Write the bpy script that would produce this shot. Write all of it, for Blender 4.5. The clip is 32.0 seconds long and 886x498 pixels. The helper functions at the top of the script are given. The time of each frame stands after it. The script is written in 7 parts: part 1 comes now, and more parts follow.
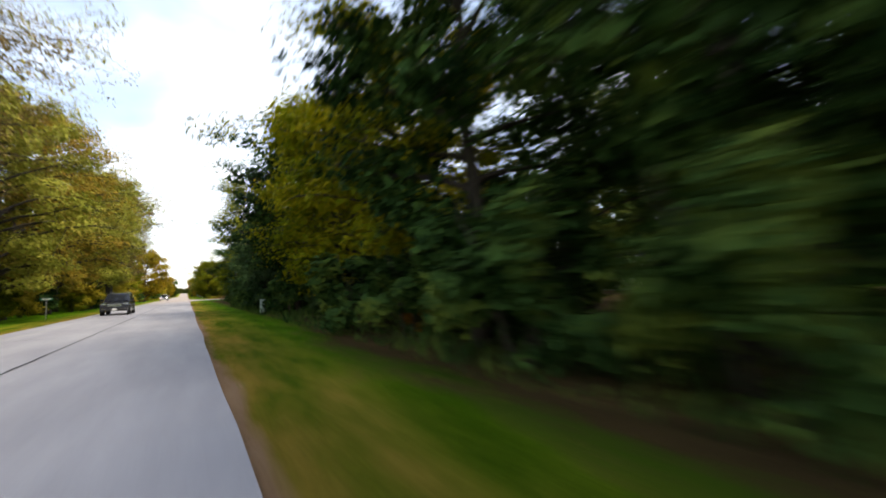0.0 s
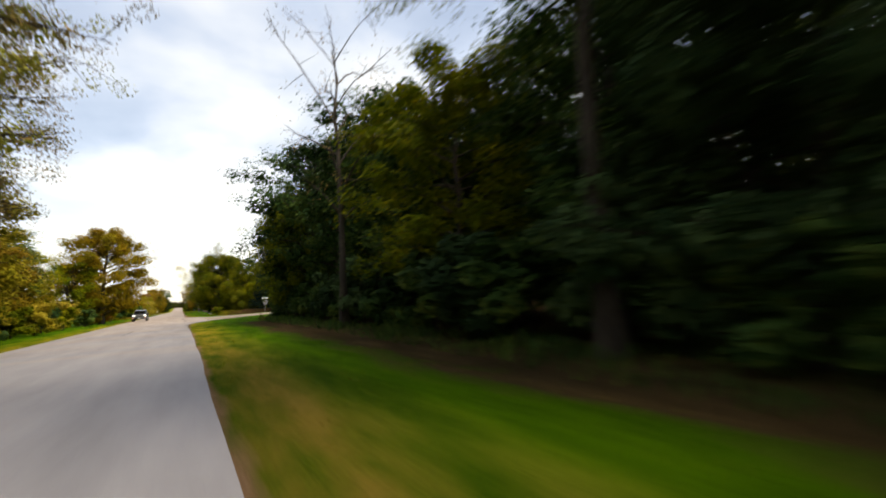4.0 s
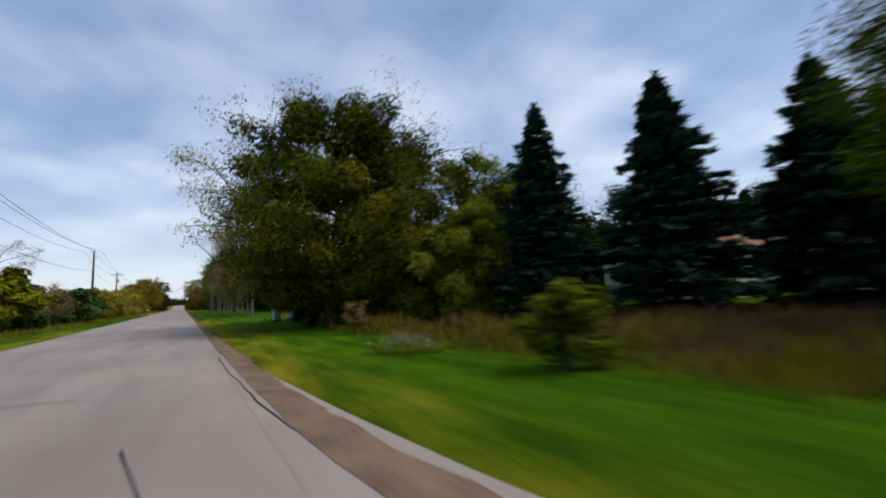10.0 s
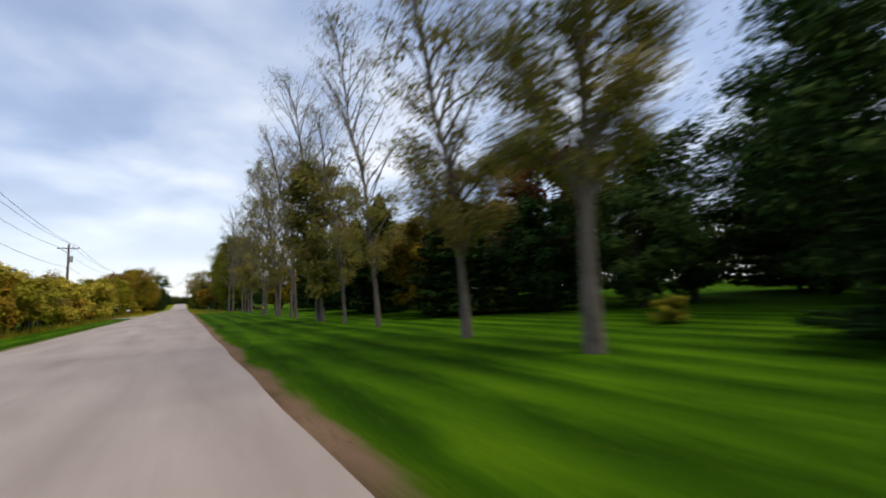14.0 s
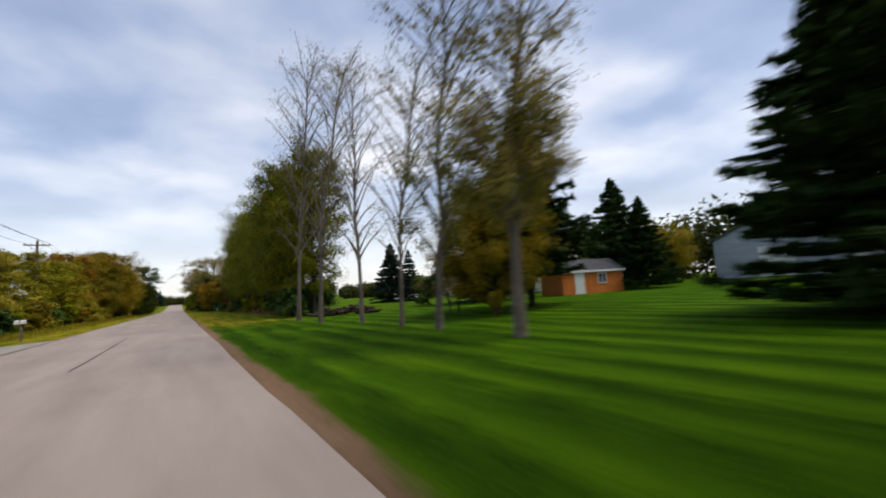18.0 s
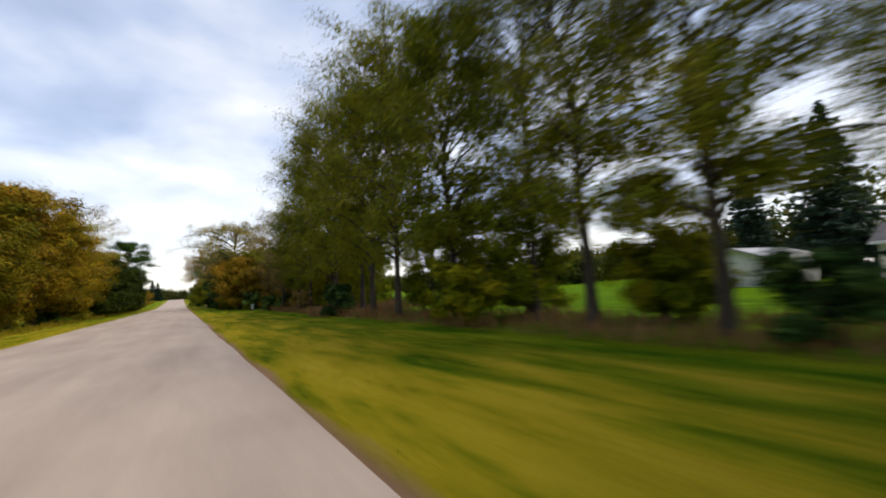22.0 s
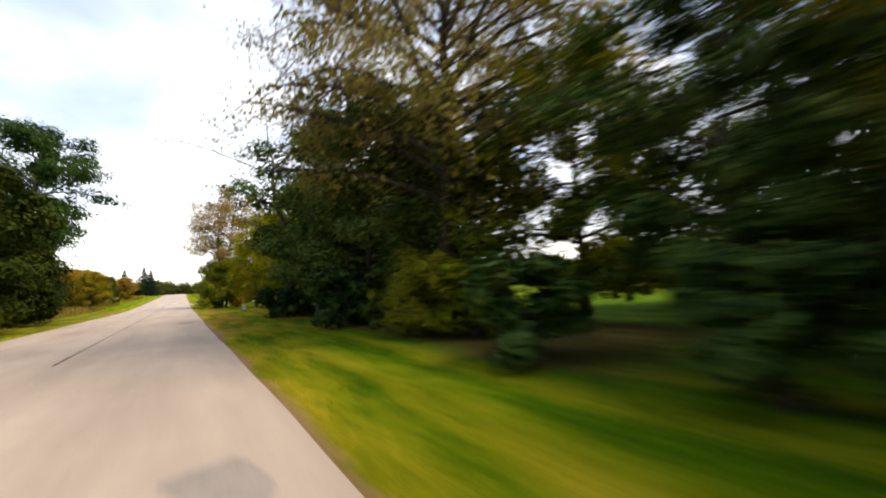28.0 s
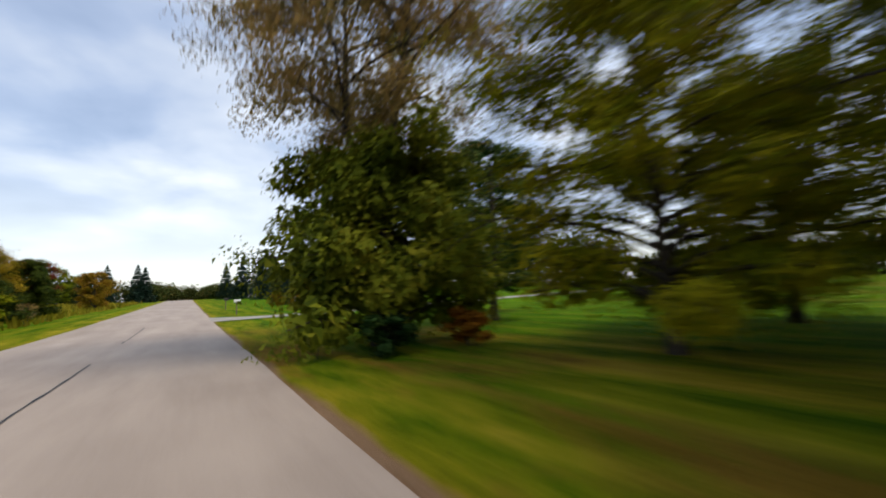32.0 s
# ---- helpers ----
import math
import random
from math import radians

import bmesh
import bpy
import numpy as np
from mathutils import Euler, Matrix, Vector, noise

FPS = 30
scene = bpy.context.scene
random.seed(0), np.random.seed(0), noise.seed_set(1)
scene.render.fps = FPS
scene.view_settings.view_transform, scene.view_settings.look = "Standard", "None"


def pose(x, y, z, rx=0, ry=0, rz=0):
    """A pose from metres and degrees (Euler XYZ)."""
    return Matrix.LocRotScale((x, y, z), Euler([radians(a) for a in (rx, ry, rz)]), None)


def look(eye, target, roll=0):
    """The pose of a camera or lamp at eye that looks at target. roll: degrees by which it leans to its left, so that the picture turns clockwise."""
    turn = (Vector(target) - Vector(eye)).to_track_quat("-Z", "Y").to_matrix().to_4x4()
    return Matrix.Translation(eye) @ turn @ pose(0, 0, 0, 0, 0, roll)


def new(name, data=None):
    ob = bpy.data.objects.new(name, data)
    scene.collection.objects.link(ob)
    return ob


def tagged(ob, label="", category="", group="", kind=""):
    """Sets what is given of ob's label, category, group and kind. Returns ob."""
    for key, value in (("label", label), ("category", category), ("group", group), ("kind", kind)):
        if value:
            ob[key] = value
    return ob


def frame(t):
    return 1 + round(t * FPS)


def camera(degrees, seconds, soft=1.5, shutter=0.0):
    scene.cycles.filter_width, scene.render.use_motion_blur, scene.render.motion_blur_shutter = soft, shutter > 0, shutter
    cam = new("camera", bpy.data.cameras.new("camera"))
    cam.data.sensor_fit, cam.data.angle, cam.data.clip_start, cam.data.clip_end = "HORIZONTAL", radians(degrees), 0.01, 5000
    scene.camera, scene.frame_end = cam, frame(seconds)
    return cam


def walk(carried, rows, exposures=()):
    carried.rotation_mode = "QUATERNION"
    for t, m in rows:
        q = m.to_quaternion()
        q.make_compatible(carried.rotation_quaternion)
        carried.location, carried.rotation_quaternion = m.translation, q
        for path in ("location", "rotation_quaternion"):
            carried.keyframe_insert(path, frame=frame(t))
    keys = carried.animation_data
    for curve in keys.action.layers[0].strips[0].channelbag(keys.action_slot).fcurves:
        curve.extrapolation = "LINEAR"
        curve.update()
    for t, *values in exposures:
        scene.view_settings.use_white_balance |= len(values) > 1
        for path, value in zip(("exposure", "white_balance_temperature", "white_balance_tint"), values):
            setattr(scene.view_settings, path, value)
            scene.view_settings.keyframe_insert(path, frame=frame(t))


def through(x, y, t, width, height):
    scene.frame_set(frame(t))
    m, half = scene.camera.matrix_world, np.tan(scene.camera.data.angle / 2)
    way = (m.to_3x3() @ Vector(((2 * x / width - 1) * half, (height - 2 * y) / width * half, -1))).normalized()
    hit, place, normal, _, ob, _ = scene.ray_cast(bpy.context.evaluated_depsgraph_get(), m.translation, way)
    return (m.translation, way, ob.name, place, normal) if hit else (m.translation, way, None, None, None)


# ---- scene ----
cam = camera(93.5, 32.0, soft=1.8, shutter=0.65)
EYE = 1.4
PATH = [
    (0.0, pose(0.70, -8.11, EYE, 95.09, 1.97, -31.43)),
    (0.5, pose(0.65, -0.17, EYE, 95.12, 1.60, -31.42)),
    (1.0, pose(0.62, 7.76, EYE, 95.27, 1.94, -31.47)),
    (1.5, pose(0.59, 15.66, EYE, 95.60, 1.91, -31.69)),
    (2.0, pose(0.53, 23.45, EYE, 95.72, 2.49, -31.98)),
    (2.5, pose(0.62, 31.09, EYE, 95.63, 3.02, -32.11)),
    (3.0, pose(0.65, 38.46, EYE, 95.85, 3.26, -32.16)),
    (3.5, pose(0.73, 45.44, EYE, 96.07, 3.42, -32.06)),
    (5.5, pose(0.61, 72.99, EYE, 96.16, 3.11, -31.00)),
    (6.0, pose(0.44, 79.81, EYE, 96.65, 2.47, -31.00)),
    (6.5, pose(0.45, 86.57, EYE, 97.05, 1.79, -31.14)),
    (7.0, pose(0.47, 93.24, EYE, 97.27, 1.46, -31.29)),
    (7.5, pose(0.52, 99.65, EYE, 96.92, 1.59, -31.59)),
    (8.0, pose(0.55, 105.86, EYE, 96.53, 2.20, -31.97)),
    (8.5, pose(0.57, 111.95, EYE, 96.53, 2.42, -32.22)),
    (9.0, pose(0.34, 117.93, EYE, 96.53, 2.15, -32.27)),
    (9.5, pose(0.32, 123.89, EYE, 96.37, 2.36, -32.11)),
    (10.0, pose(0.19, 129.89, EYE, 96.27, 2.75, -31.82)),
    (10.5, pose(0.25, 135.92, EYE, 96.35, 2.55, -31.57)),
    (11.0, pose(0.27, 141.99, EYE, 96.55, 2.14, -31.36)),
    (11.5, pose(0.21, 148.11, EYE, 96.30, 2.25, -31.18)),
    (12.0, pose(0.15, 154.33, EYE, 96.22, 2.37, -31.12)),
    (12.5, pose(0.11, 160.68, EYE, 96.37, 2.52, -31.03)),
    (13.0, pose(0.01, 167.07, EYE, 96.31, 2.52, -31.18)),
    (13.5, pose(0.03, 173.56, EYE, 96.27, 2.61, -31.42)),
    (14.0, pose(0.07, 180.11, EYE, 96.08, 2.82, -31.65)),
    (14.5, pose(0.13, 186.78, EYE, 95.77, 3.07, -31.86)),
    (15.0, pose(0.12, 193.55, EYE, 95.56, 3.32, -31.98)),
    (15.5, pose(0.12, 200.34, EYE, 95.42, 3.60, -31.92)),
    (17.5, pose(0.01, 227.51, EYE, 95.99, 3.39, -32.08)),
    (18.0, pose(-0.04, 234.26, EYE, 95.77, 3.58, -32.11)),
    (18.5, pose(-0.02, 241.08, EYE, 95.78, 3.54, -32.06)),
    (19.0, pose(-0.06, 247.93, EYE, 95.94, 3.21, -31.97)),
    (19.5, pose(-0.01, 254.72, EYE, 96.22, 2.76, -31.92)),
    (20.0, pose(-0.07, 261.50, EYE, 95.49, 3.82, -31.82)),
    (20.5, pose(-0.11, 268.27, EYE, 95.62, 3.28, -31.69)),
    (21.0, pose(-0.07, 274.91, EYE, 95.61, 3.12, -31.70)),
    (21.5, pose(-0.12, 281.33, EYE, 95.26, 3.36, -31.80)),
    (22.0, pose(-0.10, 287.58, EYE, 95.30, 3.26, -32.02)),
    (22.5, pose(-0.13, 293.75, EYE, 95.36, 3.30, -32.17)),
    (23.0, pose(0.04, 299.84, EYE, 95.53, 3.15, -32.01)),
    (23.5, pose(-0.07, 305.78, EYE, 95.76, 2.95, -31.93)),
    (24.0, pose(0.02, 311.54, EYE, 96.09, 2.72, -31.91)),
    (24.5, pose(-0.01, 317.36, EYE, 96.23, 3.02, -31.87)),
    (25.0, pose(0.06, 323.20, EYE, 96.40, 2.84, -31.88)),
    (25.5, pose(0.05, 329.03, EYE, 96.10, 2.96, -32.02)),
    (26.0, pose(0.11, 334.87, EYE, 95.65, 3.07, -32.19)),
    (26.5, pose(0.16, 340.79, EYE, 95.35, 2.75, -32.44)),
    (28.5, pose(0.07, 365.55, EYE, 95.26, 2.50, -31.61)),
    (29.0, pose(-0.01, 371.94, EYE, 95.19, 3.01, -31.32)),
    (29.5, pose(-0.05, 378.37, EYE, 95.55, 3.06, -31.10)),
    (30.0, pose(-0.12, 384.79, EYE, 95.70, 3.19, -30.93)),
    (30.5, pose(-0.18, 391.15, EYE, 95.74, 3.33, -30.82)),
    (31.0, pose(-0.31, 397.48, EYE, 96.02, 3.11, -30.80)),
    (31.5, pose(-0.32, 403.78, EYE, 96.03, 2.91, -30.99)),
    (32.0, pose(-0.27, 410.15, EYE, 96.00, 2.84, -31.38)),
]
walk(cam, PATH, [(0.0, 1.45, 7300, 8), (0.4, 1.1, 7600, 8), (1.0, 0.95, 7600, 8), (2.0, 0.5, 7400, 8), (3.0, 1.0, 8200, 9), (5.5, 0.9, 7600, 8), (7.0, 0.5, 6300, 8), (8.5, -0.25, 5400, 8), (9.3, -0.2, 5700, 9), (10.0, 0.12, 6100, 9), (10.5, 0.25, 6300, 9), (12.0, 1.3, 7800, 9), (13.0, 0.5, 6700, 10), (15.0, 0.42, 6600, 11), (17.5, 0.4, 6800, 12), (20.0, 0.32, 6900, 13), (21.0, 0.85, 7300, 13), (22.0, 0.75, 7200, 12), (24.0, 0.75, 7200, 12), (26.0, 0.6, 6900, 12), (28.5, 1.6, 7900, 10), (28.9, 1.7, 7900, 9), (29.3, 1.2, 7500, 9), (30.0, 0.8, 7100, 8), (32.0, 0.58, 6900, 9)])

# ---- world: overcast sky with broken cloud, one wide weak sun ----
SUN_AZ, SUN_EL = radians(135), radians(60)
world = bpy.data.worlds.new("world")
scene.world = world
world.use_nodes = True
wn, wl = world.node_tree.nodes, world.node_tree.links
wn.clear()


def node(nodes, kind, **values):
    n = nodes.new(kind)
    for key, value in values.items():
        if key in n.inputs:
            n.inputs[key].default_value = value
    return n


def ramp(nodes, stops):
    n = nodes.new("ShaderNodeValToRGB")
    e = n.color_ramp.elements
    while len(e) < len(stops):
        e.new(0.5)
    for el, (p, c) in zip(e, stops):
        el.position, el.color = p, (*c, 1)
    return n


def maths(nodes, links, op, a, b=0.0):
    n = nodes.new("ShaderNodeMath")
    n.operation = op
    for i, v in enumerate((a, b)):
        if isinstance(v, (int, float)):
            n.inputs[i].default_value = v
        else:
            links.new(v, n.inputs[i])
    return n.outputs[0]


def build_world():
    sky = wn.new("ShaderNodeTexSky")
    sky.sky_type, sky.sun_disc = "NISHITA", False
    sky.sun_elevation, sky.sun_rotation = SUN_EL, SUN_AZ
    coord = wn.new("ShaderNodeTexCoord")
    xyz = wn.new("ShaderNodeSeparateXYZ")
    wl.new(coord.outputs["Generated"], xyz.inputs[0])
    z = maths(wn, wl, "ADD", maths(wn, wl, "MAXIMUM", xyz.outputs["Z"], 0.0), 0.22)
    flat = wn.new("ShaderNodeCombineXYZ")
    wl.new(maths(wn, wl, "DIVIDE", xyz.outputs["X"], z), flat.inputs[0])
    wl.new(maths(wn, wl, "DIVIDE", xyz.outputs["Y"], z), flat.inputs[1])
    big = node(wn, "ShaderNodeTexNoise", Scale=0.7, Detail=2.0, Roughness=0.4)
    wl.new(flat.outputs[0], big.inputs["Vector"])
    tuft = node(wn, "ShaderNodeTexNoise", Scale=1.9, Detail=5.0, Roughness=0.45, Distortion=0.12)
    wl.new(flat.outputs[0], tuft.inputs["Vector"])
    bulk = maths(wn, wl, "ADD", maths(wn, wl, "MULTIPLY", big.outputs["Fac"], 0.52), maths(wn, wl, "MULTIPLY", tuft.outputs["Fac"], 0.48))
    cloud = ramp(wn, [(0.37, (0.27, 0.36, 0.56)), (0.46, (0.46, 0.56, 0.78)), (0.54, (0.80, 0.87, 1.0)), (0.62, (1.22, 1.22, 1.26))])
    wl.new(bulk, cloud.inputs[0])
    # a paler band low down
    low = ramp(wn, [(0.0, (1, 1, 1)), (0.06, (0.85, 0.85, 0.85)), (0.28, (0, 0, 0))])
    wl.new(xyz.outputs["Z"], low.inputs[0])
    mix = wn.new("ShaderNodeMix")
    mix.data_type = "RGBA"
    wl.new(low.outputs["Color"], mix.inputs["Factor"])
    wl.new(cloud.outputs["Color"], mix.inputs["A"])
    mix.inputs["B"].default_value = (0.98, 1.0, 1.05, 1)
    over = node(wn, "ShaderNodeBackground", Strength=SKY_STRENGTH)
    wl.new(mix.outputs["Result"], over.inputs["Color"])
    clear = node(wn, "ShaderNodeBackground", Strength=0.05)
    wl.new(sky.outputs["Color"], clear.inputs["Color"])
    both = wn.new("ShaderNodeAddShader")
    wl.new(over.outputs[0], both.inputs[0])
    wl.new(clear.outputs[0], both.inputs[1])
    out = wn.new("ShaderNodeOutputWorld")
    wl.new(both.outputs[0], out.inputs["Surface"])


SKY_STRENGTH = 0.52
build_world()
lamp = bpy.data.lights.new("sun", "SUN")
lamp.energy, lamp.angle, lamp.color = 1.5, radians(24), (1.0, 0.91, 0.78)
sun = new("sun", lamp)
sun.matrix_world = look((math.sin(SUN_AZ) * math.cos(SUN_EL) * 90, math.cos(SUN_AZ) * math.cos(SUN_EL) * 90, math.sin(SUN_EL) * 90), (0, 0, 0))


# ---- materials ----
def base_material(name, rough=0.9, spec=0.3, metal=0.0):
    m = bpy.data.materials.new(name)
    m.use_nodes = True
    n, l = m.node_tree.nodes, m.node_tree.links
    p = n["Principled BSDF"]
    p.inputs["Roughness"].default_value = rough
    p.inputs["Specular IOR Level"].default_value = spec
    p.inputs["Metallic"].default_value = metal
    return m, n, l, p


def surface(name, a, b, fine=30.0, coarse=1.5, rough=0.9, bump=0.3, spec=0.3, metal=0.0, stretch=(1, 1, 1), share=0.5):
    """Two colours mixed by a coarse and a fine noise, with fine relief."""
    m, n, l, p = base_material(name, rough, spec, metal)
    co = n.new("ShaderNodeTexCoord")
    mp = node(n, "ShaderNodeMapping", Scale=stretch)
    l.new(co.outputs["Object"], mp.inputs[0])
    n1 = node(n, "ShaderNodeTexNoise", Scale=fine, Detail=6.0, Roughness=0.65)
    n2 = node(n, "ShaderNodeTexNoise", Scale=coarse, Detail=4.0, Roughness=0.6)
    l.new(mp.outputs[0], n1.inputs["Vector"])
    l.new(mp.outputs[0], n2.inputs["Vector"])
    s = maths(n, l, "ADD", maths(n, l, "MULTIPLY", n1.outputs["Fac"], share), maths(n, l, "MULTIPLY", n2.outputs["Fac"], 1 - share))
    r = ramp(n, [(0.36, a), (0.64, b)])
    l.new(s, r.inputs[0])
    l.new(r.outputs["Color"], p.inputs["Base Color"])
    if bump:
        bu = node(n, "ShaderNodeBump", Strength=bump, Distance=0.02)
        l.new(n1.outputs["Fac"], bu.inputs["Height"])
        l.new(bu.outputs[0], p.inputs["Normal"])
    return m


def leaves(name, colours, through=0.24, shift=0.25):
    """Foliage: colour differs leaf by leaf and tree by tree; light passes through."""
    m = bpy.data.materials.new(name)
    m.use_nodes = True
    n, l = m.node_tree.nodes, m.node_tree.links
    n.clear()
    geo, info = n.new("ShaderNodeNewGeometry"), n.new("ShaderNodeObjectInfo")
    co = n.new("ShaderNodeTexCoord")
    nz = node(n, "ShaderNodeTexNoise", Scale=0.7, Detail=3.0)
    l.new(co.outputs["Object"], nz.inputs["Vector"])
    f = maths(n, l, "ADD", maths(n, l, "MULTIPLY", geo.outputs["Random Per Island"], 0.28), maths(n, l, "MULTIPLY", nz.outputs["Fac"], 0.92))
    f = maths(n, l, "ADD", f, maths(n, l, "MULTIPLY", maths(n, l, "SUBTRACT", info.outputs["Random"], 0.5), shift))
    k = len(colours)
    r = ramp(n, [(0.2 + 0.65 * i / (k - 1), c) for i, c in enumerate(colours)])
    l.new(f, r.inputs[0])
    d = node(n, "ShaderNodeBsdfPrincipled", Roughness=0.7)
    d.inputs["Specular IOR Level"].default_value = 0.04
    t = n.new("ShaderNodeBsdfTranslucent")
    mx = node(n, "ShaderNodeMixShader", Fac=through)
    o = n.new("ShaderNodeOutputMaterial")
    l.new(r.outputs["Color"], d.inputs["Base Color"])
    l.new(r.outputs["Color"], t.inputs["Color"])
    l.new(d.outputs[0], mx.inputs[1])
    l.new(t.outputs[0], mx.inputs[2])
    l.new(mx.outputs[0], o.inputs["Surface"])
    return m


def plain(name, colour, rough=0.5, spec=0.5, metal=0.0):
    m, n, l, p = base_material(name, rough, spec, metal)
    nz = node(n, "ShaderNodeTexNoise", Scale=9.0, Detail=5.0)
    co = n.new("ShaderNodeTexCoord")
    l.new(co.outputs["Object"], nz.inputs["Vector"])
    r = ramp(n, [(0.3, tuple(c * 0.82 for c in colour)), (0.7, colour)])
    l.new(nz.outputs["Fac"], r.inputs[0])
    l.new(r.outputs["Color"], p.inputs["Base Color"])
    return m


def glow(name, colour, power):
    m, n, l, p = base_material(name, 0.3)
    p.inputs["Base Color"].default_value = (*colour, 1)
    p.inputs["Emission Color"].default_value = (*colour, 1)
    p.inputs["Emission Strength"].default_value = power
    return m


def road_material():
    """Worn pavement: grey-blue asphalt at the start, warmer concrete from the side road on; wheel tracks, stains, fine grit."""
    m, n, l, p = base_material("pavement", 0.82, 0.35)
    co = n.new("ShaderNodeTexCoord")
    sep = n.new("ShaderNodeSeparateXYZ")
    l.new(co.outputs["Object"], sep.inputs[0])
    grit = node(n, "ShaderNodeTexNoise", Scale=55.0, Detail=6.0, Roughness=0.7)
    l.new(co.outputs["Object"], grit.inputs["Vector"])
    mp = node(n, "ShaderNodeMapping", Scale=(1.0, 0.16, 1.0))
    l.new(co.outputs["Object"], mp.inputs[0])
    stain = node(n, "ShaderNodeTexNoise", Scale=0.9, Detail=5.0, Roughness=0.6)
    l.new(mp.outputs[0], stain.inputs["Vector"])
    mp2 = node(n, "ShaderNodeMapping", Scale=(0.25, 1.0, 1.0))
    l.new(co.outputs["Object"], mp2.inputs[0])
    patch = node(n, "ShaderNodeTexNoise", Scale=0.35, Detail=3.0, Roughness=0.55, Distortion=0.4)
    l.new(mp2.outputs[0], patch.inputs["Vector"])
    where = maths(n, l, "DIVIDE", maths(n, l, "SUBTRACT", sep.outputs["Y"], 70.0), 45.0)
    where = maths(n, l, "ADD", where, maths(n, l, "MULTIPLY", maths(n, l, "SUBTRACT", patch.outputs["Fac"], 0.5), 2.0))
    cl = n.new("ShaderNodeClamp")
    l.new(where, cl.inputs[0])
    s = maths(n, l, "ADD", maths(n, l, "MULTIPLY", grit.outputs["Fac"], 0.4), maths(n, l, "ADD", maths(n, l, "MULTIPLY", stain.outputs["Fac"], 0.45), maths(n, l, "MULTIPLY", patch.outputs["Fac"], 0.15)))
    cold = ramp(n, [(0.36, (0.21, 0.21, 0.24)), (0.64, (0.36, 0.36, 0.40))])
    warm = ramp(n, [(0.36, (0.25, 0.20, 0.168)), (0.64, (0.42, 0.348, 0.296))])
    l.new(s, cold.inputs[0])
    l.new(s, warm.inputs[0])
    mix = n.new("ShaderNodeMix")
    mix.data_type = "RGBA"
    l.new(cl.outputs[0], mix.inputs["Factor"])
    l.new(cold.outputs["Color"], mix.inputs["A"])
    l.new(warm.outputs["Color"], mix.inputs["B"])
    # the side road is older, browner pavement with long dark stains
    side = n.new("ShaderNodeClamp")
    l.new(maths(n, l, "MULTIPLY", maths(n, l, "SUBTRACT", sep.outputs["X"], 3.42), 12.0), side.inputs[0])
    mp3 = node(n, "ShaderNodeMapping", Scale=(0.13, 0.7, 1.0))
    l.new(co.outputs["Object"], mp3.inputs[0])
    long = node(n, "ShaderNodeTexNoise", Scale=0.8, Detail=3.0, Roughness=0.5, Distortion=0.6)
    l.new(mp3.outputs[0], long.inputs["Vector"])
    tone = maths(n, l, "ADD", maths(n, l, "MULTIPLY", grit.outputs["Fac"], 0.35), maths(n, l, "MULTIPLY", long.outputs["Fac"], 0.65))
    brown = ramp(n, [(0.40, (0.15, 0.112, 0.082)), (0.465, (0.19, 0.145, 0.108)), (0.505, (0.29, 0.228, 0.176)), (0.62, (0.37, 0.30, 0.24))])
    l.new(tone, brown.inputs[0])
    mix4 = n.new("ShaderNodeMix")
    mix4.data_type = "RGBA"
    l.new(side.outputs[0], mix4.inputs["Factor"])
    l.new(mix.outputs["Result"], mix4.inputs["A"])
    l.new(brown.outputs["Color"], mix4.inputs["B"])
    l.new(mix4.outputs["Result"], p.inputs["Base Color"])
    bu = node(n, "ShaderNodeBump", Strength=0.35, Distance=0.006)
    l.new(grit.outputs["Fac"], bu.inputs["Height"])
    l.new(bu.outputs[0], p.inputs["Normal"])
    return m


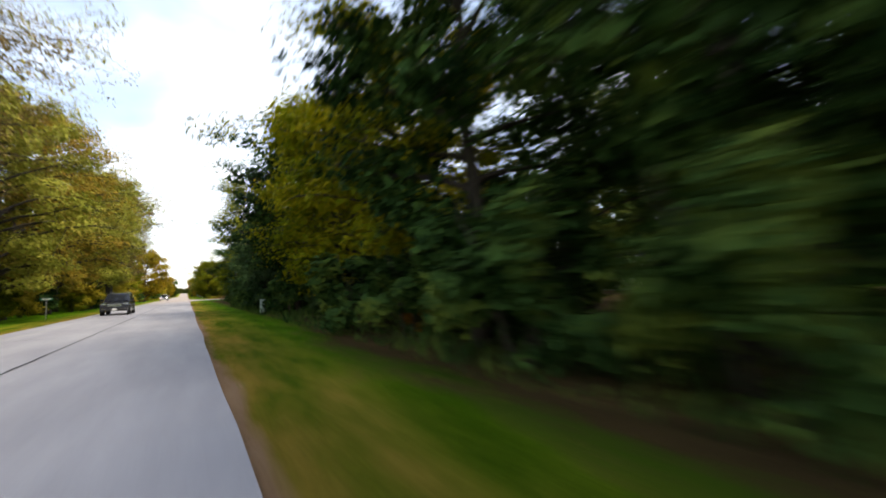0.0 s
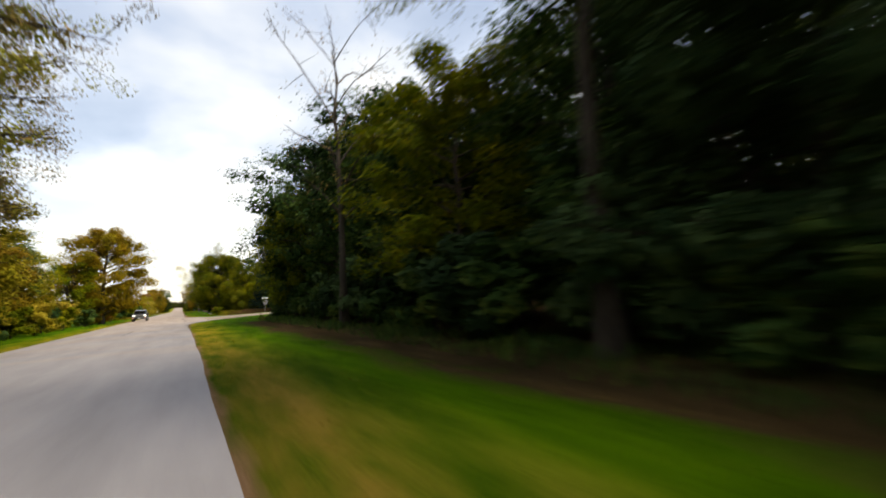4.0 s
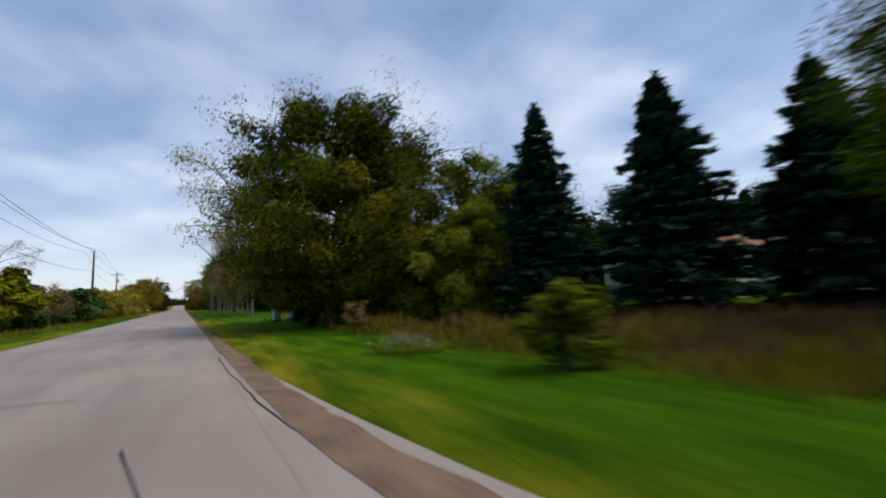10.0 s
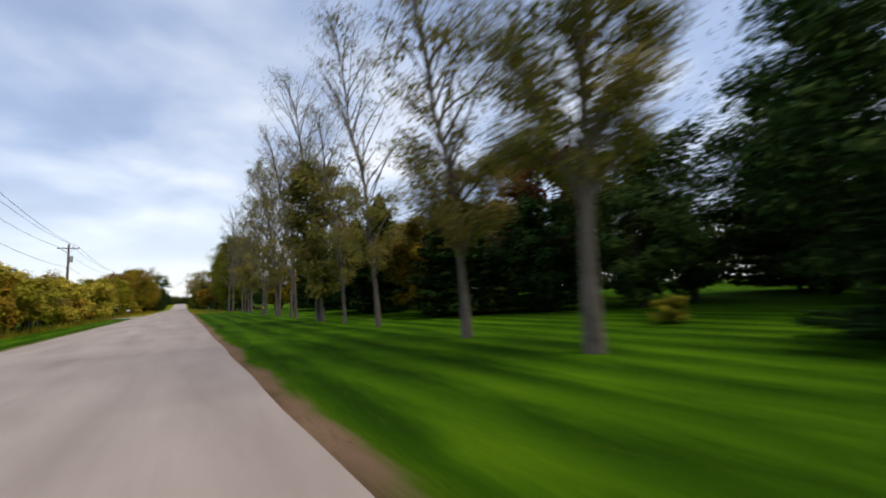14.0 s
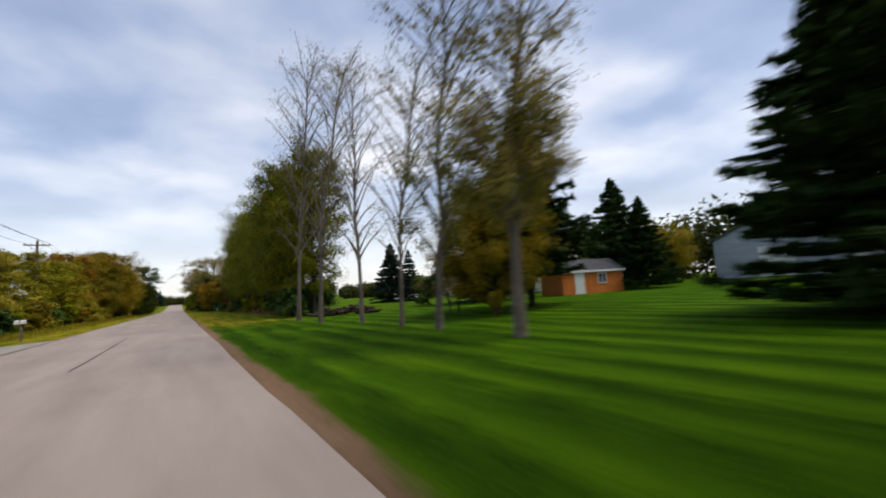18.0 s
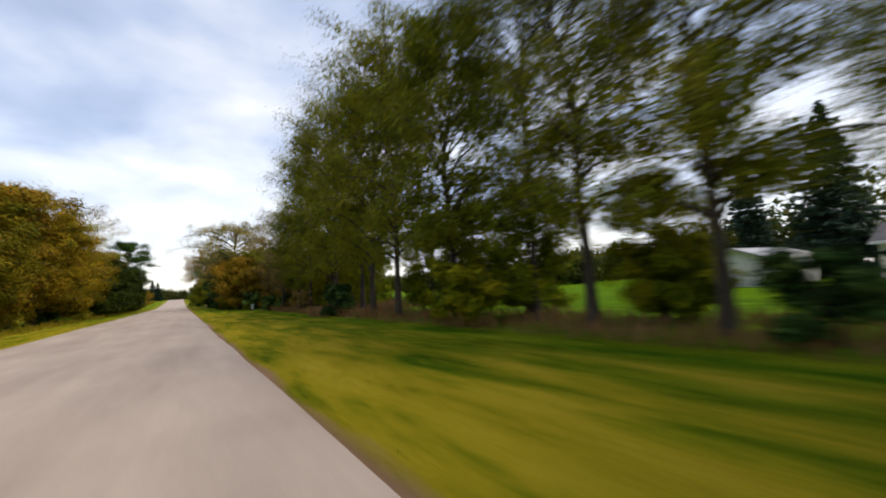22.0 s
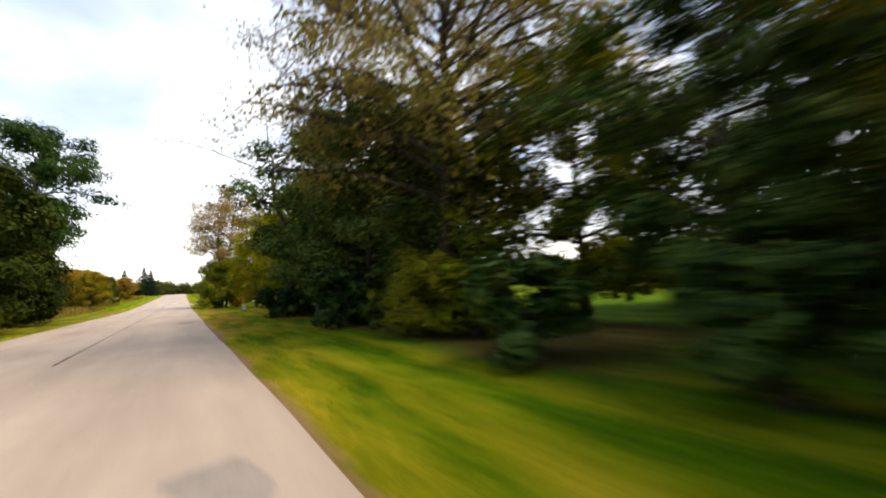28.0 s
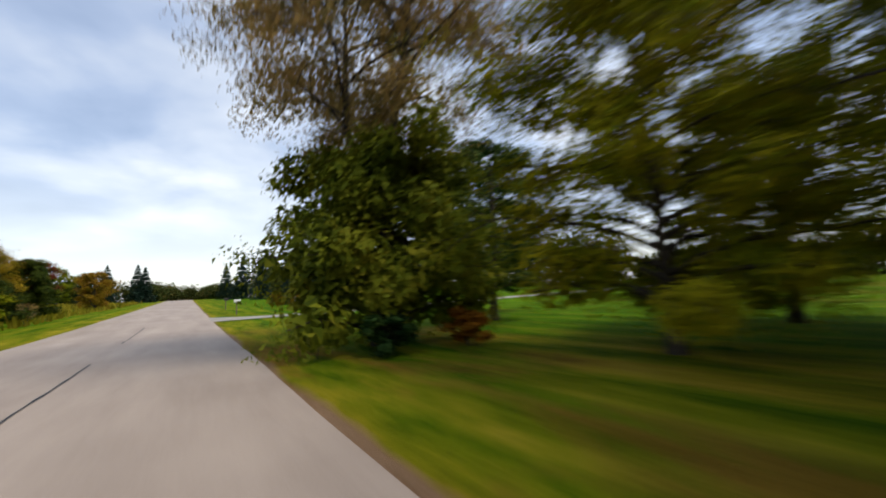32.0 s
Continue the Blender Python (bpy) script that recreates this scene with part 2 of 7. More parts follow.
def turf_material():
    """Mown grass: green with straw-coloured patches near the road, faint mowing stripes along it."""
    m, n, l, p = base_material("turf", 1.0, 0.02)
    co = n.new("ShaderNodeTexCoord")
    sep = n.new("ShaderNodeSeparateXYZ")
    l.new(co.outputs["Object"], sep.inputs[0])
    blade = node(n, "ShaderNodeTexNoise", Scale=38.0, Detail=6.0, Roughness=0.75)
    l.new(co.outputs["Object"], blade.inputs["Vector"])
    mp = node(n, "ShaderNodeMapping", Scale=(1.0, 0.22, 1.0))
    l.new(co.outputs["Object"], mp.inputs[0])
    streak = node(n, "ShaderNodeTexNoise", Scale=1.1, Detail=5.0, Roughness=0.6)
    l.new(mp.outputs[0], streak.inputs["Vector"])
    mow = maths(n, l, "SINE", maths(n, l, "ADD", maths(n, l, "MULTIPLY", sep.outputs["X"], 4.3), maths(n, l, "MULTIPLY", streak.outputs["Fac"], 5.0)))
    f = maths(n, l, "ADD", maths(n, l, "MULTIPLY", blade.outputs["Fac"], 0.45), maths(n, l, "MULTIPLY", streak.outputs["Fac"], 0.35))
    lawn = n.new("ShaderNodeMapRange")
    lawn.interpolation_type = "SMOOTHSTEP"
    l.new(maths(n, l, "ABSOLUTE", maths(n, l, "SUBTRACT", sep.outputs["Y"], 222.0)), lawn.inputs["Value"])
    lawn.inputs["From Min"].default_value, lawn.inputs["From Max"].default_value = 49.0, 38.0
    f = maths(n, l, "ADD", f, maths(n, l, "MULTIPLY", mow, maths(n, l, "MULTIPLY", lawn.outputs[0], 0.04)))
    f = maths(n, l, "SUBTRACT", f, maths(n, l, "MULTIPLY", lawn.outputs[0], 0.035))
    green = ramp(n, [(0.30, (0.018, 0.052, 0.002)), (0.40, (0.052, 0.130, 0.003)), (0.50, (0.110, 0.205, 0.005)), (0.58, (0.175, 0.25, 0.008))])
    l.new(f, green.inputs[0])
    straw = ramp(n, [(0.3, (0.15, 0.12, 0.006)), (0.42, (0.30, 0.235, 0.014)), (0.52, (0.44, 0.31, 0.040)), (0.6, (0.52, 0.36, 0.08))])
    l.new(f, straw.inputs[0])
    # dry ground near the pavement edge, and in two stretches along the road
    off = maths(n, l, "ABSOLUTE", maths(n, l, "ADD", sep.outputs["X"], 2.33))
    near = maths(n, l, "SUBTRACT", 1.0, maths(n, l, "DIVIDE", maths(n, l, "SUBTRACT", off, 3.5), 2.6))
    dry = n.new("ShaderNodeMapRange")
    dry.interpolation_type = "SMOOTHSTEP"
    l.new(sep.outputs["Y"], dry.inputs["Value"])
    dry.inputs["From Min"].default_value, dry.inputs["From Max"].default_value = 260.0, 271.0
    wide = maths(n, l, "SUBTRACT", 1.0, maths(n, l, "DIVIDE", maths(n, l, "SUBTRACT", off, 4.5), 7.0))
    done = n.new("ShaderNodeMapRange")
    done.interpolation_type = "SMOOTHSTEP"
    l.new(sep.outputs["Y"], done.inputs["Value"])
    done.inputs["From Min"].default_value, done.inputs["From Max"].default_value = 356.0, 328.0
    done.inputs["To Min"].default_value = 0.35
    wide = maths(n, l, "MULTIPLY", maths(n, l, "MULTIPLY", maths(n, l, "MAXIMUM", maths(n, l, "MULTIPLY", wide, 1.3), 0.0), dry.outputs[0]), done.outputs[0])
    last = n.new("ShaderNodeMapRange")
    last.interpolation_type = "SMOOTHSTEP"
    l.new(maths(n, l, "ABSOLUTE", maths(n, l, "SUBTRACT", sep.outputs["Y"], 402.0)), last.inputs["Value"])
    last.inputs["From Min"].default_value, last.inputs["From Max"].default_value = 22.0, 12.0
    tree_edge = maths(n, l, "MULTIPLY", last.outputs[0], maths(n, l, "SUBTRACT", 1.0, maths(n, l, "ABSOLUTE", maths(n, l, "DIVIDE", maths(n, l, "SUBTRACT", sep.outputs["X"], 6.5), 4.0))))
    wide = maths(n, l, "MAXIMUM", wide, tree_edge)
    near = maths(n, l, "SUBTRACT", near, maths(n, l, "MULTIPLY", lawn.outputs[0], 0.75))
    first = n.new("ShaderNodeMapRange")
    first.interpolation_type = "SMOOTHSTEP"
    l.new(sep.outputs["Y"], first.inputs["Value"])
    first.inputs["From Min"].default_value, first.inputs["From Max"].default_value = 92.0, 60.0
    near = maths(n, l, "ADD", near, maths(n, l, "MULTIPLY", first.outputs[0], maths(n, l, "MAXIMUM", maths(n, l, "MULTIPLY", near, 0.25), -0.15)))
    both = maths(n, l, "MAXIMUM", near, wide)
    both = maths(n, l, "MULTIPLY", both, maths(n, l, "MULTIPLY", maths(n, l, "SUBTRACT", streak.outputs["Fac"], 0.28), 3.0))
    bands = maths(n, l, "SINE", maths(n, l, "ADD", maths(n, l, "MULTIPLY", off, 3.7), maths(n, l, "MULTIPLY", streak.outputs["Fac"], 3.0)))
    both = maths(n, l, "ADD", both, maths(n, l, "MULTIPLY", bands, maths(n, l, "MULTIPLY", dry.outputs[0], 0.12)))
    cl = n.new("ShaderNodeClamp")
    l.new(both, cl.inputs[0])
    cl.inputs["Max"].default_value = 0.85
    mix = n.new("ShaderNodeMix")
    mix.data_type = "RGBA"
    l.new(cl.outputs[0], mix.inputs["Factor"])
    l.new(green.outputs["Color"], mix.inputs["A"])
    worn = ramp(n, [(0.3, (0.085, 0.050, 0.014)), (0.45, (0.21, 0.125, 0.036)), (0.6, (0.34, 0.21, 0.075))])
    l.new(f, worn.inputs[0])
    browner = n.new("ShaderNodeMix")
    browner.data_type = "RGBA"
    l.new(maths(n, l, "MULTIPLY", first.outputs[0], 0.72), browner.inputs["Factor"])
    l.new(straw.outputs["Color"], browner.inputs["A"])
    l.new(worn.outputs["Color"], browner.inputs["B"])
    l.new(browner.outputs["Result"], mix.inputs["B"])
    # russet leaf fall in drifts beside the last trees
    mp5 = node(n, "ShaderNodeMapping", Scale=(0.55, 0.16, 1.0))
    l.new(co.outputs["Object"], mp5.inputs[0])
    drift = node(n, "ShaderNodeTexNoise", Scale=1.0, Detail=4.0, Roughness=0.6, Distortion=0.5)
    l.new(mp5.outputs[0], drift.inputs["Vector"])
    fall = n.new("ShaderNodeMapRange")
    fall.interpolation_type = "SMOOTHSTEP"
    l.new(maths(n, l, "ABSOLUTE", maths(n, l, "SUBTRACT", sep.outputs["Y"], 404.0)), fall.inputs["Value"])
    fall.inputs["From Min"].default_value, fall.inputs["From Max"].default_value = 32.0, 20.0
    reach2 = maths(n, l, "SUBTRACT", 1.0, maths(n, l, "DIVIDE", maths(n, l, "SUBTRACT", off, 5.0), 9.0))
    fc = n.new("ShaderNodeClamp")
    l.new(maths(n, l, "MULTIPLY", maths(n, l, "MULTIPLY", fall.outputs[0], reach2), maths(n, l, "MULTIPLY", maths(n, l, "SUBTRACT", drift.outputs["Fac"], 0.45), 6.0)), fc.inputs[0])
    fc.inputs["Max"].default_value = 0.85
    russet = ramp(n, [(0.3, (0.125, 0.068, 0.010)), (0.58, (0.35, 0.20, 0.035))])
    l.new(f, russet.inputs[0])
    mix6 = n.new("ShaderNodeMix")
    mix6.data_type = "RGBA"
    l.new(fc.outputs[0], mix6.inputs["Factor"])
    l.new(mix.outputs["Result"], mix6.inputs["A"])
    l.new(russet.outputs["Color"], mix6.inputs["B"])
    mix = mix6
    # bare soil at the pavement edge, wider along the middle of the road
    mid = n.new("ShaderNodeMapRange")
    mid.interpolation_type = "SMOOTHSTEP"
    l.new(maths(n, l, "ABSOLUTE", maths(n, l, "SUBTRACT", sep.outputs["Y"], 205.0)), mid.inputs["Value"])
    mid.inputs["From Min"].default_value, mid.inputs["From Max"].default_value = 95.0, 68.0
    reach = maths(n, l, "ADD", 0.14, maths(n, l, "MULTIPLY", mid.outputs[0], 0.2))
    bare = maths(n, l, "SUBTRACT", maths(n, l, "ADD", reach, maths(n, l, "MULTIPLY", maths(n, l, "SUBTRACT", streak.outputs["Fac"], 0.5), 0.9)), maths(n, l, "SUBTRACT", off, 3.5))
    bc = n.new("ShaderNodeClamp")
    l.new(maths(n, l, "ADD", maths(n, l, "MULTIPLY", bare, 5.0), 0.5), bc.inputs[0])
    soil = ramp(n, [(0.28, (0.11, 0.065, 0.035)), (0.45, (0.26, 0.165, 0.10)), (0.6, (0.38, 0.27, 0.19))])
    l.new(f, soil.inputs[0])
    mix3 = n.new("ShaderNodeMix")
    mix3.data_type = "RGBA"
    l.new(bc.outputs[0], mix3.inputs["Factor"])
    l.new(mix.outputs["Result"], mix3.inputs["A"])
    l.new(soil.outputs["Color"], mix3.inputs["B"])
    mix = mix3
    # leaf litter under the wood, with a ragged edge
    inside = maths(n, l, "ADD", maths(n, l, "SUBTRACT", sep.outputs["X"], 4.3), maths(n, l, "MULTIPLY", maths(n, l, "SUBTRACT", streak.outputs["Fac"], 0.5), 3.4))
    # litter reaches further out at the start; its dark also stands for canopy shade
    lead = n.new("ShaderNodeMapRange")
    lead.interpolation_type = "SMOOTHSTEP"
    l.new(sep.outputs["Y"], lead.inputs["Value"])
    lead.inputs["From Min"].default_value, lead.inputs["From Max"].default_value = 12.0, 2.0
    inside = maths(n, l, "MULTIPLY", maths(n, l, "ADD", inside, lead.outputs[0]), 0.9)
    inside = maths(n, l, "MINIMUM", inside, maths(n, l, "MULTIPLY", maths(n, l, "SUBTRACT", 94.0, sep.outputs["Y"]), 0.3))
    inside = maths(n, l, "MINIMUM", inside, maths(n, l, "MULTIPLY", maths(n, l, "SUBTRACT", 38.0, sep.outputs["X"]), 0.3))
    # a second patch of litter below the last trees
    edge = maths(n, l, "ADD", 5.2, maths(n, l, "MULTIPLY", maths(n, l, "SUBTRACT", sep.outputs["Y"], 372.0), 0.05))
    under = maths(n, l, "ADD", maths(n, l, "SUBTRACT", sep.outputs["X"], edge), maths(n, l, "MULTIPLY", maths(n, l, "SUBTRACT", streak.outputs["Fac"], 0.5), 3.0))
    under = maths(n, l, "MINIMUM", under, maths(n, l, "SUBTRACT", 12.0, sep.outputs["X"]))
    under = maths(n, l, "MINIMUM", under, maths(n, l, "MULTIPLY", maths(n, l, "SUBTRACT", sep.outputs["Y"], 362.0), 0.3))
    under = maths(n, l, "MINIMUM", under, maths(n, l, "MULTIPLY", maths(n, l, "SUBTRACT", 412.0, sep.outputs["Y"]), 0.2))
    inside = maths(n, l, "MAXIMUM", inside, maths(n, l, "MINIMUM", under, 0.85))
    lc = n.new("ShaderNodeClamp")
    l.new(inside, lc.inputs[0])
    humus = ramp(n, [(0.3, (0.022, 0.016, 0.008)), (0.46, (0.075, 0.05, 0.022)), (0.58, (0.19, 0.115, 0.045))])
    l.new(f, humus.inputs[0])
    mix2 = n.new("ShaderNodeMix")
    mix2.data_type = "RGBA"
    l.new(lc.outputs[0], mix2.inputs["Factor"])
    l.new(mix.outputs["Result"], mix2.inputs["A"])
    l.new(humus.outputs["Color"], mix2.inputs["B"])
    l.new(mix2.outputs["Result"], p.inputs["Base Color"])
    bu = node(n, "ShaderNodeBump", Strength=0.8, Distance=0.05)
    l.new(blade.outputs["Fac"], bu.inputs["Height"])
    l.new(bu.outputs[0], p.inputs["Normal"])
    return m


M_ROAD, M_TURF = road_material(), turf_material()
M_TAR = surface("crack_sealer", (0.012, 0.012, 0.014), (0.03, 0.03, 0.033), 40, 4, 0.6, 0.2)
M_PATCH = surface("road_patch", (0.06, 0.058, 0.06), (0.11, 0.105, 0.105), 60, 3, 0.8, 0.3)
M_GRAVEL = surface("gravel", (0.2, 0.185, 0.16), (0.42, 0.39, 0.35), 45, 2, 0.95, 0.7)
M_BARK = surface("bark", (0.02, 0.016, 0.012), (0.085, 0.068, 0.052), 26, 3, 0.95, 0.9, stretch=(1, 1, 0.25))
M_PALE = surface("pale_bark", (0.06, 0.048, 0.038), (0.20, 0.165, 0.13), 22, 3, 0.9, 0.7, stretch=(1, 1, 0.3))
M_BIRCH = surface("birch_bark", (0.22, 0.21, 0.19), (0.68, 0.66, 0.62), 8, 3, 0.8, 0.5, stretch=(1, 1, 2.5))
# the near-black first stops put the wood's deep shade into the leaf colour
L_DARK = leaves("shaded_woodland_leaf", [(0.003, 0.008, 0.002), (0.010, 0.028, 0.007), (0.050, 0.104, 0.025), (0.130, 0.172, 0.030)], 0.16)
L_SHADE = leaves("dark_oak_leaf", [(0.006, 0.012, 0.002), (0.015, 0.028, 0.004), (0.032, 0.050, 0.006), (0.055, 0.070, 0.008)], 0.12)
L_BLUE = leaves("honeysuckle_leaf", [(0.010, 0.026, 0.011), (0.030, 0.064, 0.024), (0.085, 0.135, 0.046)], 0.16)
L_OLIVE = leaves("olive_leaf", [(0.030, 0.051, 0.003), (0.097, 0.132, 0.005), (0.203, 0.216, 0.008), (0.324, 0.270, 0.011)])
L_MAPLE = leaves("maple_leaf", [(0.010, 0.022, 0.002), (0.040, 0.066, 0.004), (0.105, 0.125, 0.006), (0.215, 0.185, 0.009)], 0.18)
L_YELLOW = leaves("yellow_leaf", [(0.090, 0.102, 0.008), (0.228, 0.216, 0.015), (0.372, 0.312, 0.029), (0.480, 0.348, 0.050)])
L_LIME = leaves("yellow_green_leaf", [(0.080, 0.110, 0.014), (0.200, 0.222, 0.030), (0.340, 0.334, 0.055), (0.444, 0.370, 0.075)])
L_GOLD = leaves("golden_leaf", [(0.12, 0.12, 0.008), (0.32, 0.25, 0.012), (0.50, 0.34, 0.016)], 0.45)
L_RUST = leaves("rust_leaf", [(0.052, 0.060, 0.006), (0.161, 0.132, 0.010), (0.276, 0.178, 0.014), (0.333, 0.161, 0.019)])
L_BROWN = leaves("browning_leaf", [(0.057, 0.063, 0.018), (0.149, 0.127, 0.046), (0.276, 0.190, 0.060), (0.368, 0.230, 0.080)])
L_SUMAC = leaves("sumac_leaf", [(0.09, 0.05, 0.008), (0.26, 0.10, 0.010), (0.38, 0.14, 0.012)])
L_AMBER = leaves("amber_leaf", [(0.046, 0.058, 0.007), (0.130, 0.130, 0.009), (0.260, 0.189, 0.012), (0.338, 0.208, 0.014)])
L_AMBERPALE = leaves("pale_amber_leaf", [(0.085, 0.085, 0.012), (0.20, 0.17, 0.022), (0.34, 0.23, 0.034), (0.42, 0.24, 0.04)])
L_RED = leaves("red_leaf", [(0.02, 0.03, 0.006), (0.05, 0.05, 0.008), (0.14, 0.035, 0.014), (0.24, 0.04, 0.02)])
L_WILLOW = leaves("willow_leaf", [(0.028, 0.048, 0.006), (0.084, 0.112, 0.010), (0.175, 0.196, 0.015), (0.280, 0.252, 0.022)])
L_GREEN = leaves("fresh_green_leaf", [(0.010, 0.028, 0.005), (0.026, 0.066, 0.010), (0.066, 0.126, 0.016)])
L_POP = leaves("poplar_leaf", [(0.050, 0.064, 0.011), (0.121, 0.132, 0.022), (0.220, 0.198, 0.039), (0.308, 0.220, 0.066)])
L_SPRUCE = leaves("spruce_needle", [(0.008, 0.020, 0.012), (0.022, 0.046, 0.032), (0.055, 0.09, 0.066)], 0.1)
L_PINE = leaves("pine_needle", [(0.006, 0.017, 0.004), (0.016, 0.038, 0.008), (0.036, 0.066, 0.014)], 0.1)
L_WEED = leaves("weed_blade", [(0.09, 0.095, 0.007), (0.22, 0.185, 0.014), (0.34, 0.25, 0.03)], 0.35)
L_SEDGE = leaves("rusty_grass", [(0.06, 0.04, 0.016), (0.14, 0.08, 0.035), (0.22, 0.13, 0.06)], 0.25)
L_ROSE = leaves("rosy_dry_grass", [(0.11, 0.06, 0.022), (0.24, 0.13, 0.052), (0.37, 0.22, 0.10)], 0.25)
L_GRASS = leaves("grass_blade", [(0.022, 0.055, 0.003), (0.06, 0.12, 0.006), (0.12, 0.17, 0.010), (0.2, 0.15, 0.03)], 0.3)
M_WHITE = plain("white_paint", (0.72, 0.72, 0.70), 0.55)
M_CREAM = surface("cream_siding", (0.60, 0.55, 0.45), (0.74, 0.69, 0.58), 12, 1.2, 0.8, 0.1, stretch=(0.3, 0.3, 3))
M_GREYSIDE = surface("grey_blue_siding", (0.25, 0.29, 0.35), (0.36, 0.40, 0.46), 10, 1.2, 0.75, 0.1, stretch=(0.3, 0.3, 3))
M_BLUEWALL = surface("blue_siding", (0.035, 0.06, 0.13), (0.06, 0.10, 0.2), 10, 1.2, 0.75, 0.1)
M_SHED = surface("orange_stain", (0.42, 0.11, 0.018), (0.66, 0.21, 0.04), 14, 1.5, 0.8, 0.3, stretch=(3, 3, 0.3))
M_SHINGLE = surface("grey_shingle", (0.035, 0.036, 0.042), (0.09, 0.09, 0.10), 26, 1.5, 0.9, 0.5)
M_TANROOF = surface("tan_shingle", (0.24, 0.11, 0.05), (0.42, 0.21, 0.10), 26, 1.5, 0.9, 0.5)
M_DARKGLASS = plain("window_glass", (0.02, 0.025, 0.03), 0.08, 0.8)
M_STEEL = plain("galvanised_steel", (0.36, 0.37, 0.38), 0.45, 0.5, 0.6)
M_PED = surface("pale_green_enamel", (0.30, 0.36, 0.33), (0.44, 0.50, 0.46), 6, 2, 0.55, 0.1)
M_TIMBER = surface("pole_timber", (0.10, 0.075, 0.055), (0.24, 0.185, 0.14), 20, 2, 0.9, 0.6, stretch=(1, 1, 0.15))
M_WIRE = plain("cable_black", (0.02, 0.02, 0.02), 0.6)
M_CERAMIC = plain("insulator_grey", (0.25, 0.25, 0.27), 0.3)
M_SIGNGREEN = plain("sign_green", (0.01, 0.13, 0.07), 0.45)
M_SIGNGREY = plain("bare_aluminium", (0.42, 0.43, 0.44), 0.4, 0.5, 0.4)
M_BAR = plain("pale_lettering", (0.75, 0.77, 0.76), 0.5)
M_CARBLACK = plain("black_car_paint", (0.012, 0.012, 0.016), 0.18, 0.7)
M_CARSILVER = plain("silver_car_paint", (0.36, 0.38, 0.40), 0.22, 0.7, 0.5)
M_CARWHITE = plain("white_car_paint", (0.68, 0.68, 0.68), 0.25, 0.6)
M_RUBBER = surface("tyre_rubber", (0.008, 0.008, 0.008), (0.02, 0.02, 0.02), 30, 3, 0.9, 0.2)
M_TRIM = plain("black_plastic", (0.012, 0.012, 0.013), 0.5)
M_CHROME = plain("bright_metal", (0.6, 0.6, 0.62), 0.15, 0.5, 1.0)
M_HEAD = glow("lit_headlamp", (1.0, 0.96, 0.88), 2.2)
M_FOG = glow("lit_amber_lamp", (1.0, 0.35, 0.2), 1.6)
M_LOG = surface("cut_log", (0.018, 0.012, 0.009), (0.075, 0.05, 0.036), 18, 3, 0.95, 0.6)
M_CUT = surface("sawn_wood", (0.14, 0.11, 0.09), (0.30, 0.25, 0.20), 20, 3, 0.9, 0.3)
M_ORANGE = plain("orange_marker", (0.55, 0.12, 0.03), 0.5)
M_YELLOW = plain("yellow_plastic", (0.55, 0.42, 0.02), 0.5)
M_CARBLUE = plain("blue_car_paint", (0.03, 0.06, 0.13), 0.2, 0.7)


# ---- building helpers ----
def smooth_mesh(name, verts, faces, material, smooth=False):
    me = bpy.data.meshes.new(name)
    me.from_pydata(verts, [], faces)
    me.materials.append(material)
    if smooth:
        me.polygons.foreach_set("use_smooth", np.ones(len(me.polygons), dtype=bool))
    me.update()
    return me


def part(name, bm, material, parent, label="", smooth=False):
    """Links a bmesh (or a ready mesh) as one part under a thing or part."""
    if isinstance(bm, bmesh.types.BMesh):
        me = bpy.data.meshes.new(name)
        bm.normal_update()
        bm.to_mesh(me)
        bm.free()
        me.materials.append(material)
        if smooth:
            me.polygons.foreach_set("use_smooth", np.ones(len(me.polygons), dtype=bool))
    else:
        me = bm
    ob = new(name, me)
    ob.parent = parent
    if label:
        ob["label"] = label
    return ob


def thing(name, label, category, x, y, z=0.0, turn=0.0, group="", scale=1.0):
    e = new(name)
    e.empty_display_size = 0.2
    e.matrix_basis = pose(x, y, z, 0, 0, turn) @ Matrix.Scale(scale, 4)
    return tagged(e, label, category, group)


def box(bm, c, s, bevel=0.0):
    r = bmesh.ops.create_cube(bm, size=1.0, matrix=Matrix.LocRotScale(c, None, s))
    if bevel:
        ed = list({e for v in r["verts"] for e in v.link_edges})
        bmesh.ops.bevel(bm, geom=ed, offset=bevel, segments=2, affect="EDGES")
    return bm


def boxed(c, s, bevel=0.0):
    return box(bmesh.new(), c, s, bevel)


def rod(bm, a, b, r1, r2=None, sides=10):
    a, b = Vector(a), Vector(b)
    q = (b - a).to_track_quat("Z", "Y")
    m = Matrix.Translation((a + b) / 2) @ q.to_matrix().to_4x4()
    bmesh.ops.create_cone(bm, cap_ends=True, segments=sides, radius1=r1, radius2=r1 if r2 is None else r2, depth=(b - a).length, matrix=m)
    return bm


def prism(points, half_low, half_high=None, z_low=0.0, z_high=1.0):
    """A side outline (y, z) swept across x; the width narrows with height."""
    bm = bmesh.new()
    half_high = half_low if half_high is None else half_high
    rings = []
    for s in (-1, 1):
        ring = []
        for y, z in points:
            f = min(max((z - z_low) / (z_high - z_low), 0), 1)
            ring.append(bm.verts.new((s * (half_low + (half_high - half_low) * f), y, z)))
        rings.append(ring)
    n = len(points)
    for i in range(n):
        bm.faces.new((rings[0][i], rings[0][(i + 1) % n], rings[1][(i + 1) % n], rings[1][i]))
    bm.faces.new(rings[0][::-1])
    bm.faces.new(rings[1])
    bmesh.ops.recalc_face_normals(bm, faces=bm.faces[:])
    return bm


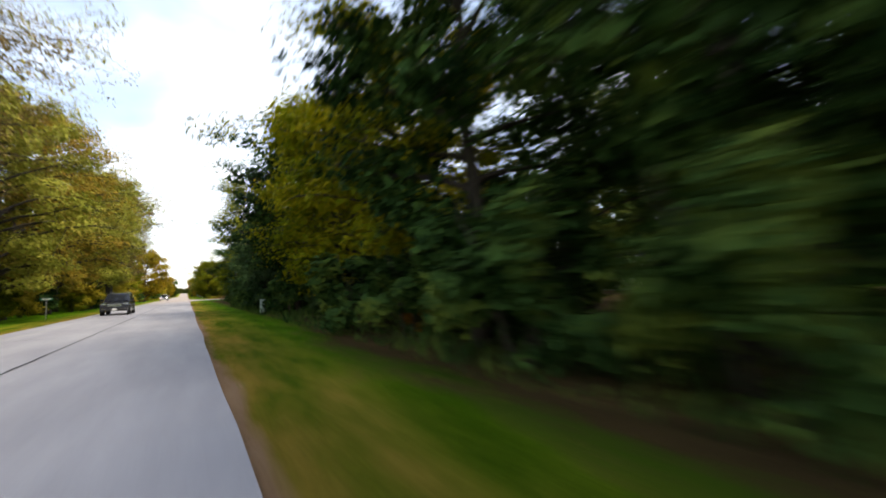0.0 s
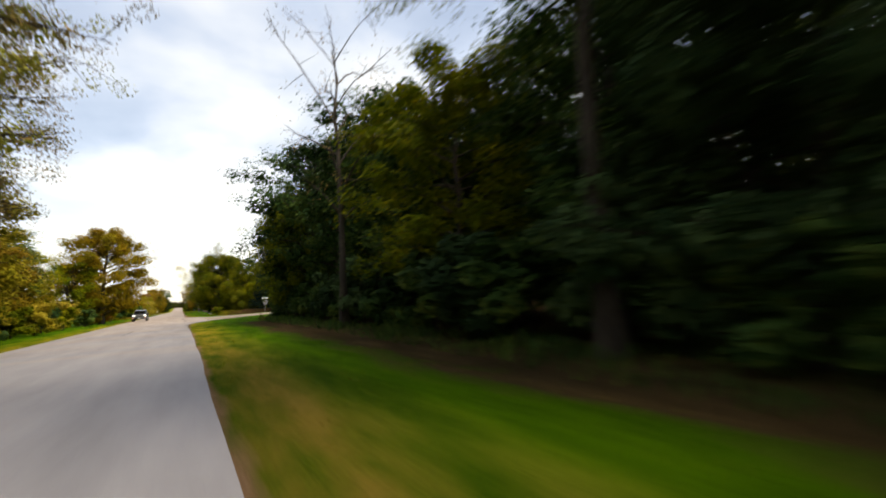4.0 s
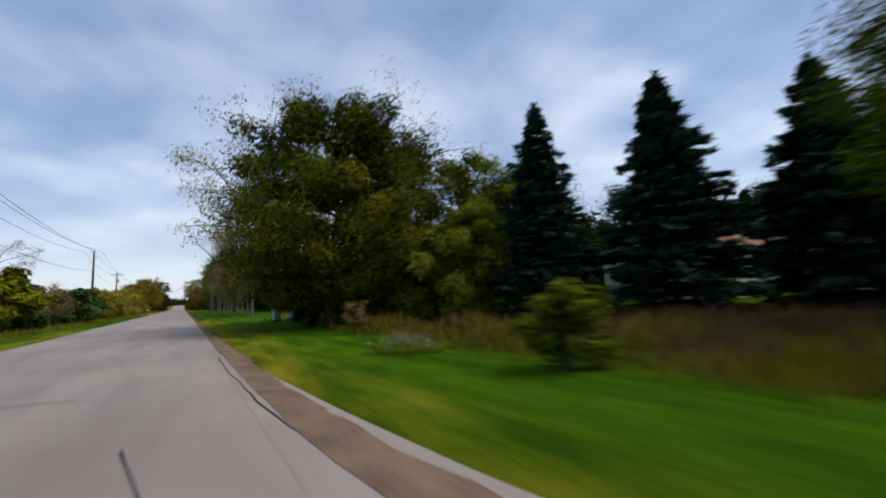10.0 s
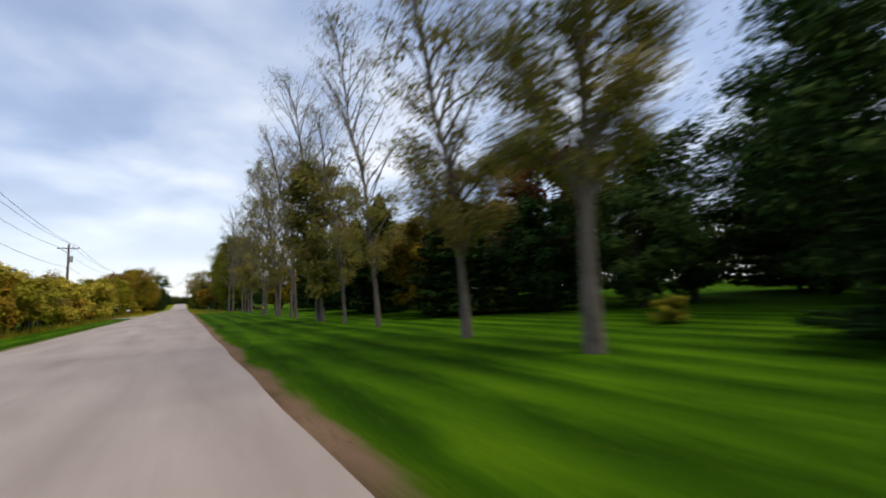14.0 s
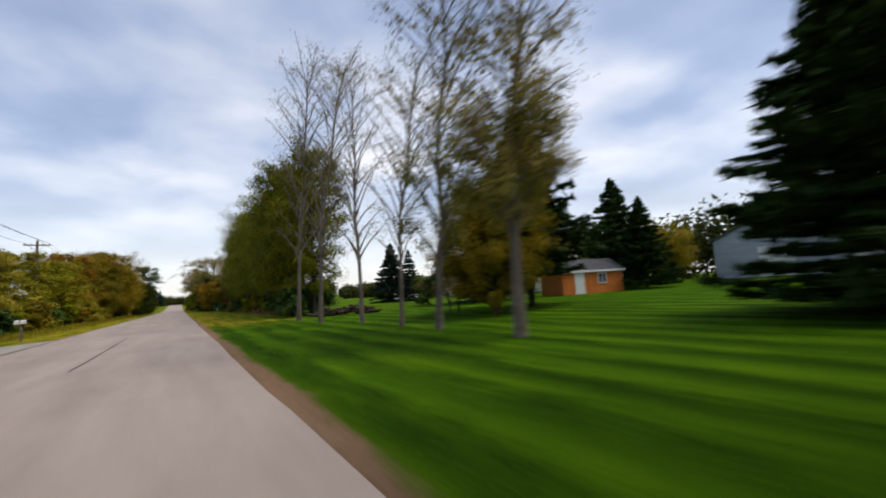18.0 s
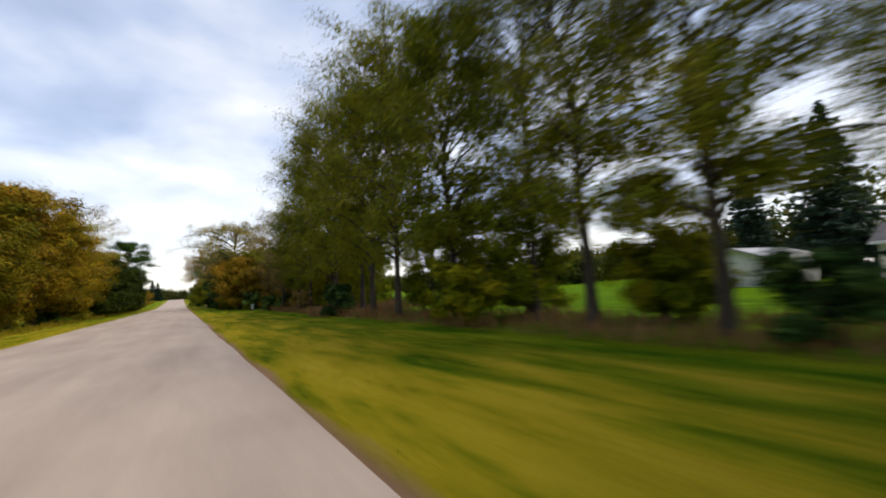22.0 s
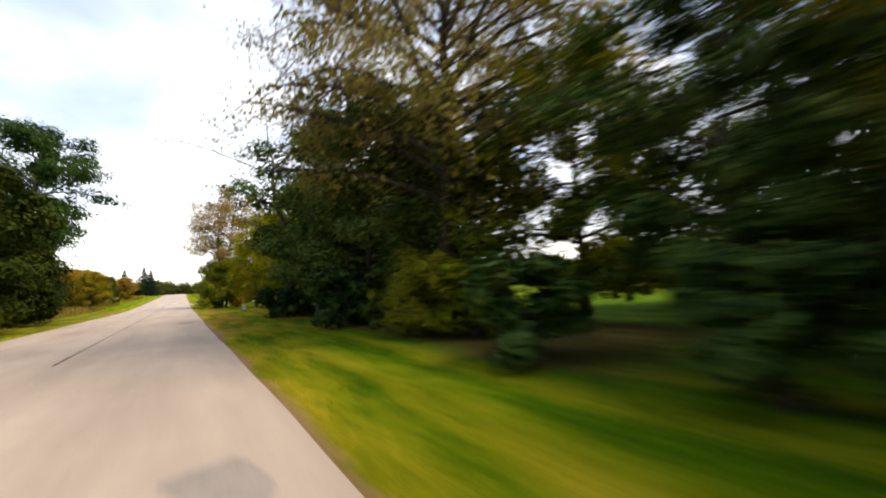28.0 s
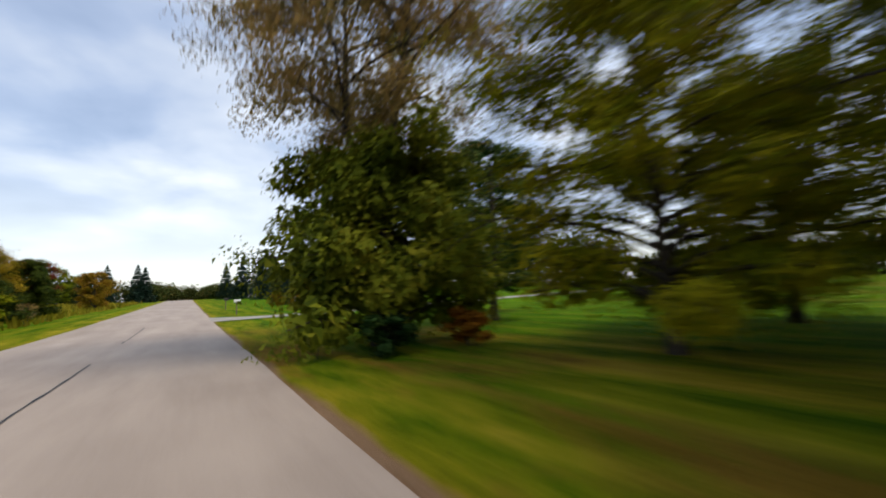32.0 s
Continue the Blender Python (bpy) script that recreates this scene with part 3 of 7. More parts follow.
# ---- the lie of the land ----
ROAD_L, ROAD_R, ROAD_MID = -5.87, 1.18, -2.33


def rise(y):
    """The road climbs slowly past the last trees, to a crest, and falls away behind it."""
    t = y - 414.0
    if t <= 0:
        return 0.0
    if t < 30:
        return 0.022 * t * t / 60
    if t < 158:
        return 0.022 * (t - 15)
    if t < 198:
        return 3.146 + 0.022 * (t - 158) - 0.00065 * (t - 158) ** 2
    return max(-2.0, 2.986 - 0.03 * (t - 198))


def land(x, y):
    """Height of the ground beside the road."""
    d = max(0.0, x - ROAD_R - 4.0) if x > 0 else max(0.0, ROAD_L - 3.0 - x)
    return -0.03 + 0.016 * min(d, 60.0) + rise(y)


def ground_sheet():
    xs = sorted({*np.round(np.arange(-60, -8, 3.0), 2), -6.6, *np.arange(-5.6, 1.2, 3.2), 1.45, *np.round(np.arange(2.0, 12, 0.8), 2), *np.arange(12, 70, 4.0),
                 -2500, -900, -400, -200, -120, -85, 90, 130, 220, 400, 900, 2500})
    ys = sorted({*np.arange(-60, 640, 4.0), *np.arange(640, 1200, 40), -2500, -900, -300, -120, 1500, 2200, 3500})
    verts = []
    rng = np.random.RandomState(5)
    for y in ys:
        for x in xs:
            under = ROAD_L - 0.4 < x < ROAD_R + 0.1
            z = rise(y) - 0.05 if under else land(x, y) + (0.0 if abs(x) > 90 else rng.uniform(-0.012, 0.012))
            verts.append((x, y, z))
    w = len(xs)
    faces = [(j * w + i, j * w + i + 1, (j + 1) * w + i + 1, (j + 1) * w + i) for j in range(len(ys) - 1) for i in range(w - 1)]
    ob = new("ground", smooth_mesh("ground", verts, faces, M_TURF, True))
    tagged(ob, "mown green grass ground with dry straw patches", "ground", kind="structure")


def strip(name, left, right, z, material, label, category):
    """A ribbon between two edges given as lists of (x, y)."""
    verts = [(x, y, z + land(x, y) + 0.03) for x, y in (*left, *right)]
    n = len(left)
    faces = [(i, n + i, n + i + 1, i + 1) for i in range(n - 1)]
    ob = new(name, smooth_mesh(name, verts, faces, material))
    return tagged(ob, label, category, kind="structure")


def wavy(seed, base, amp, y0, y1, step):
    rng = np.random.RandomState(seed)
    ys = np.arange(y0, y1 + step / 2, step)
    k = rng.uniform(-1, 1, len(ys))
    k = (k + np.roll(k, 1) + np.roll(k, 2)) / 2
    return [(base + amp * a, float(y)) for a, y in zip(k, ys)]


ground_sheet()
strip("road", wavy(2, ROAD_L, 0.05, -60, 1200, 1.5), wavy(3, ROAD_R, 0.05, -60, 1200, 1.5), 0.0, M_ROAD, "worn light grey pavement road with faint stains", "road")


def curve_points(pts, step=1.0):
    """Points along a smooth line through pts."""
    out = []
    p = [Vector((*q, 0)) for q in pts]
    for i in range(len(p) - 1):
        a, b, c, d = p[max(i - 1, 0)], p[i], p[i + 1], p[min(i + 2, len(p) - 1)]
        n = max(2, int((c - b).length / step))
        for k in range(n):
            t = k / n
            q = 0.5 * ((2 * b) + (c - a) * t + (2 * a - 5 * b + 4 * c - d) * t * t + (3 * b - a - 3 * c + d) * t ** 3)
            out.append((q.x, q.y))
    return out + [tuple(p[-1][:2])]


def side_road():
    near = curve_points([(0.95, 94), (1.55, 98.4), (2.3, 102), (4.1, 106.6), (6.2, 109.2), (9.8, 112), (14, 113.4), (22, 114.5), (40, 115.5), (75, 117)], 0.8)
    far = curve_points([(0.95, 146), (1.3, 142), (1.7, 138.5), (2.0, 134.5), (2.5, 131), (3.9, 127.8), (6.7, 125.8), (9.7, 124.5), (14, 123.5), (22, 123), (40, 123.5), (75, 125)], 0.8)
    n = min(len(near), len(far))
    a = [near[round(i * (len(near) - 1) / (n - 1))] for i in range(n)]
    b = [far[round(i * (len(far) - 1) / (n - 1))] for i in range(n)]
    verts = [(x, y, 0.004 + max(0, land(x, y) + 0.035)) for x, y in a] + [(x, y, 0.004 + max(0, land(x, y) + 0.035)) for x, y in b]
    verts[0], verts[n] = (*a[0], -0.012), (*b[0], -0.012)
    faces = [(i, i + 1, n + i + 1, n + i) for i in range(n - 1)]
    tagged(new("side_road", smooth_mesh("side_road", verts, faces, M_ROAD)), "pale worn side road joining in a wide flared mouth", "road", kind="structure")


side_road()


def ribbon_mesh(name, pts, w, z, material, jitter=0.3, seed=1):
    rng = np.random.RandomState(seed)
    verts, faces = [], []
    for i, (x, y) in enumerate(pts):
        a, b = Vector((*pts[max(i - 1, 0)], 0)), Vector((*pts[min(i + 1, len(pts) - 1)], 0))
        t = (b - a).normalized()
        side = Vector((-t.y, t.x, 0)) * (w / 2 * rng.uniform(1 - jitter, 1 + jitter))
        verts += [(x + side.x, y + side.y, z + rise(y)), (x - side.x, y - side.y, z + rise(y))]
        if i:
            faces.append((2 * i - 2, 2 * i - 1, 2 * i + 1, 2 * i))
    return smooth_mesh(name, verts, faces, material)


def crack(pts, w, label="black sealed crack in the pavement", z=0.01, seed=1, wander=0.03, material=None):
    rng = np.random.RandomState(seed)
    fine = [(x + rng.normal(0, wander), y + rng.normal(0, wander)) for x, y in curve_points(pts, 0.5)]
    ob = new("pavement_crack", ribbon_mesh("pavement_crack", fine, w, z, material or M_TAR, 0.45, seed))
    tagged(ob, label, "crack", kind="structure")


def road_marks():
    for k, (y0, y1) in enumerate([(-30, 62), (84, 92), (248, 262), (372, 398), (400, 408), (414, 424), (430, 440)]):
        crack([(ROAD_MID, y0), (ROAD_MID + 0.02, (y0 + y1) / 2), (ROAD_MID, y1)], 0.05, "dark centre joint of the pavement", seed=k, wander=0.008)
    crack([(3.3, 106), (3.4, 112), (3.45, 120), (3.55, 125.5), (3.4, 128)], 0.075, "dark tarred joint across the side road mouth", 0.014, 11, 0.01)
    crack([(9.0, 112.4), (11.2, 115.5), (12.6, 119.0), (13.8, 122.8)], 0.035, "thin dark joint across the side road", 0.05, 22, 0.02)
    crack([(13.4, 114.0), (14.2, 118.0), (14.6, 122.6)], 0.035, "thin dark joint across the side road", 0.16, 23, 0.02)
    crack([(0.9, 121.6), (1.0, 119.6), (1.0, 118.3), (1.02, 117.1), (1.05, 116.0), (1.02, 114.1), (1.06, 113.3), (0.97, 112.3), (0.92, 111.0)], 0.035, seed=12)
    crack([(1.05, 117.6), (1.42, 117.0), (1.46, 115.8), (1.31, 114.7), (1.15, 113.5)], 0.03, seed=13)
    crack([(1.07, 111.7), (1.08, 111.0), (1.09, 110.45), (1.14, 109.85), (1.15, 108.6)], 0.045, seed=14)
    crack([(1.08, 110.46), (0.99, 110.18), (0.96, 109.85), (0.97, 109.53), (1.05, 109.1)], 0.04, seed=18)
    crack([(-0.3, 135.3), (0.02, 133.4), (0.1, 132.6), (0.04, 131), (0.1, 129.6), (-0.1, 128.2)], 0.03, seed=15)
    crack([(0.73, 128.0), (0.7, 126.4), (0.75, 125.5)], 0.03, seed=16)
    crack([(0.75, 125.5), (0.8, 124.6), (0.88, 123.6), (0.84, 123.0), (0.98, 122.5), (0.88, 121.9)], 0.3, "dark oily stain on the pavement", 0.013, 17, 0.04, M_PATCH)
    crack([(0.88, 122.0), (0.84, 121.4), (0.8, 119)], 0.04, seed=19)
    crack([(1.05, 143), (1.02, 141.0), (1.08, 138.5), (1.12, 136.6), (1.25, 135.0), (1.4, 133.2)], 0.025, "dark crack along the old pavement edge", 0.014, 20, 0.02)
    crack([(1.18, 86), (1.16, 90), (1.2, 94), (1.5, 98), (1.9, 101)], 0.025, "dark crack along the pavement edge", 0.014, 21, 0.015)
    for k, (y, a, b) in enumerate([(139, -4.4, -1.2), (166, -4.8, -2.6), (196, -5, -1), (218, -1, 0.9), (236, -3.9, -2.2), (252, -4.2, -0.5), (288, -5, -2.5),
                                   (302, -2, 0.8), (318, -5, -1), (336, -3, 1), (356, -4, 0.6), (12, -5, -2.8), (88, -5, -1)]):
        crack([(a, y), ((a + b) / 2, y + 0.15), (b, y - 0.1)], 0.028, "thin transverse crack in the pavement", 0.01, 30 + k, 0.03, M_PATCH)
    for k, (x, y, w, d) in enumerate([(0.3, 362, 0.7, 1.4), (-0.2, 354, 0.6, 1.1), (0.2, 386, 0.8, 2.6)]):
        crack([(x, y), (x + 0.1, y + d / 2), (x, y + d)], w, "faint dark patch on the pavement", 0.008, 50 + k, 0.05, M_STAIN)


M_SHOULDER = surface("shoulder_gravel", (0.115, 0.068, 0.038), (0.31, 0.205, 0.13), 30, 1.5, 0.95, 0.6)
M_STAIN = surface("worn_stain", (0.18, 0.16, 0.15), (0.32, 0.285, 0.26), 50, 2, 0.85, 0.3)
road_marks()

def ragged(pts, amp, seed):
    """The line through pts, uneven at two scales."""
    rng = np.random.RandomState(seed)
    line = curve_points(pts, 0.4)
    return [(x + amp * (0.5 * math.sin(y * 0.6 + seed) * math.sin(y * 0.27) + rng.normal(0, 0.5)), y) for x, y in line]


inner, outer = ragged([(1.6, 131.5), (1.32, 134), (1.2, 138), (1.16, 146), (1.16, 154), (1.2, 162)], 0.02, 3), ragged([(2.2, 131.5), (1.85, 134.5), (1.66, 138), (1.6, 146), (1.48, 154), (1.3, 162)], 0.07, 4)
k = min(len(inner), len(outer))
strip("shoulder", [inner[round(i * (len(inner) - 1) / (k - 1))] for i in range(k)], [outer[round(i * (len(outer) - 1) / (k - 1))] for i in range(k)], 0.016, M_SHOULDER, "brown gravel shoulder beside the pavement", "shoulder")
strip("driveway", [(ROAD_R - 0.1, 441.0), (4, 441.6), (9, 441.2), (26, 441), (48, 440), (80, 438)], [(ROAD_R - 0.1, 446.5), (4, 444.6), (9, 444.0), (26, 444), (48, 443), (80, 441)], 0.012, M_GRAVEL, "pale gravel driveway", "driveway")
strip("driveway", [(-34, 262), (-14, 259), (-8, 257.5), (ROAD_L + 0.1, 253)], [(-34, 265.5), (-14, 262.5), (-8, 262), (ROAD_L + 0.1, 266)], 0.03, M_GRAVEL, "pale gravel driveway", "driveway")
strip("driveway", [(28, 123.5), (30, 128), (36, 133), (47, 134)], [(34, 123.5), (37, 127), (42, 128), (47, 128.5)], 0.02, M_GRAVEL, "pale gravel house drive", "driveway")


# ---- plants ----
def tubes(lines, sides):
    """Tapered tubes along polylines: lists of (points, radii)."""
    verts, faces = [], []
    ang = np.linspace(0, 2 * np.pi, sides, endpoint=False)
    for pts, rad in lines:
        pts = np.asarray(pts, float)
        d = np.gradient(pts, axis=0)
        d /= np.linalg.norm(d, axis=1)[:, None] + 1e-9
        up = np.where(np.abs(d[:, 2:3]) > 0.9, [[1.0, 0, 0]], [[0, 0, 1.0]])
        u = np.cross(d, up)
        u /= np.linalg.norm(u, axis=1)[:, None] + 1e-9
        v = np.cross(d, u)
        b = len(verts)
        for p, a, c, r in zip(pts, u, v, rad):
            for t in ang:
                verts.append(tuple(p + r * (math.cos(t) * a + math.sin(t) * c)))
        for i in range(len(pts) - 1):
            for k in range(sides):
                q, w = b + i * sides + k, b + i * sides + (k + 1) % sides
                faces.append((q, w, w + sides, q + sides))
    return verts, faces


def leaf_mesh(name, centres, size, rng, material, flat=0.5, slim=0.55, droop=0.0, out=None):
    """Many single leaves: one slim blade each; out: the way each one leans, away from its clump."""
    n = len(centres)
    nor = rng.normal(size=(n, 3))
    nor[:, 2] = np.abs(nor[:, 2]) + flat
    if out is not None:
        nor = nor * 0.6 + out
    nor /= np.linalg.norm(nor, axis=1)[:, None]
    ax = rng.normal(size=(n, 3))
    ax[:, 2] -= droop
    ax -= nor * np.sum(ax * nor, axis=1)[:, None]
    ax /= np.linalg.norm(ax, axis=1)[:, None] + 1e-9
    side = np.cross(nor, ax)
    s = (np.asarray(size) * rng.uniform(0.6, 1.35, n))[:, None]
    c = np.asarray(centres)
    v = np.empty((n, 3, 3))
    v[:, 0] = c - ax * s * 0.5 + side * s * slim * 0.28
    v[:, 1] = c - ax * s * 0.12 - side * s * slim * 0.6
    v[:, 2] = c + ax * s * 0.58 + side * s * slim * 0.12
    me = bpy.data.meshes.new(name)
    me.vertices.add(3 * n)
    me.vertices.foreach_set("co", v.ravel())
    me.loops.add(3 * n)
    me.loops.foreach_set("vertex_index", np.arange(3 * n, dtype=np.int32))
    me.polygons.add(n)
    me.polygons.foreach_set("loop_start", np.arange(0, 3 * n, 3, dtype=np.int32))
    me.polygons.foreach_set("loop_total", np.full(n, 3, dtype=np.int32))
    me.materials.append(material)
    me.update(calc_edges=True)
    me.validate()
    return me


SHAPES = {
    "round": lambda f: math.sqrt(max(0.0, 1 - (2 * f - 0.9) ** 2 / 1.25)),
    "vase": lambda f: 0.35 + 0.75 * min(1, f * 1.5) * (1 - max(0, f - 0.7) * 1.9),
    "oval": lambda f: math.sqrt(max(0.05, 1 - (2 * f - 1) ** 2)) * 0.95,
    "column": lambda f: 0.55 + 0.45 * math.sin(math.pi * min(1, f * 1.1)) - 0.35 * max(0, f - 0.7),
    "dome": lambda f: math.sqrt(max(0.04, 1 - f * f)),
}


MANY, SMALL = 4.2, 0.5


def soft_scatter(rng, n):
    """Offsets that thin out from the middle, with no far strays."""
    d = rng.normal(0, 1, (n, 3))
    r = np.linalg.norm(d, axis=1)[:, None]
    return d * np.minimum(1.0, 1.3 / (r + 1e-9))


def broadleaf(seed, height, radius, base, shape, limbs, leaf_count, leaf_size, trunk_r, rise=0.55, droop=0.0, stems=1, lean=0.0, splay=0.42, clump=0.45, twigs=4, fill=0.35, dense=0.4, low=0.0, dome=0.0, fork=0.0):
    """Trunk and crown of a deciduous tree or shrub: a branching skeleton with leaves gathered round its outer twigs.
    base: where the crown begins, as a share of the height; fill: how far in the leaves begin along a limb;
    low: the share of leaves kept for the lower crown; dome: the share gathered in clumps over a rounded crown;
    fork: the height, as a share, up to which several stems run as one trunk."""
    rng = np.random.RandomState(seed)
    prof = SHAPES[shape]
    thick, mid, thin, tips, inner = [], [], [], [], []
    for s in range(stems):
        a = rng.uniform(0, 2 * np.pi)
        off = 0.0 if stems == 1 else rng.uniform(0.36, 1.0) * splay * radius
        hh = height * (1 if stems == 1 else rng.uniform(0.72, 1.0))
        top = np.array([math.cos(a) * off + lean, math.sin(a) * off, hh * 0.93])
        foot = np.array([math.cos(a), math.sin(a), 0]) * (0.0 if stems == 1 else 0.06 if fork else 0.14 * off + 0.12)
        f = np.linspace(0, 1, 9)[:, None]
        bend = np.cumsum(rng.normal(0, 0.018 * height, (9, 3)) * [1, 1, 0], axis=0) * f
        away = np.maximum(0.0, f - fork) / (1 - fork) if fork else f ** 1.25
        line = foot + (top - foot) * np.c_[away, away, f] + bend * (f > fork)
        rad = trunk_r / math.sqrt(stems) * (1.0 - 0.9 * f[:, 0] ** 0.9) + 0.012
        rad[0] *= 1.35
        line[0, 2] = -0.15
        thick.append((line, rad))
        n = max(3, limbs // stems)
        for i in range(n):
            g = base + (0.98 - base) * ((i + rng.uniform(0.1, 0.9)) / n)
            k = g * 8
            i0 = min(int(k), 7)
            st = line[i0] + (line[i0 + 1] - line[i0]) * (k - i0)
            r0 = rad[i0] * 0.55
            az = i * 2.4 + rng.uniform(-0.5, 0.5) + s * 1.3
            reach = radius * prof((g - base) / (1 - base)) * rng.uniform(0.7, 1.12) * (1 if stems == 1 else 0.72)
            reach = max(reach, 0.12 * radius)
            up = rise * rng.uniform(0.6, 1.3) * reach
            if st[2] + up > height * 1.02:
                up = max(0.05 * reach, height * 1.02 - st[2])
            q = np.linspace(0, 1, 6)[:, None]
            way = np.array([math.cos(az), math.sin(az), 0])
            limb = st + way * reach * q + np.array([0, 0, 1.0]) * (up * q ** 0.8 - droop * reach * q ** 2.2)
            limb += np.cumsum(rng.normal(0, 0.035 * reach, (6, 3)), axis=0) * q
            lr = max(r0, 0.018) * (1 - 0.85 * q[:, 0]) + 0.006
            mid.append((limb, lr))
            inner += [limb[2], limb[3], limb[4], (limb[3] + limb[4]) / 2]
            for j in range(twigs):
                u = rng.uniform(fill, 1.0)
                kk = u * 5
                j0 = min(int(kk), 4)
                sp = limb[j0] + (limb[j0 + 1] - limb[j0]) * (kk - j0)
                tw = way * rng.uniform(0.1, 0.9) + rng.normal(0, 0.75, 3) + np.array([0, 0, 0.35 - droop])
                tw *= rng.uniform(0.16, 0.36) * max(reach, radius * 0.35) / (np.linalg.norm(tw) + 1e-9)
                tl = np.array([sp, sp + tw * 0.5 + [0, 0, 0.03], sp + tw - [0, 0, droop * 0.25 * np.linalg.norm(tw)]])
                thin.append((tl, np.array([0.4, 0.28, 0.12]) * lr[j0] + 0.004))
                tips += [tl[1], tl[2], tl[2]]
            tips += [limb[5], limb[4]]
    tips = np.array(tips)
    tips = tips[tips[:, 2] > 0.12]
    inner = np.array(inner)
    inner = inner[inner[:, 2] > 0.3]
    wood = ([], [])
    for lines, sides in ((thick, 7 if stems < 4 else 4), (mid, 3), (thin, 3)):
        v, f = tubes(lines, sides)
        k = len(wood[0])
        wood = (wood[0] + v, wood[1] + [tuple(i + k for i in q) for q in f])
    leaf_count, leaf_size = int(leaf_count * MANY), leaf_size * SMALL
    deep = int(leaf_count * dense)
    leaf_count -= deep
    share = rng.gamma(3.0, 1.0, len(tips))
    pick = rng.choice(len(tips), leaf_count, p=share / share.sum())
    if low:
        under = np.where(tips[:, 2] < height * (base + 0.26))[0]
        n = int(leaf_count * low)
        pick[:n] = under[rng.randint(0, len(under), n)]
    spread = clump * 0.9 * rng.uniform(0.5, 1.3, len(tips))[pick][:, None]
    puff = soft_scatter(rng, leaf_count)
    pts = tips[pick] + puff * spread * [1, 1, 0.75]
    if dome:
        tuft = rng.normal(0, 1, (150, 3))
        tuft /= np.linalg.norm(tuft, axis=1)[:, None]
        tuft = tuft[tuft[:, 2] > -0.7]
        tuft *= rng.uniform(0.74, 0.97, (len(tuft), 1))
        tuft = tuft * [radius, radius, height * (1 - base) * 0.52] + [lean * 0.5, 0, height * (0.5 + 0.5 * base)]
        n = int(leaf_count * dome)
        heavy = rng.gamma(3.0, 1.0, len(tuft))
        mine = rng.choice(len(tuft), n, p=heavy / heavy.sum())
        pts[-n:] = tuft[mine] + puff[-n:] * (0.14 * radius * rng.uniform(0.6, 1.25, len(tuft)))[mine][:, None] * [1, 1, 0.7]
    pts[:, 2] -= np.abs(rng.normal(0, 1, leaf_count)) * droop * 0.5
    puff2 = soft_scatter(rng, deep)
    within = inner[rng.randint(0, len(inner), deep)] + puff2 * clump * [0.9, 0.9, 0.7]
    pts = np.concatenate([pts, within])
    axis = np.array([lean * 0.5, 0, height * (0.5 + 0.5 * base)])
    out = np.concatenate([puff, puff2]) * 0.5 + (pts - axis) / [radius, radius, height * 0.5] * 0.7 + [0, 0, 0.35]
    pts[:, 2] = np.maximum(pts[:, 2], 0.04 + rng.uniform(0, 0.12, len(pts)))
    sizes = leaf_size * np.r_[np.ones(leaf_count), np.full(deep, 2.2)]
    return wood, pts, rng, sizes, out


def conifer(seed, height, radius, skirt, whorls, count, size, droop=0.3, ragged=0.15):
    """A straight trunk with tiers of drooping boughs that carry flat sprays of needles."""
    rng = np.random.RandomState(seed)
    f = np.linspace(0, 1, 8)[:, None]
    line = np.c_[rng.normal(0, 0.02, (8, 2)).cumsum(axis=0), f * height]
    line[0, 2] = -0.15
    thick, pts = [(line, 0.16 * height / 10 * (1 - 0.93 * f[:, 0]) + 0.012)], []
    for w in range(whorls):
        g = (w + rng.uniform(0, 0.7)) / whorls
        h = skirt + (height - skirt) * g ** 0.92
        if h > height * 0.985:
            continue
        n = 8 if g < 0.7 else 6
        for i in range(n):
            az = 2 * math.pi * (i + rng.uniform(-0.3, 0.3)) / n + w * 0.7
            reach = (radius * (1 - g) ** 0.82 + 0.12) * rng.uniform(1 - 2 * ragged, 1 + ragged)
            q = np.linspace(0, 1, 5)[:, None]
            way = np.array([math.cos(az), math.sin(az), 0])
            bough = np.array([0, 0, h]) + way * reach * q + np.array([0, 0, 1.0]) * (0.12 * reach * q - droop * reach * q ** 2 + 0.16 * reach * q ** 4)
            thick.append((bough, 0.035 * (1 - 0.8 * q[:, 0]) * (1 - g * 0.6)))
            m = max(3, int(count * reach / (radius * whorls * n * 0.55)))
            u = rng.uniform(0.12, 1.02, m) ** 0.8
            k = np.minimum((u * 4).astype(int), 3)
            base_p = bough[k] + (bough[k + 1] - bough[k]) * (u * 4 - k)[:, None]
            wide = 0.22 * reach * (1.1 - u)[:, None] + 0.08
            side = np.array([-way[1], way[0], 0])
            pts.append(base_p + side * rng.normal(0, 1, (m, 1)) * wide + np.c_[np.zeros((m, 2)), -np.abs(rng.normal(0, 0.07, m))])
    pts = np.concatenate(pts + [np.c_[rng.normal(0, 0.06, (30, 2)), height * rng.uniform(0.93, 1.02, 30)]])
    return tubes(thick, 3), pts, rng, np.full(len(pts), size), None


KINDS = {}


def kind_of(key, wood_and_leaves, bark, leaf, flat=0.5, slim=0.62, droop=0.0):
    """Keeps the two meshes of a plant, to be shared by all that look alike."""
    (v, f), pts, rng, sizes, out = wood_and_leaves
    KINDS[key] = (smooth_mesh(key + "_wood", v, f, bark, True), leaf_mesh(key + "_leaves", pts, sizes, rng, leaf, flat, slim, droop, out))


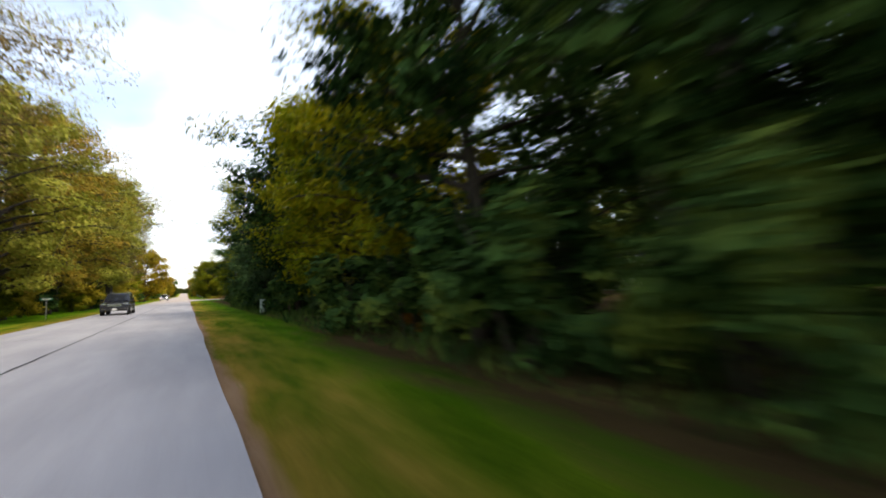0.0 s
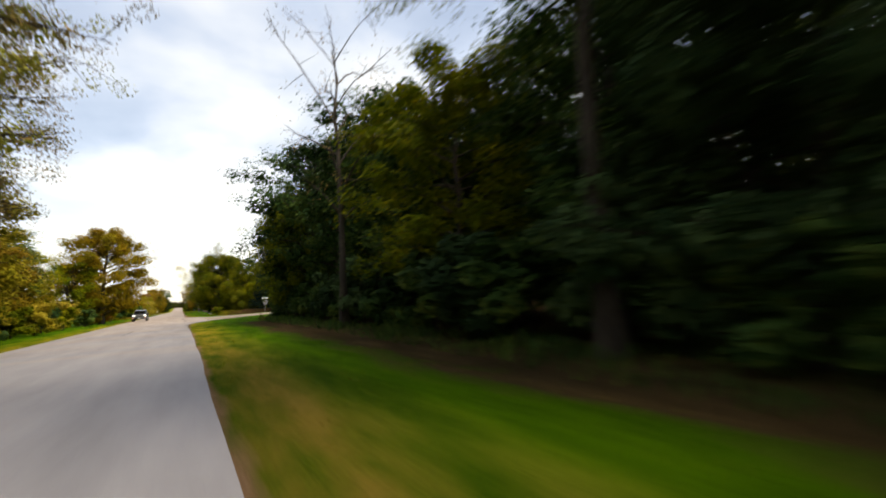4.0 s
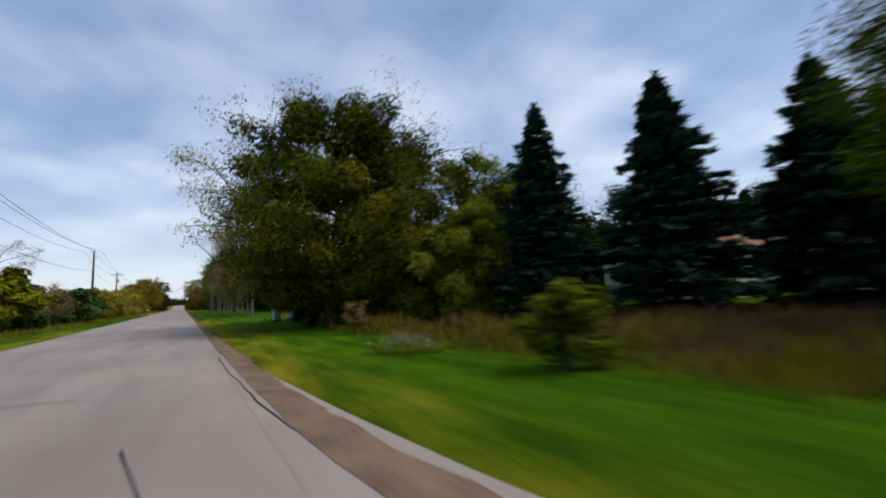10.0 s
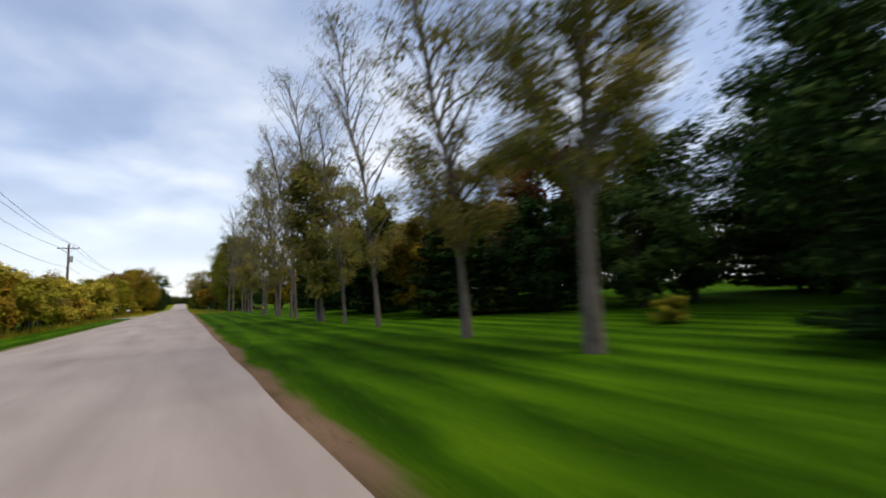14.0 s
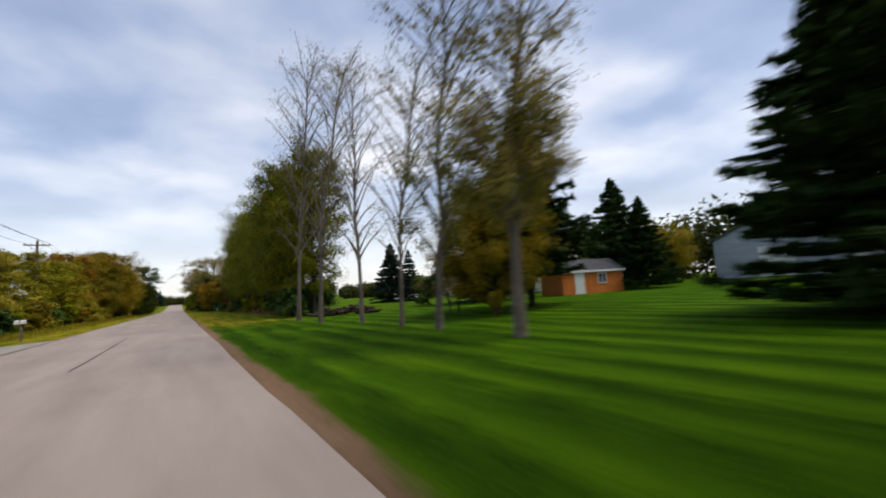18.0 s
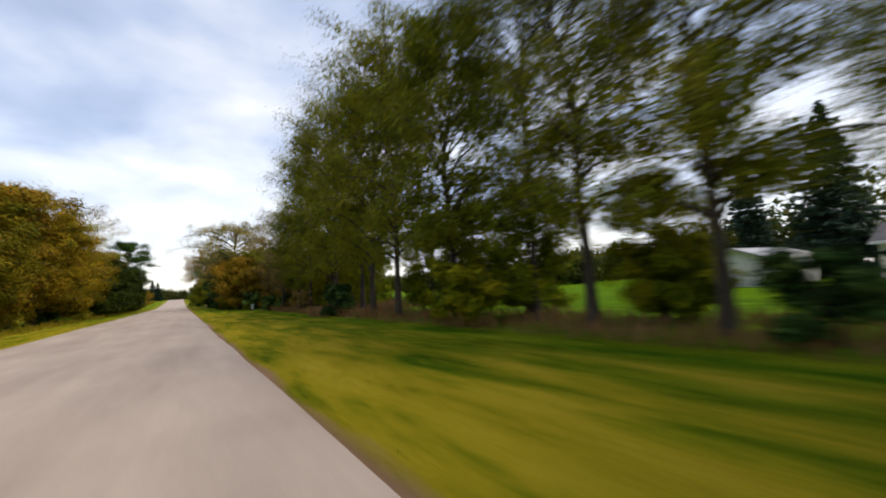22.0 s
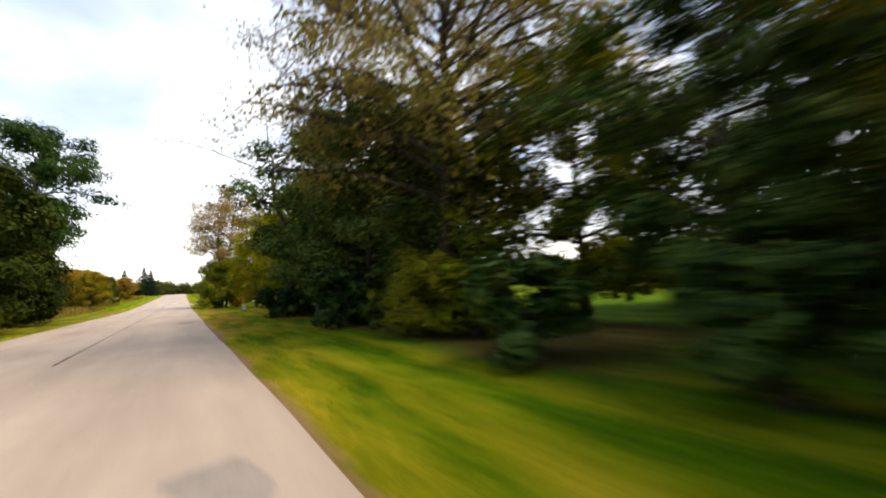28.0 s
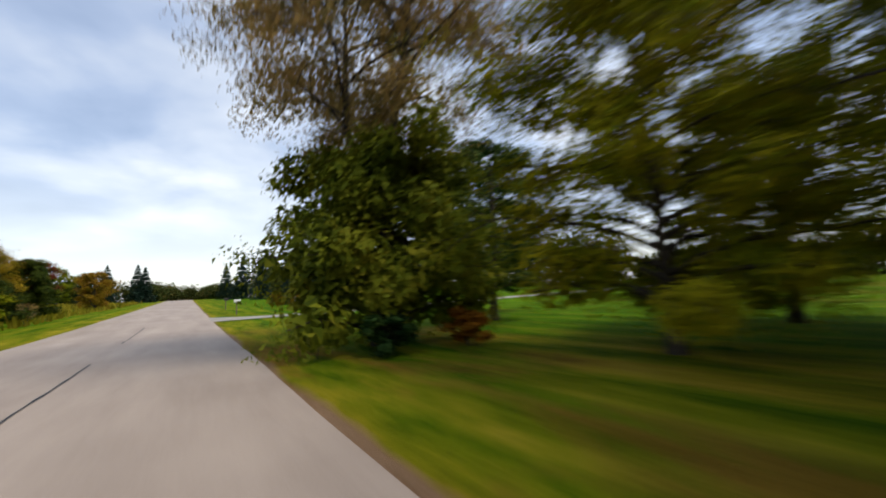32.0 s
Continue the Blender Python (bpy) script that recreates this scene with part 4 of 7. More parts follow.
def plant(key, name, label, category, x, y, size=1.0, turn=0.0, group="", z=None, wood="trunk", crown="crown", tall=1.0):
    e = thing(name, label, category, x, y, land(x, y) if z is None else z, turn, group, 1.0)
    e.matrix_basis = pose(x, y, land(x, y) if z is None else z, 0, 0, turn) @ Matrix.Diagonal((size, size, size * tall, 1))
    part(wood, KINDS[key][0], None, e)
    part(crown, KINDS[key][1], None, e)
    return e


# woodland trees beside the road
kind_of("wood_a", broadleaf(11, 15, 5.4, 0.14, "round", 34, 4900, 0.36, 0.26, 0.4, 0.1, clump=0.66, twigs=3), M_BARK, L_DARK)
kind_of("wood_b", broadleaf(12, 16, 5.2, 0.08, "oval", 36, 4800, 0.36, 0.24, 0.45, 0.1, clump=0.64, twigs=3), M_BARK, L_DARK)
kind_of("wood_c", broadleaf(13, 13, 5.4, 0.10, "round", 34, 4800, 0.35, 0.22, 0.35, 0.15, clump=0.62, twigs=3), M_BARK, L_OLIVE)
kind_of("wood_y", broadleaf(14, 12, 5.0, 0.10, "round", 34, 4800, 0.34, 0.22, 0.4, 0.15, clump=0.6, twigs=3), M_BARK, L_YELLOW)
kind_of("wood_low", broadleaf(17, 9.6, 4.0, 0.05, "dome", 36, 5000, 0.28, 0.16, 0.5, 0.15, stems=2, clump=0.5, twigs=3), M_BARK, L_BLUE)
kind_of("thin", broadleaf(15, 13, 4.2, 0.28, "vase", 26, 2000, 0.26, 0.2, 0.7, 0.1, clump=0.5, twigs=5, dense=0.05), M_BARK, L_BROWN)
kind_of("wood_far", broadleaf(16, 15, 5.5, 0.06, "oval", 34, 4200, 0.42, 0.22, 0.45, 0.1, clump=0.9, twigs=4, dome=0.4), M_BARK, L_DARK)
kind_of("dead", broadleaf(18, 12, 3.2, 0.3, "vase", 16, 120, 0.22, 0.17, 0.9, 0.0, clump=0.4, twigs=6, dense=0.0), M_BARK, L_BROWN)
# rounded garden trees
kind_of("maple", broadleaf(21, 10.5, 5.4, 0.07, "round", 60, 24000, 0.22, 0.3, 0.34, 0.05, clump=0.6, twigs=5, dense=0.42, dome=0.62), M_BARK, L_MAPLE)
kind_of("oak", broadleaf(22, 12.5, 4.7, 0.05, "oval", 52, 13500, 0.28, 0.28, 0.42, 0.05, clump=0.6, twigs=4, dome=0.55), M_BARK, L_OLIVE)
kind_of("locust", broadleaf(23, 10.5, 5.6, 0.27, "round", 56, 12500, 0.19, 0.34, 0.5, 0.26, stems=4, splay=0.95, clump=0.58, twigs=5, dense=0.12, fork=0.09), M_BARK, L_GOLD)
kind_of("birch", broadleaf(24, 8, 3.2, 0.26, "oval", 36, 4600, 0.25, 0.24, 0.6, 0.3, stems=3, splay=0.7, clump=0.48, twigs=4, dense=0.2), M_BIRCH, L_GOLD)
kind_of("redtree", broadleaf(25, 8, 3.5, 0.16, "round", 34, 4600, 0.3, 0.2, 0.5, 0.0, clump=0.48, twigs=3), M_BARK, L_RED)
kind_of("rusttree", broadleaf(26, 7.2, 3.4, 0.05, "round", 38, 5200, 0.27, 0.18, 0.45, 0.05, clump=0.46, twigs=3), M_BARK, L_RUST)
kind_of("brownoak", broadleaf(27, 11.5, 6.0, 0.24, "round", 56, 12000, 0.2, 0.28, 0.5, 0.26, clump=0.5, twigs=7, dense=0.16, fill=0.25), M_BARK, L_POP)
kind_of("goldoak", broadleaf(28, 11, 5.2, 0.06, "round", 52, 14500, 0.27, 0.3, 0.42, 0.15, clump=0.56, twigs=5, dense=0.42, dome=0.5), M_BARK, L_AMBER)
# poplars: tall and sparse, some bare
kind_of("poplar_a", broadleaf(31, 17, 2.6, 0.14, "column", 52, 4200, 0.2, 0.12, 1.5, 0.0, clump=0.4, twigs=4, dense=0.1), M_PALE, L_POP)
kind_of("poplar_b", broadleaf(32, 18, 2.5, 0.13, "column", 54, 3000, 0.18, 0.115, 1.5, 0.0, clump=0.4, twigs=5, dense=0.06, low=0.6), M_PALE, L_POP)
kind_of("poplar_skirt", broadleaf(36, 16.5, 2.7, 0.13, "column", 56, 5000, 0.2, 0.14, 1.2, 0.0, clump=0.45, twigs=5, dense=0.12, low=0.7), M_PALE, L_POP)
kind_of("poplar_bare", broadleaf(33, 16, 2.3, 0.2, "column", 50, 800, 0.16, 0.10, 1.5, 0.0, clump=0.4, twigs=6, dense=0.0), M_PALE, L_POP)
kind_of("poplar_low", broadleaf(34, 8.5, 2.5, 0.14, "oval", 38, 4600, 0.24, 0.11, 0.8, 0.0, clump=0.42, twigs=4), M_PALE, L_POP)
# willows in the long row, thin crowns with sky showing through
kind_of("willow_a", broadleaf(41, 16, 3.9, 0.17, "column", 60, 8200, 0.3, 0.16, 0.95, 0.25, clump=0.56, twigs=4, dense=0.24), M_BARK, L_WILLOW, 0.2, 0.42, 0.6)
kind_of("willow_dark", broadleaf(40, 16, 3.9, 0.13, "column", 62, 9000, 0.27, 0.17, 0.9, 0.2, clump=0.6, twigs=4, dense=0.35), M_BARK, L_MAPLE, 0.2, 0.45, 0.6)
kind_of("willow_b", broadleaf(42, 16.5, 4.2, 0.18, "vase", 58, 9800, 0.22, 0.15, 0.9, 0.3, clump=0.62, twigs=6, dense=0.18), M_BARK, L_WILLOW, 0.2, 0.38, 0.6)
kind_of("willow_c", broadleaf(43, 11, 4.4, 0.04, "round", 56, 8000, 0.32, 0.2, 0.5, 0.3, clump=0.56, twigs=4), M_BARK, L_OLIVE, 0.2, 0.42, 0.6)
kind_of("tall_twin", broadleaf(44, 15.5, 6.6, 0.42, "oval", 50, 12500, 0.24, 0.26, 0.5, 0.3, stems=2, clump=0.62, twigs=6, dense=0.16), M_BARK, L_BROWN, 0.2, 0.42, 0.6)
kind_of("willow_brown", broadleaf(48, 16, 4.2, 0.15, "vase", 54, 6400, 0.22, 0.15, 0.9, 0.25, clump=0.58, twigs=6, dense=0.1), M_BARK, L_BROWN, 0.2, 0.4, 0.6)
kind_of("thicket_dark", broadleaf(19, 9.6, 4.2, 0.03, "dome", 40, 5600, 0.28, 0.16, 0.5, 0.15, stems=2, clump=0.52, twigs=3, dense=0.5), M_BARK, L_SHADE)
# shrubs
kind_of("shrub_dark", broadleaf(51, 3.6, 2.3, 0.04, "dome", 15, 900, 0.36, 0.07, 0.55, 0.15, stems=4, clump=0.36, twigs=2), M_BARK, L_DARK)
kind_of("shrub_blue", broadleaf(52, 4.2, 2.4, 0.04, "dome", 20, 1250, 0.30, 0.07, 0.6, 0.15, stems=4, clump=0.38, twigs=2), M_BARK, L_BLUE)
kind_of("shrub_olive", broadleaf(53, 3.8, 2.5, 0.04, "dome", 15, 950, 0.36, 0.07, 0.55, 0.15, stems=4, clump=0.38, twigs=2), M_BARK, L_OLIVE)
kind_of("shrub_rust", broadleaf(54, 3.2, 2.2, 0.04, "dome", 20, 1100, 0.28, 0.06, 0.6, 0.1, stems=4, clump=0.36, twigs=2), M_BARK, L_RUST)
kind_of("shrub_thin", broadleaf(55, 3.6, 2.0, 0.04, "dome", 24, 800, 0.2, 0.05, 0.9, 0.0, stems=5, clump=0.34, twigs=4, dense=0.05), M_BARK, L_BROWN)
kind_of("shrub_gold", broadleaf(56, 4.0, 2.8, 0.04, "dome", 22, 1300, 0.32, 0.07, 0.5, 0.1, stems=4, clump=0.4, twigs=2), M_BARK, L_YELLOW)
kind_of("shrub_red", broadleaf(57, 2.2, 1.4, 0.04, "dome", 16, 1000, 0.2, 0.05, 0.6, 0.1, stems=3, clump=0.26, twigs=2), M_BARK, L_SUMAC)
# conifers
kind_of("spruce", conifer(61, 10.5, 2.9, 0.3, 32, 12500, 0.42, 0.32, 0.18), M_BARK, L_SPRUCE, 0.9, 0.42, 0.3)
kind_of("spruce_b", conifer(62, 10.5, 3.5, 0.25, 32, 21000, 0.5, 0.34, 0.18), M_BARK, L_SPRUCE, 0.9, 0.44, 0.3)
kind_of("pine", conifer(63, 10, 3.6, 0.3, 27, 17000, 0.46, 0.22, 0.2), M_BARK, L_PINE, 0.6, 0.45, 0.1)
kind_of("pine_high", conifer(65, 11.5, 3.4, 1.8, 28, 17000, 0.46, 0.2, 0.22), M_BARK, L_PINE, 0.6, 0.45, 0.1)
kind_of("high_tree", broadleaf(45, 15, 5.0, 0.36, "round", 44, 8000, 0.26, 0.24, 0.45, 0.2, clump=0.55, twigs=4), M_BARK, L_GREEN)
kind_of("high_pale", broadleaf(45, 18, 5.4, 0.46, "round", 44, 9500, 0.24, 0.22, 0.45, 0.2, clump=0.6, twigs=5, dense=0.3), M_BARK, L_WILLOW)
kind_of("tall_yellow", broadleaf(46, 19, 7.6, 0.10, "round", 54, 9500, 0.34, 0.34, 0.4, 0.15, clump=0.7, twigs=5), M_BARK, L_LIME)
kind_of("tall_amber", broadleaf(49, 19, 7.6, 0.12, "round", 54, 9500, 0.32, 0.34, 0.4, 0.15, clump=0.66, twigs=6, dense=0.3), M_BARK, L_AMBERPALE)
kind_of("tall_brown", broadleaf(47, 18.5, 8.5, 0.22, "vase", 50, 7000, 0.3, 0.36, 0.5, 0.15, clump=0.62, twigs=7, dense=0.12), M_BARK, L_BROWN)
kind_of("big_bush", broadleaf(58, 6.2, 4.0, 0.03, "dome", 54, 7500, 0.26, 0.1, 0.5, 0.2, stems=4, clump=0.5, twigs=4, dense=0.4), M_BARK, L_WILLOW)


# ---- plants in their places ----
rnd = random.Random(7)


def jig(a):
    return rnd.uniform(-a, a)


TREE_TEXT = {
    "wood_a": ("dark green leafy woodland tree on the verge", "woodland_tree"),
    "wood_b": ("tall dark green woodland tree with dense crown", "woodland_tree"),
    "wood_c": ("olive green roadside tree with broad crown", "roadside_tree"),
    "wood_y": ("yellowing autumn roadside tree with dense crown", "roadside_tree"),
    "thin": ("thin-leaved brownish tree with bare twigs showing", "roadside_tree"),
    "wood_far": ("dark green dense tree standing farther back", "woodland_tree"),
    "wood_low": ("dense grey-green thicket tree on the wood edge", "thicket_tree"),
    "dead": ("bare dead tree with forked grey branches", "dead_tree"),
    "goldoak": ("amber and olive spreading autumn tree", "spreading_tree"),
    "maple": ("rounded olive green maple with yellowing top", "maple_tree"),
    "oak": ("upright olive green tree on the corner lawn", "oak_tree"),
    "locust": ("golden yellow tree with forked dark trunk", "locust_tree"),
    "birch": ("white-barked birch clump with golden leaves", "birch_tree"),
    "redtree": ("small dark red autumn maple on a lawn", "red_maple"),
    "rusttree": ("rust and olive coloured autumn tree", "autumn_tree"),
    "brownoak": ("spreading half-bare tree with browning leaves", "spreading_tree"),
    "poplar_a": ("tall pale-barked poplar with thinning leaves", "poplar_tree"),
    "poplar_b": ("tall pale poplar with sparse greyish leaves", "poplar_tree"),
    "poplar_skirt": ("tall poplar with a skirt of browning leaves", "poplar_tree"),
    "poplar_bare": ("nearly bare tall grey poplar", "poplar_tree"),
    "poplar_low": ("short young poplar with olive leaves", "poplar_tree"),
    "willow_a": ("tall olive willow with fine hanging leaves", "willow_tree"),
    "willow_b": ("tall thin-crowned willow showing sky between twigs", "willow_tree"),
    "willow_dark": ("tall dense dark green tree ending the row", "willow_tree"),
    "willow_brown": ("tall thin-crowned tree with browning leaves", "roadside_tree"),
    "thicket_dark": ("dense dark green tree leafy to the ground", "thicket_tree"),
    "willow_c": ("rounded olive willow leafy down to the ground", "willow_tree"),
    "high_pale": ("tall pale olive tree with a high thin crown", "roadside_tree"),
    "high_tree": ("tall fresh green tree with a high crown", "roadside_tree"),
    "tall_yellow": ("tall broad yellow-green tree leaning over the road", "roadside_tree"),
    "tall_amber": ("tall broad amber and olive autumn tree", "roadside_tree"),
    "tall_brown": ("tall spreading tree with thin brown leaves", "roadside_tree"),
    "tall_twin": ("tall twin-stemmed tree with browning sparse crown", "tall_tree"),
    "shrub_dark": ("dark green leafy shrub on the wood edge", "shrub"),
    "shrub_blue": ("grey-green honeysuckle shrub on the wood edge", "shrub"),
    "shrub_olive": ("olive green roadside shrub", "shrub"),
    "shrub_rust": ("rust coloured autumn shrub", "shrub"),
    "shrub_thin": ("thin twiggy half-bare shrub", "shrub"),
    "shrub_gold": ("yellow-olive spreading roadside shrub", "shrub"),
    "big_bush": ("large rounded olive bush leafy to the ground", "shrub"),
    "shrub_red": ("small orange-red sumac shrub", "shrub"),
    "spruce": ("blue-green conical spruce on a lawn", "spruce_tree"),
    "spruce_b": ("broad blue-green spruce leafy to the ground", "spruce_tree"),
    "pine": ("dark green pine with tiered boughs", "pine_tree"),
    "pine_high": ("dark green pine with a bare lower trunk", "pine_tree"),
}
SHRUBS = ("shrub_dark", "shrub_blue", "shrub_olive", "shrub_rust", "shrub_thin", "shrub_gold", "shrub_red", "big_bush")


def put(key, x, y, size=1.0, tall=1.0, group="", turn=None):
    if key in ("wood_a", "wood_b") and (x > 15.5 or x < -12.9):
        key = "wood_far"
    label, name = TREE_TEXT[key]
    stem = "stem" if key in SHRUBS else "trunk"
    return plant(key, name, label, "shrub" if key in SHRUBS else "tree", x, y, size, rnd.uniform(0, 360) if turn is None else turn, group, None, stem, "foliage" if key in SHRUBS else "crown", tall)


def wood_edge(y):
    """x of the wood's leafy edge along the near side."""
    return float(np.interp(y, (6, 13, 18, 27, 38, 48, 72, 90, 110), (5.4, 6.5, 6.5, 5.5, 5.9, 7.2, 8.3, 8.3, 12.3)))


def right_wood():
    g = "trees of the roadside wood"
    y, i = -26.0, 0
    while y < 98:
        low = 31 < y < 58
        key = "wood_low" if low else "wood_b" if y < 2 else "wood_c" if y < 13 else ("wood_c", "wood_a", "wood_c", "wood_b")[i % 4] if y < 27 else ("wood_a", "wood_b", "wood_a", "wood_c", "wood_b")[i % 5]
        if not 12.5 < y < 17.5:
            put(key, wood_edge(y) + (2.4 if low else 2.6) + jig(0.8), y + jig(1.0), (1.05 if y > 49 else rnd.uniform(1.15, 1.3)) if low else rnd.uniform(0.9, 1.1) * (0.82 if 58 < y < 85 else 1.0), 1.0, g)
        y += rnd.uniform(3.8, 4.8) if low else rnd.uniform(5.0, 6.4)
        i += 1
    for x0, step, y1, s in ((14.5, 6.0, 100, 1.0), (21, 7.5, 100, 1.0)):
        y = -34.0
        while y < y1:
            if not (x0 - 12 < y < x0 + 6 and y < 30):
                put("wood_far", x0 + jig(1.6), y + jig(2), rnd.uniform(0.8, 0.95) if y < 80 else rnd.uniform(0.9, 1.1), 1.0, g)
            y += step
    y, i = -20.0, 0
    while y < 101:
        key = ("shrub_dark", "shrub_blue", "shrub_dark", "shrub_dark", "shrub_dark", "shrub_blue")[i % 6] if y > 4 else "shrub_dark"
        k = 0.6 if 11 < y < 18 else 1.0
        put(key, wood_edge(y) + 0.7 + jig(0.5), y + jig(0.5), k * rnd.uniform(0.75, 1.1), 1.0, "shrubs along the wood edge")
        if i % 2 and k == 1:
            put("shrub_dark", wood_edge(y) + 3.4 + jig(0.6), y + 1.2 + jig(0.5), rnd.uniform(0.9, 1.2), 1.0, "shrubs along the wood edge")
        y += rnd.uniform(2.2, 3.2)
        i += 1
    for x, y, s in ((12.5, 28.5, 1.2), (14.5, 32.0, 1.3), (11.0, 36.0, 1.1), (12.0, 20.5, 1.2), (15.5, 25.0, 1.3), (16.5, 38.0, 1.3), (17.5, 30.0, 1.4)):
        put("shrub_dark", x, y, s, 1.2, "shrubs along the wood edge")
    for x, y, s in ((5.9, 25.3, 0.6), (6.5, 3, 0.5)):
        put("shrub_red", x, y, s, 1.0, "shrubs along the wood edge")
    put("high_pale", 7.6, 57.5, 1.0, 1.0, g, 40)
    put("dead", 8.0, 74, 1.25, 1.15, g)
    put("wood_c", 10.4, 96.0, 0.8, 1.05, g)
    put("wood_c", 9.8, 90.6, 0.85, 1.1, g)
    put("wood_c", 12.5, 101.0, 0.95, 1.1, g)
    put("shrub_thin", 14.6, 107.2, 0.42, 0.9, "shrubs along the wood edge")
    put("shrub_thin", 17.5, 108.2, 0.42, 0.9, "shrubs along the wood edge")
    put("shrub_rust", 20.0, 109.0, 0.35, 0.9, "shrubs along the wood edge")
    put("shrub_dark", 15.4, 103.6, 0.7, 1.0, "shrubs along the wood edge")
    put("shrub_dark", 21.5, 105.5, 0.8, 1.0, "shrubs along the wood edge")


def corner_garden():
    g = "trees of the corner garden"
    put("oak", 16.4, 129.4, 0.95, 1.0, g)
    put("maple", 7.2, 153.0, 1.2, 1.0, g)
    put("wood_a", 13.2, 157.5, 0.9, 0.95, g)
    put("big_bush", 11.6, 149.2, 0.95, 1.0, g)
    put("willow_c", 13.6, 147.6, 0.6, 0.95, g)
    put("wood_c", 15.0, 151.5, 0.85, 0.95, g)
    put("wood_a", 19.0, 150.0, 0.7, 0.9, g)
    put("spruce", 15.1, 144.4, 1.0, 1.0, g)
    put("spruce_b", 18.3, 139.9, 1.0, 1.02, g)
    put("spruce_b", 22.7, 135.7, 1.0, 1.0, g)
    put("spruce_b", 29.2, 133.2, 1.45, 0.82, g)
    put("birch", 41.4, 129.6, 1.35, 1.0, g)
    put("birch", 44.8, 127.6, 1.05, 1.05, g)
    put("locust", 7.4, 161.6, 1.18, 0.95, g, 20)
    put("big_bush", 8.9, 152.4, 0.62, 0.8, g)
    put("shrub_dark", 5.9, 153.4, 0.5, 0.8, "low garden shrubs")
    put("thin", 21.6, 128.6, 0.6, 1.0, g)
    for x, y, s in ((47, 131.5, 1.2), (51, 129.5, 1.3), (54, 127, 1.3), (50, 134, 1.3), (57, 130, 1.4)):
        put("shrub_dark", x, y, s, 1.0, "low garden shrubs")
    for x, y, k, s in ((35, 157, "wood_b", 0.6), (24, 153.5, "pine", 0.85), (41, 151, "wood_b", 0.62)):
        put(k, x, y, s, 0.9, g)
    for x, y, s in ((36, 166, 1.2), (28, 172, 1.15), (50, 170, 1.1), (36, 177, 1.25), (34, 191, 1.2)):
        put("pine", x, y, s, 1.0, g)
    for x, y, s in ((30, 160, 1.0), (42, 156, 0.9), (29, 188, 0.95), (36, 191, 0.95), (47, 178, 1.0), (23.5, 176, 0.62)):
        put("wood_b", x, y, s, 0.9, g)
    put("pine", 11.6, 181.0, 0.7, 0.7, g)
    put("pine", 14.8, 177.5, 0.75, 0.8, g)
    put("shrub_gold", 13.35, 187.8, 0.3, 0.8, "low garden shrubs")
    put("shrub_gold", 14.6, 199.0, 0.3, 0.8, "low garden shrubs")
    for x, y, k, s in ((52, 131, "thicket_dark", 0.75), (55, 127, "thicket_dark", 0.85), (57, 122, "thicket_dark", 0.9), (58.5, 117, "thicket_dark", 0.95), (50, 136, "pine", 0.95), (54, 141, "wood_far", 0.7), (44, 147, "pine", 1.0), (49, 146, "wood_far", 0.75), (61, 112, "pine", 1.1), (60, 127, "pine", 1.15)):
        put(k, x, y, s, 0.9, g)
    for x, y, s in ((48.5, 129.5, 1.1), (50.5, 126.0, 1.2), (52.0, 122.5, 1.2), (53.5, 119.0, 1.2)):
        put("shrub_dark", x, y, s, 1.0, "low garden shrubs")
    put("wood_b", 22.5, 184.5, 0.95, 1.0, g)
    put("wood_a", 25.5, 183.5, 0.95, 1.0, g)
    put("wood_b", 33, 173.5, 0.95, 1.0, g)
    for x, y, k in ((6.2, 146.5, "shrub_thin"), (5.9, 135.2, "shrub_olive"), (11.0, 172.5, "shrub_olive")):
        put(k, x, y, rnd.uniform(0.35, 0.5), 1.0, "low garden shrubs")


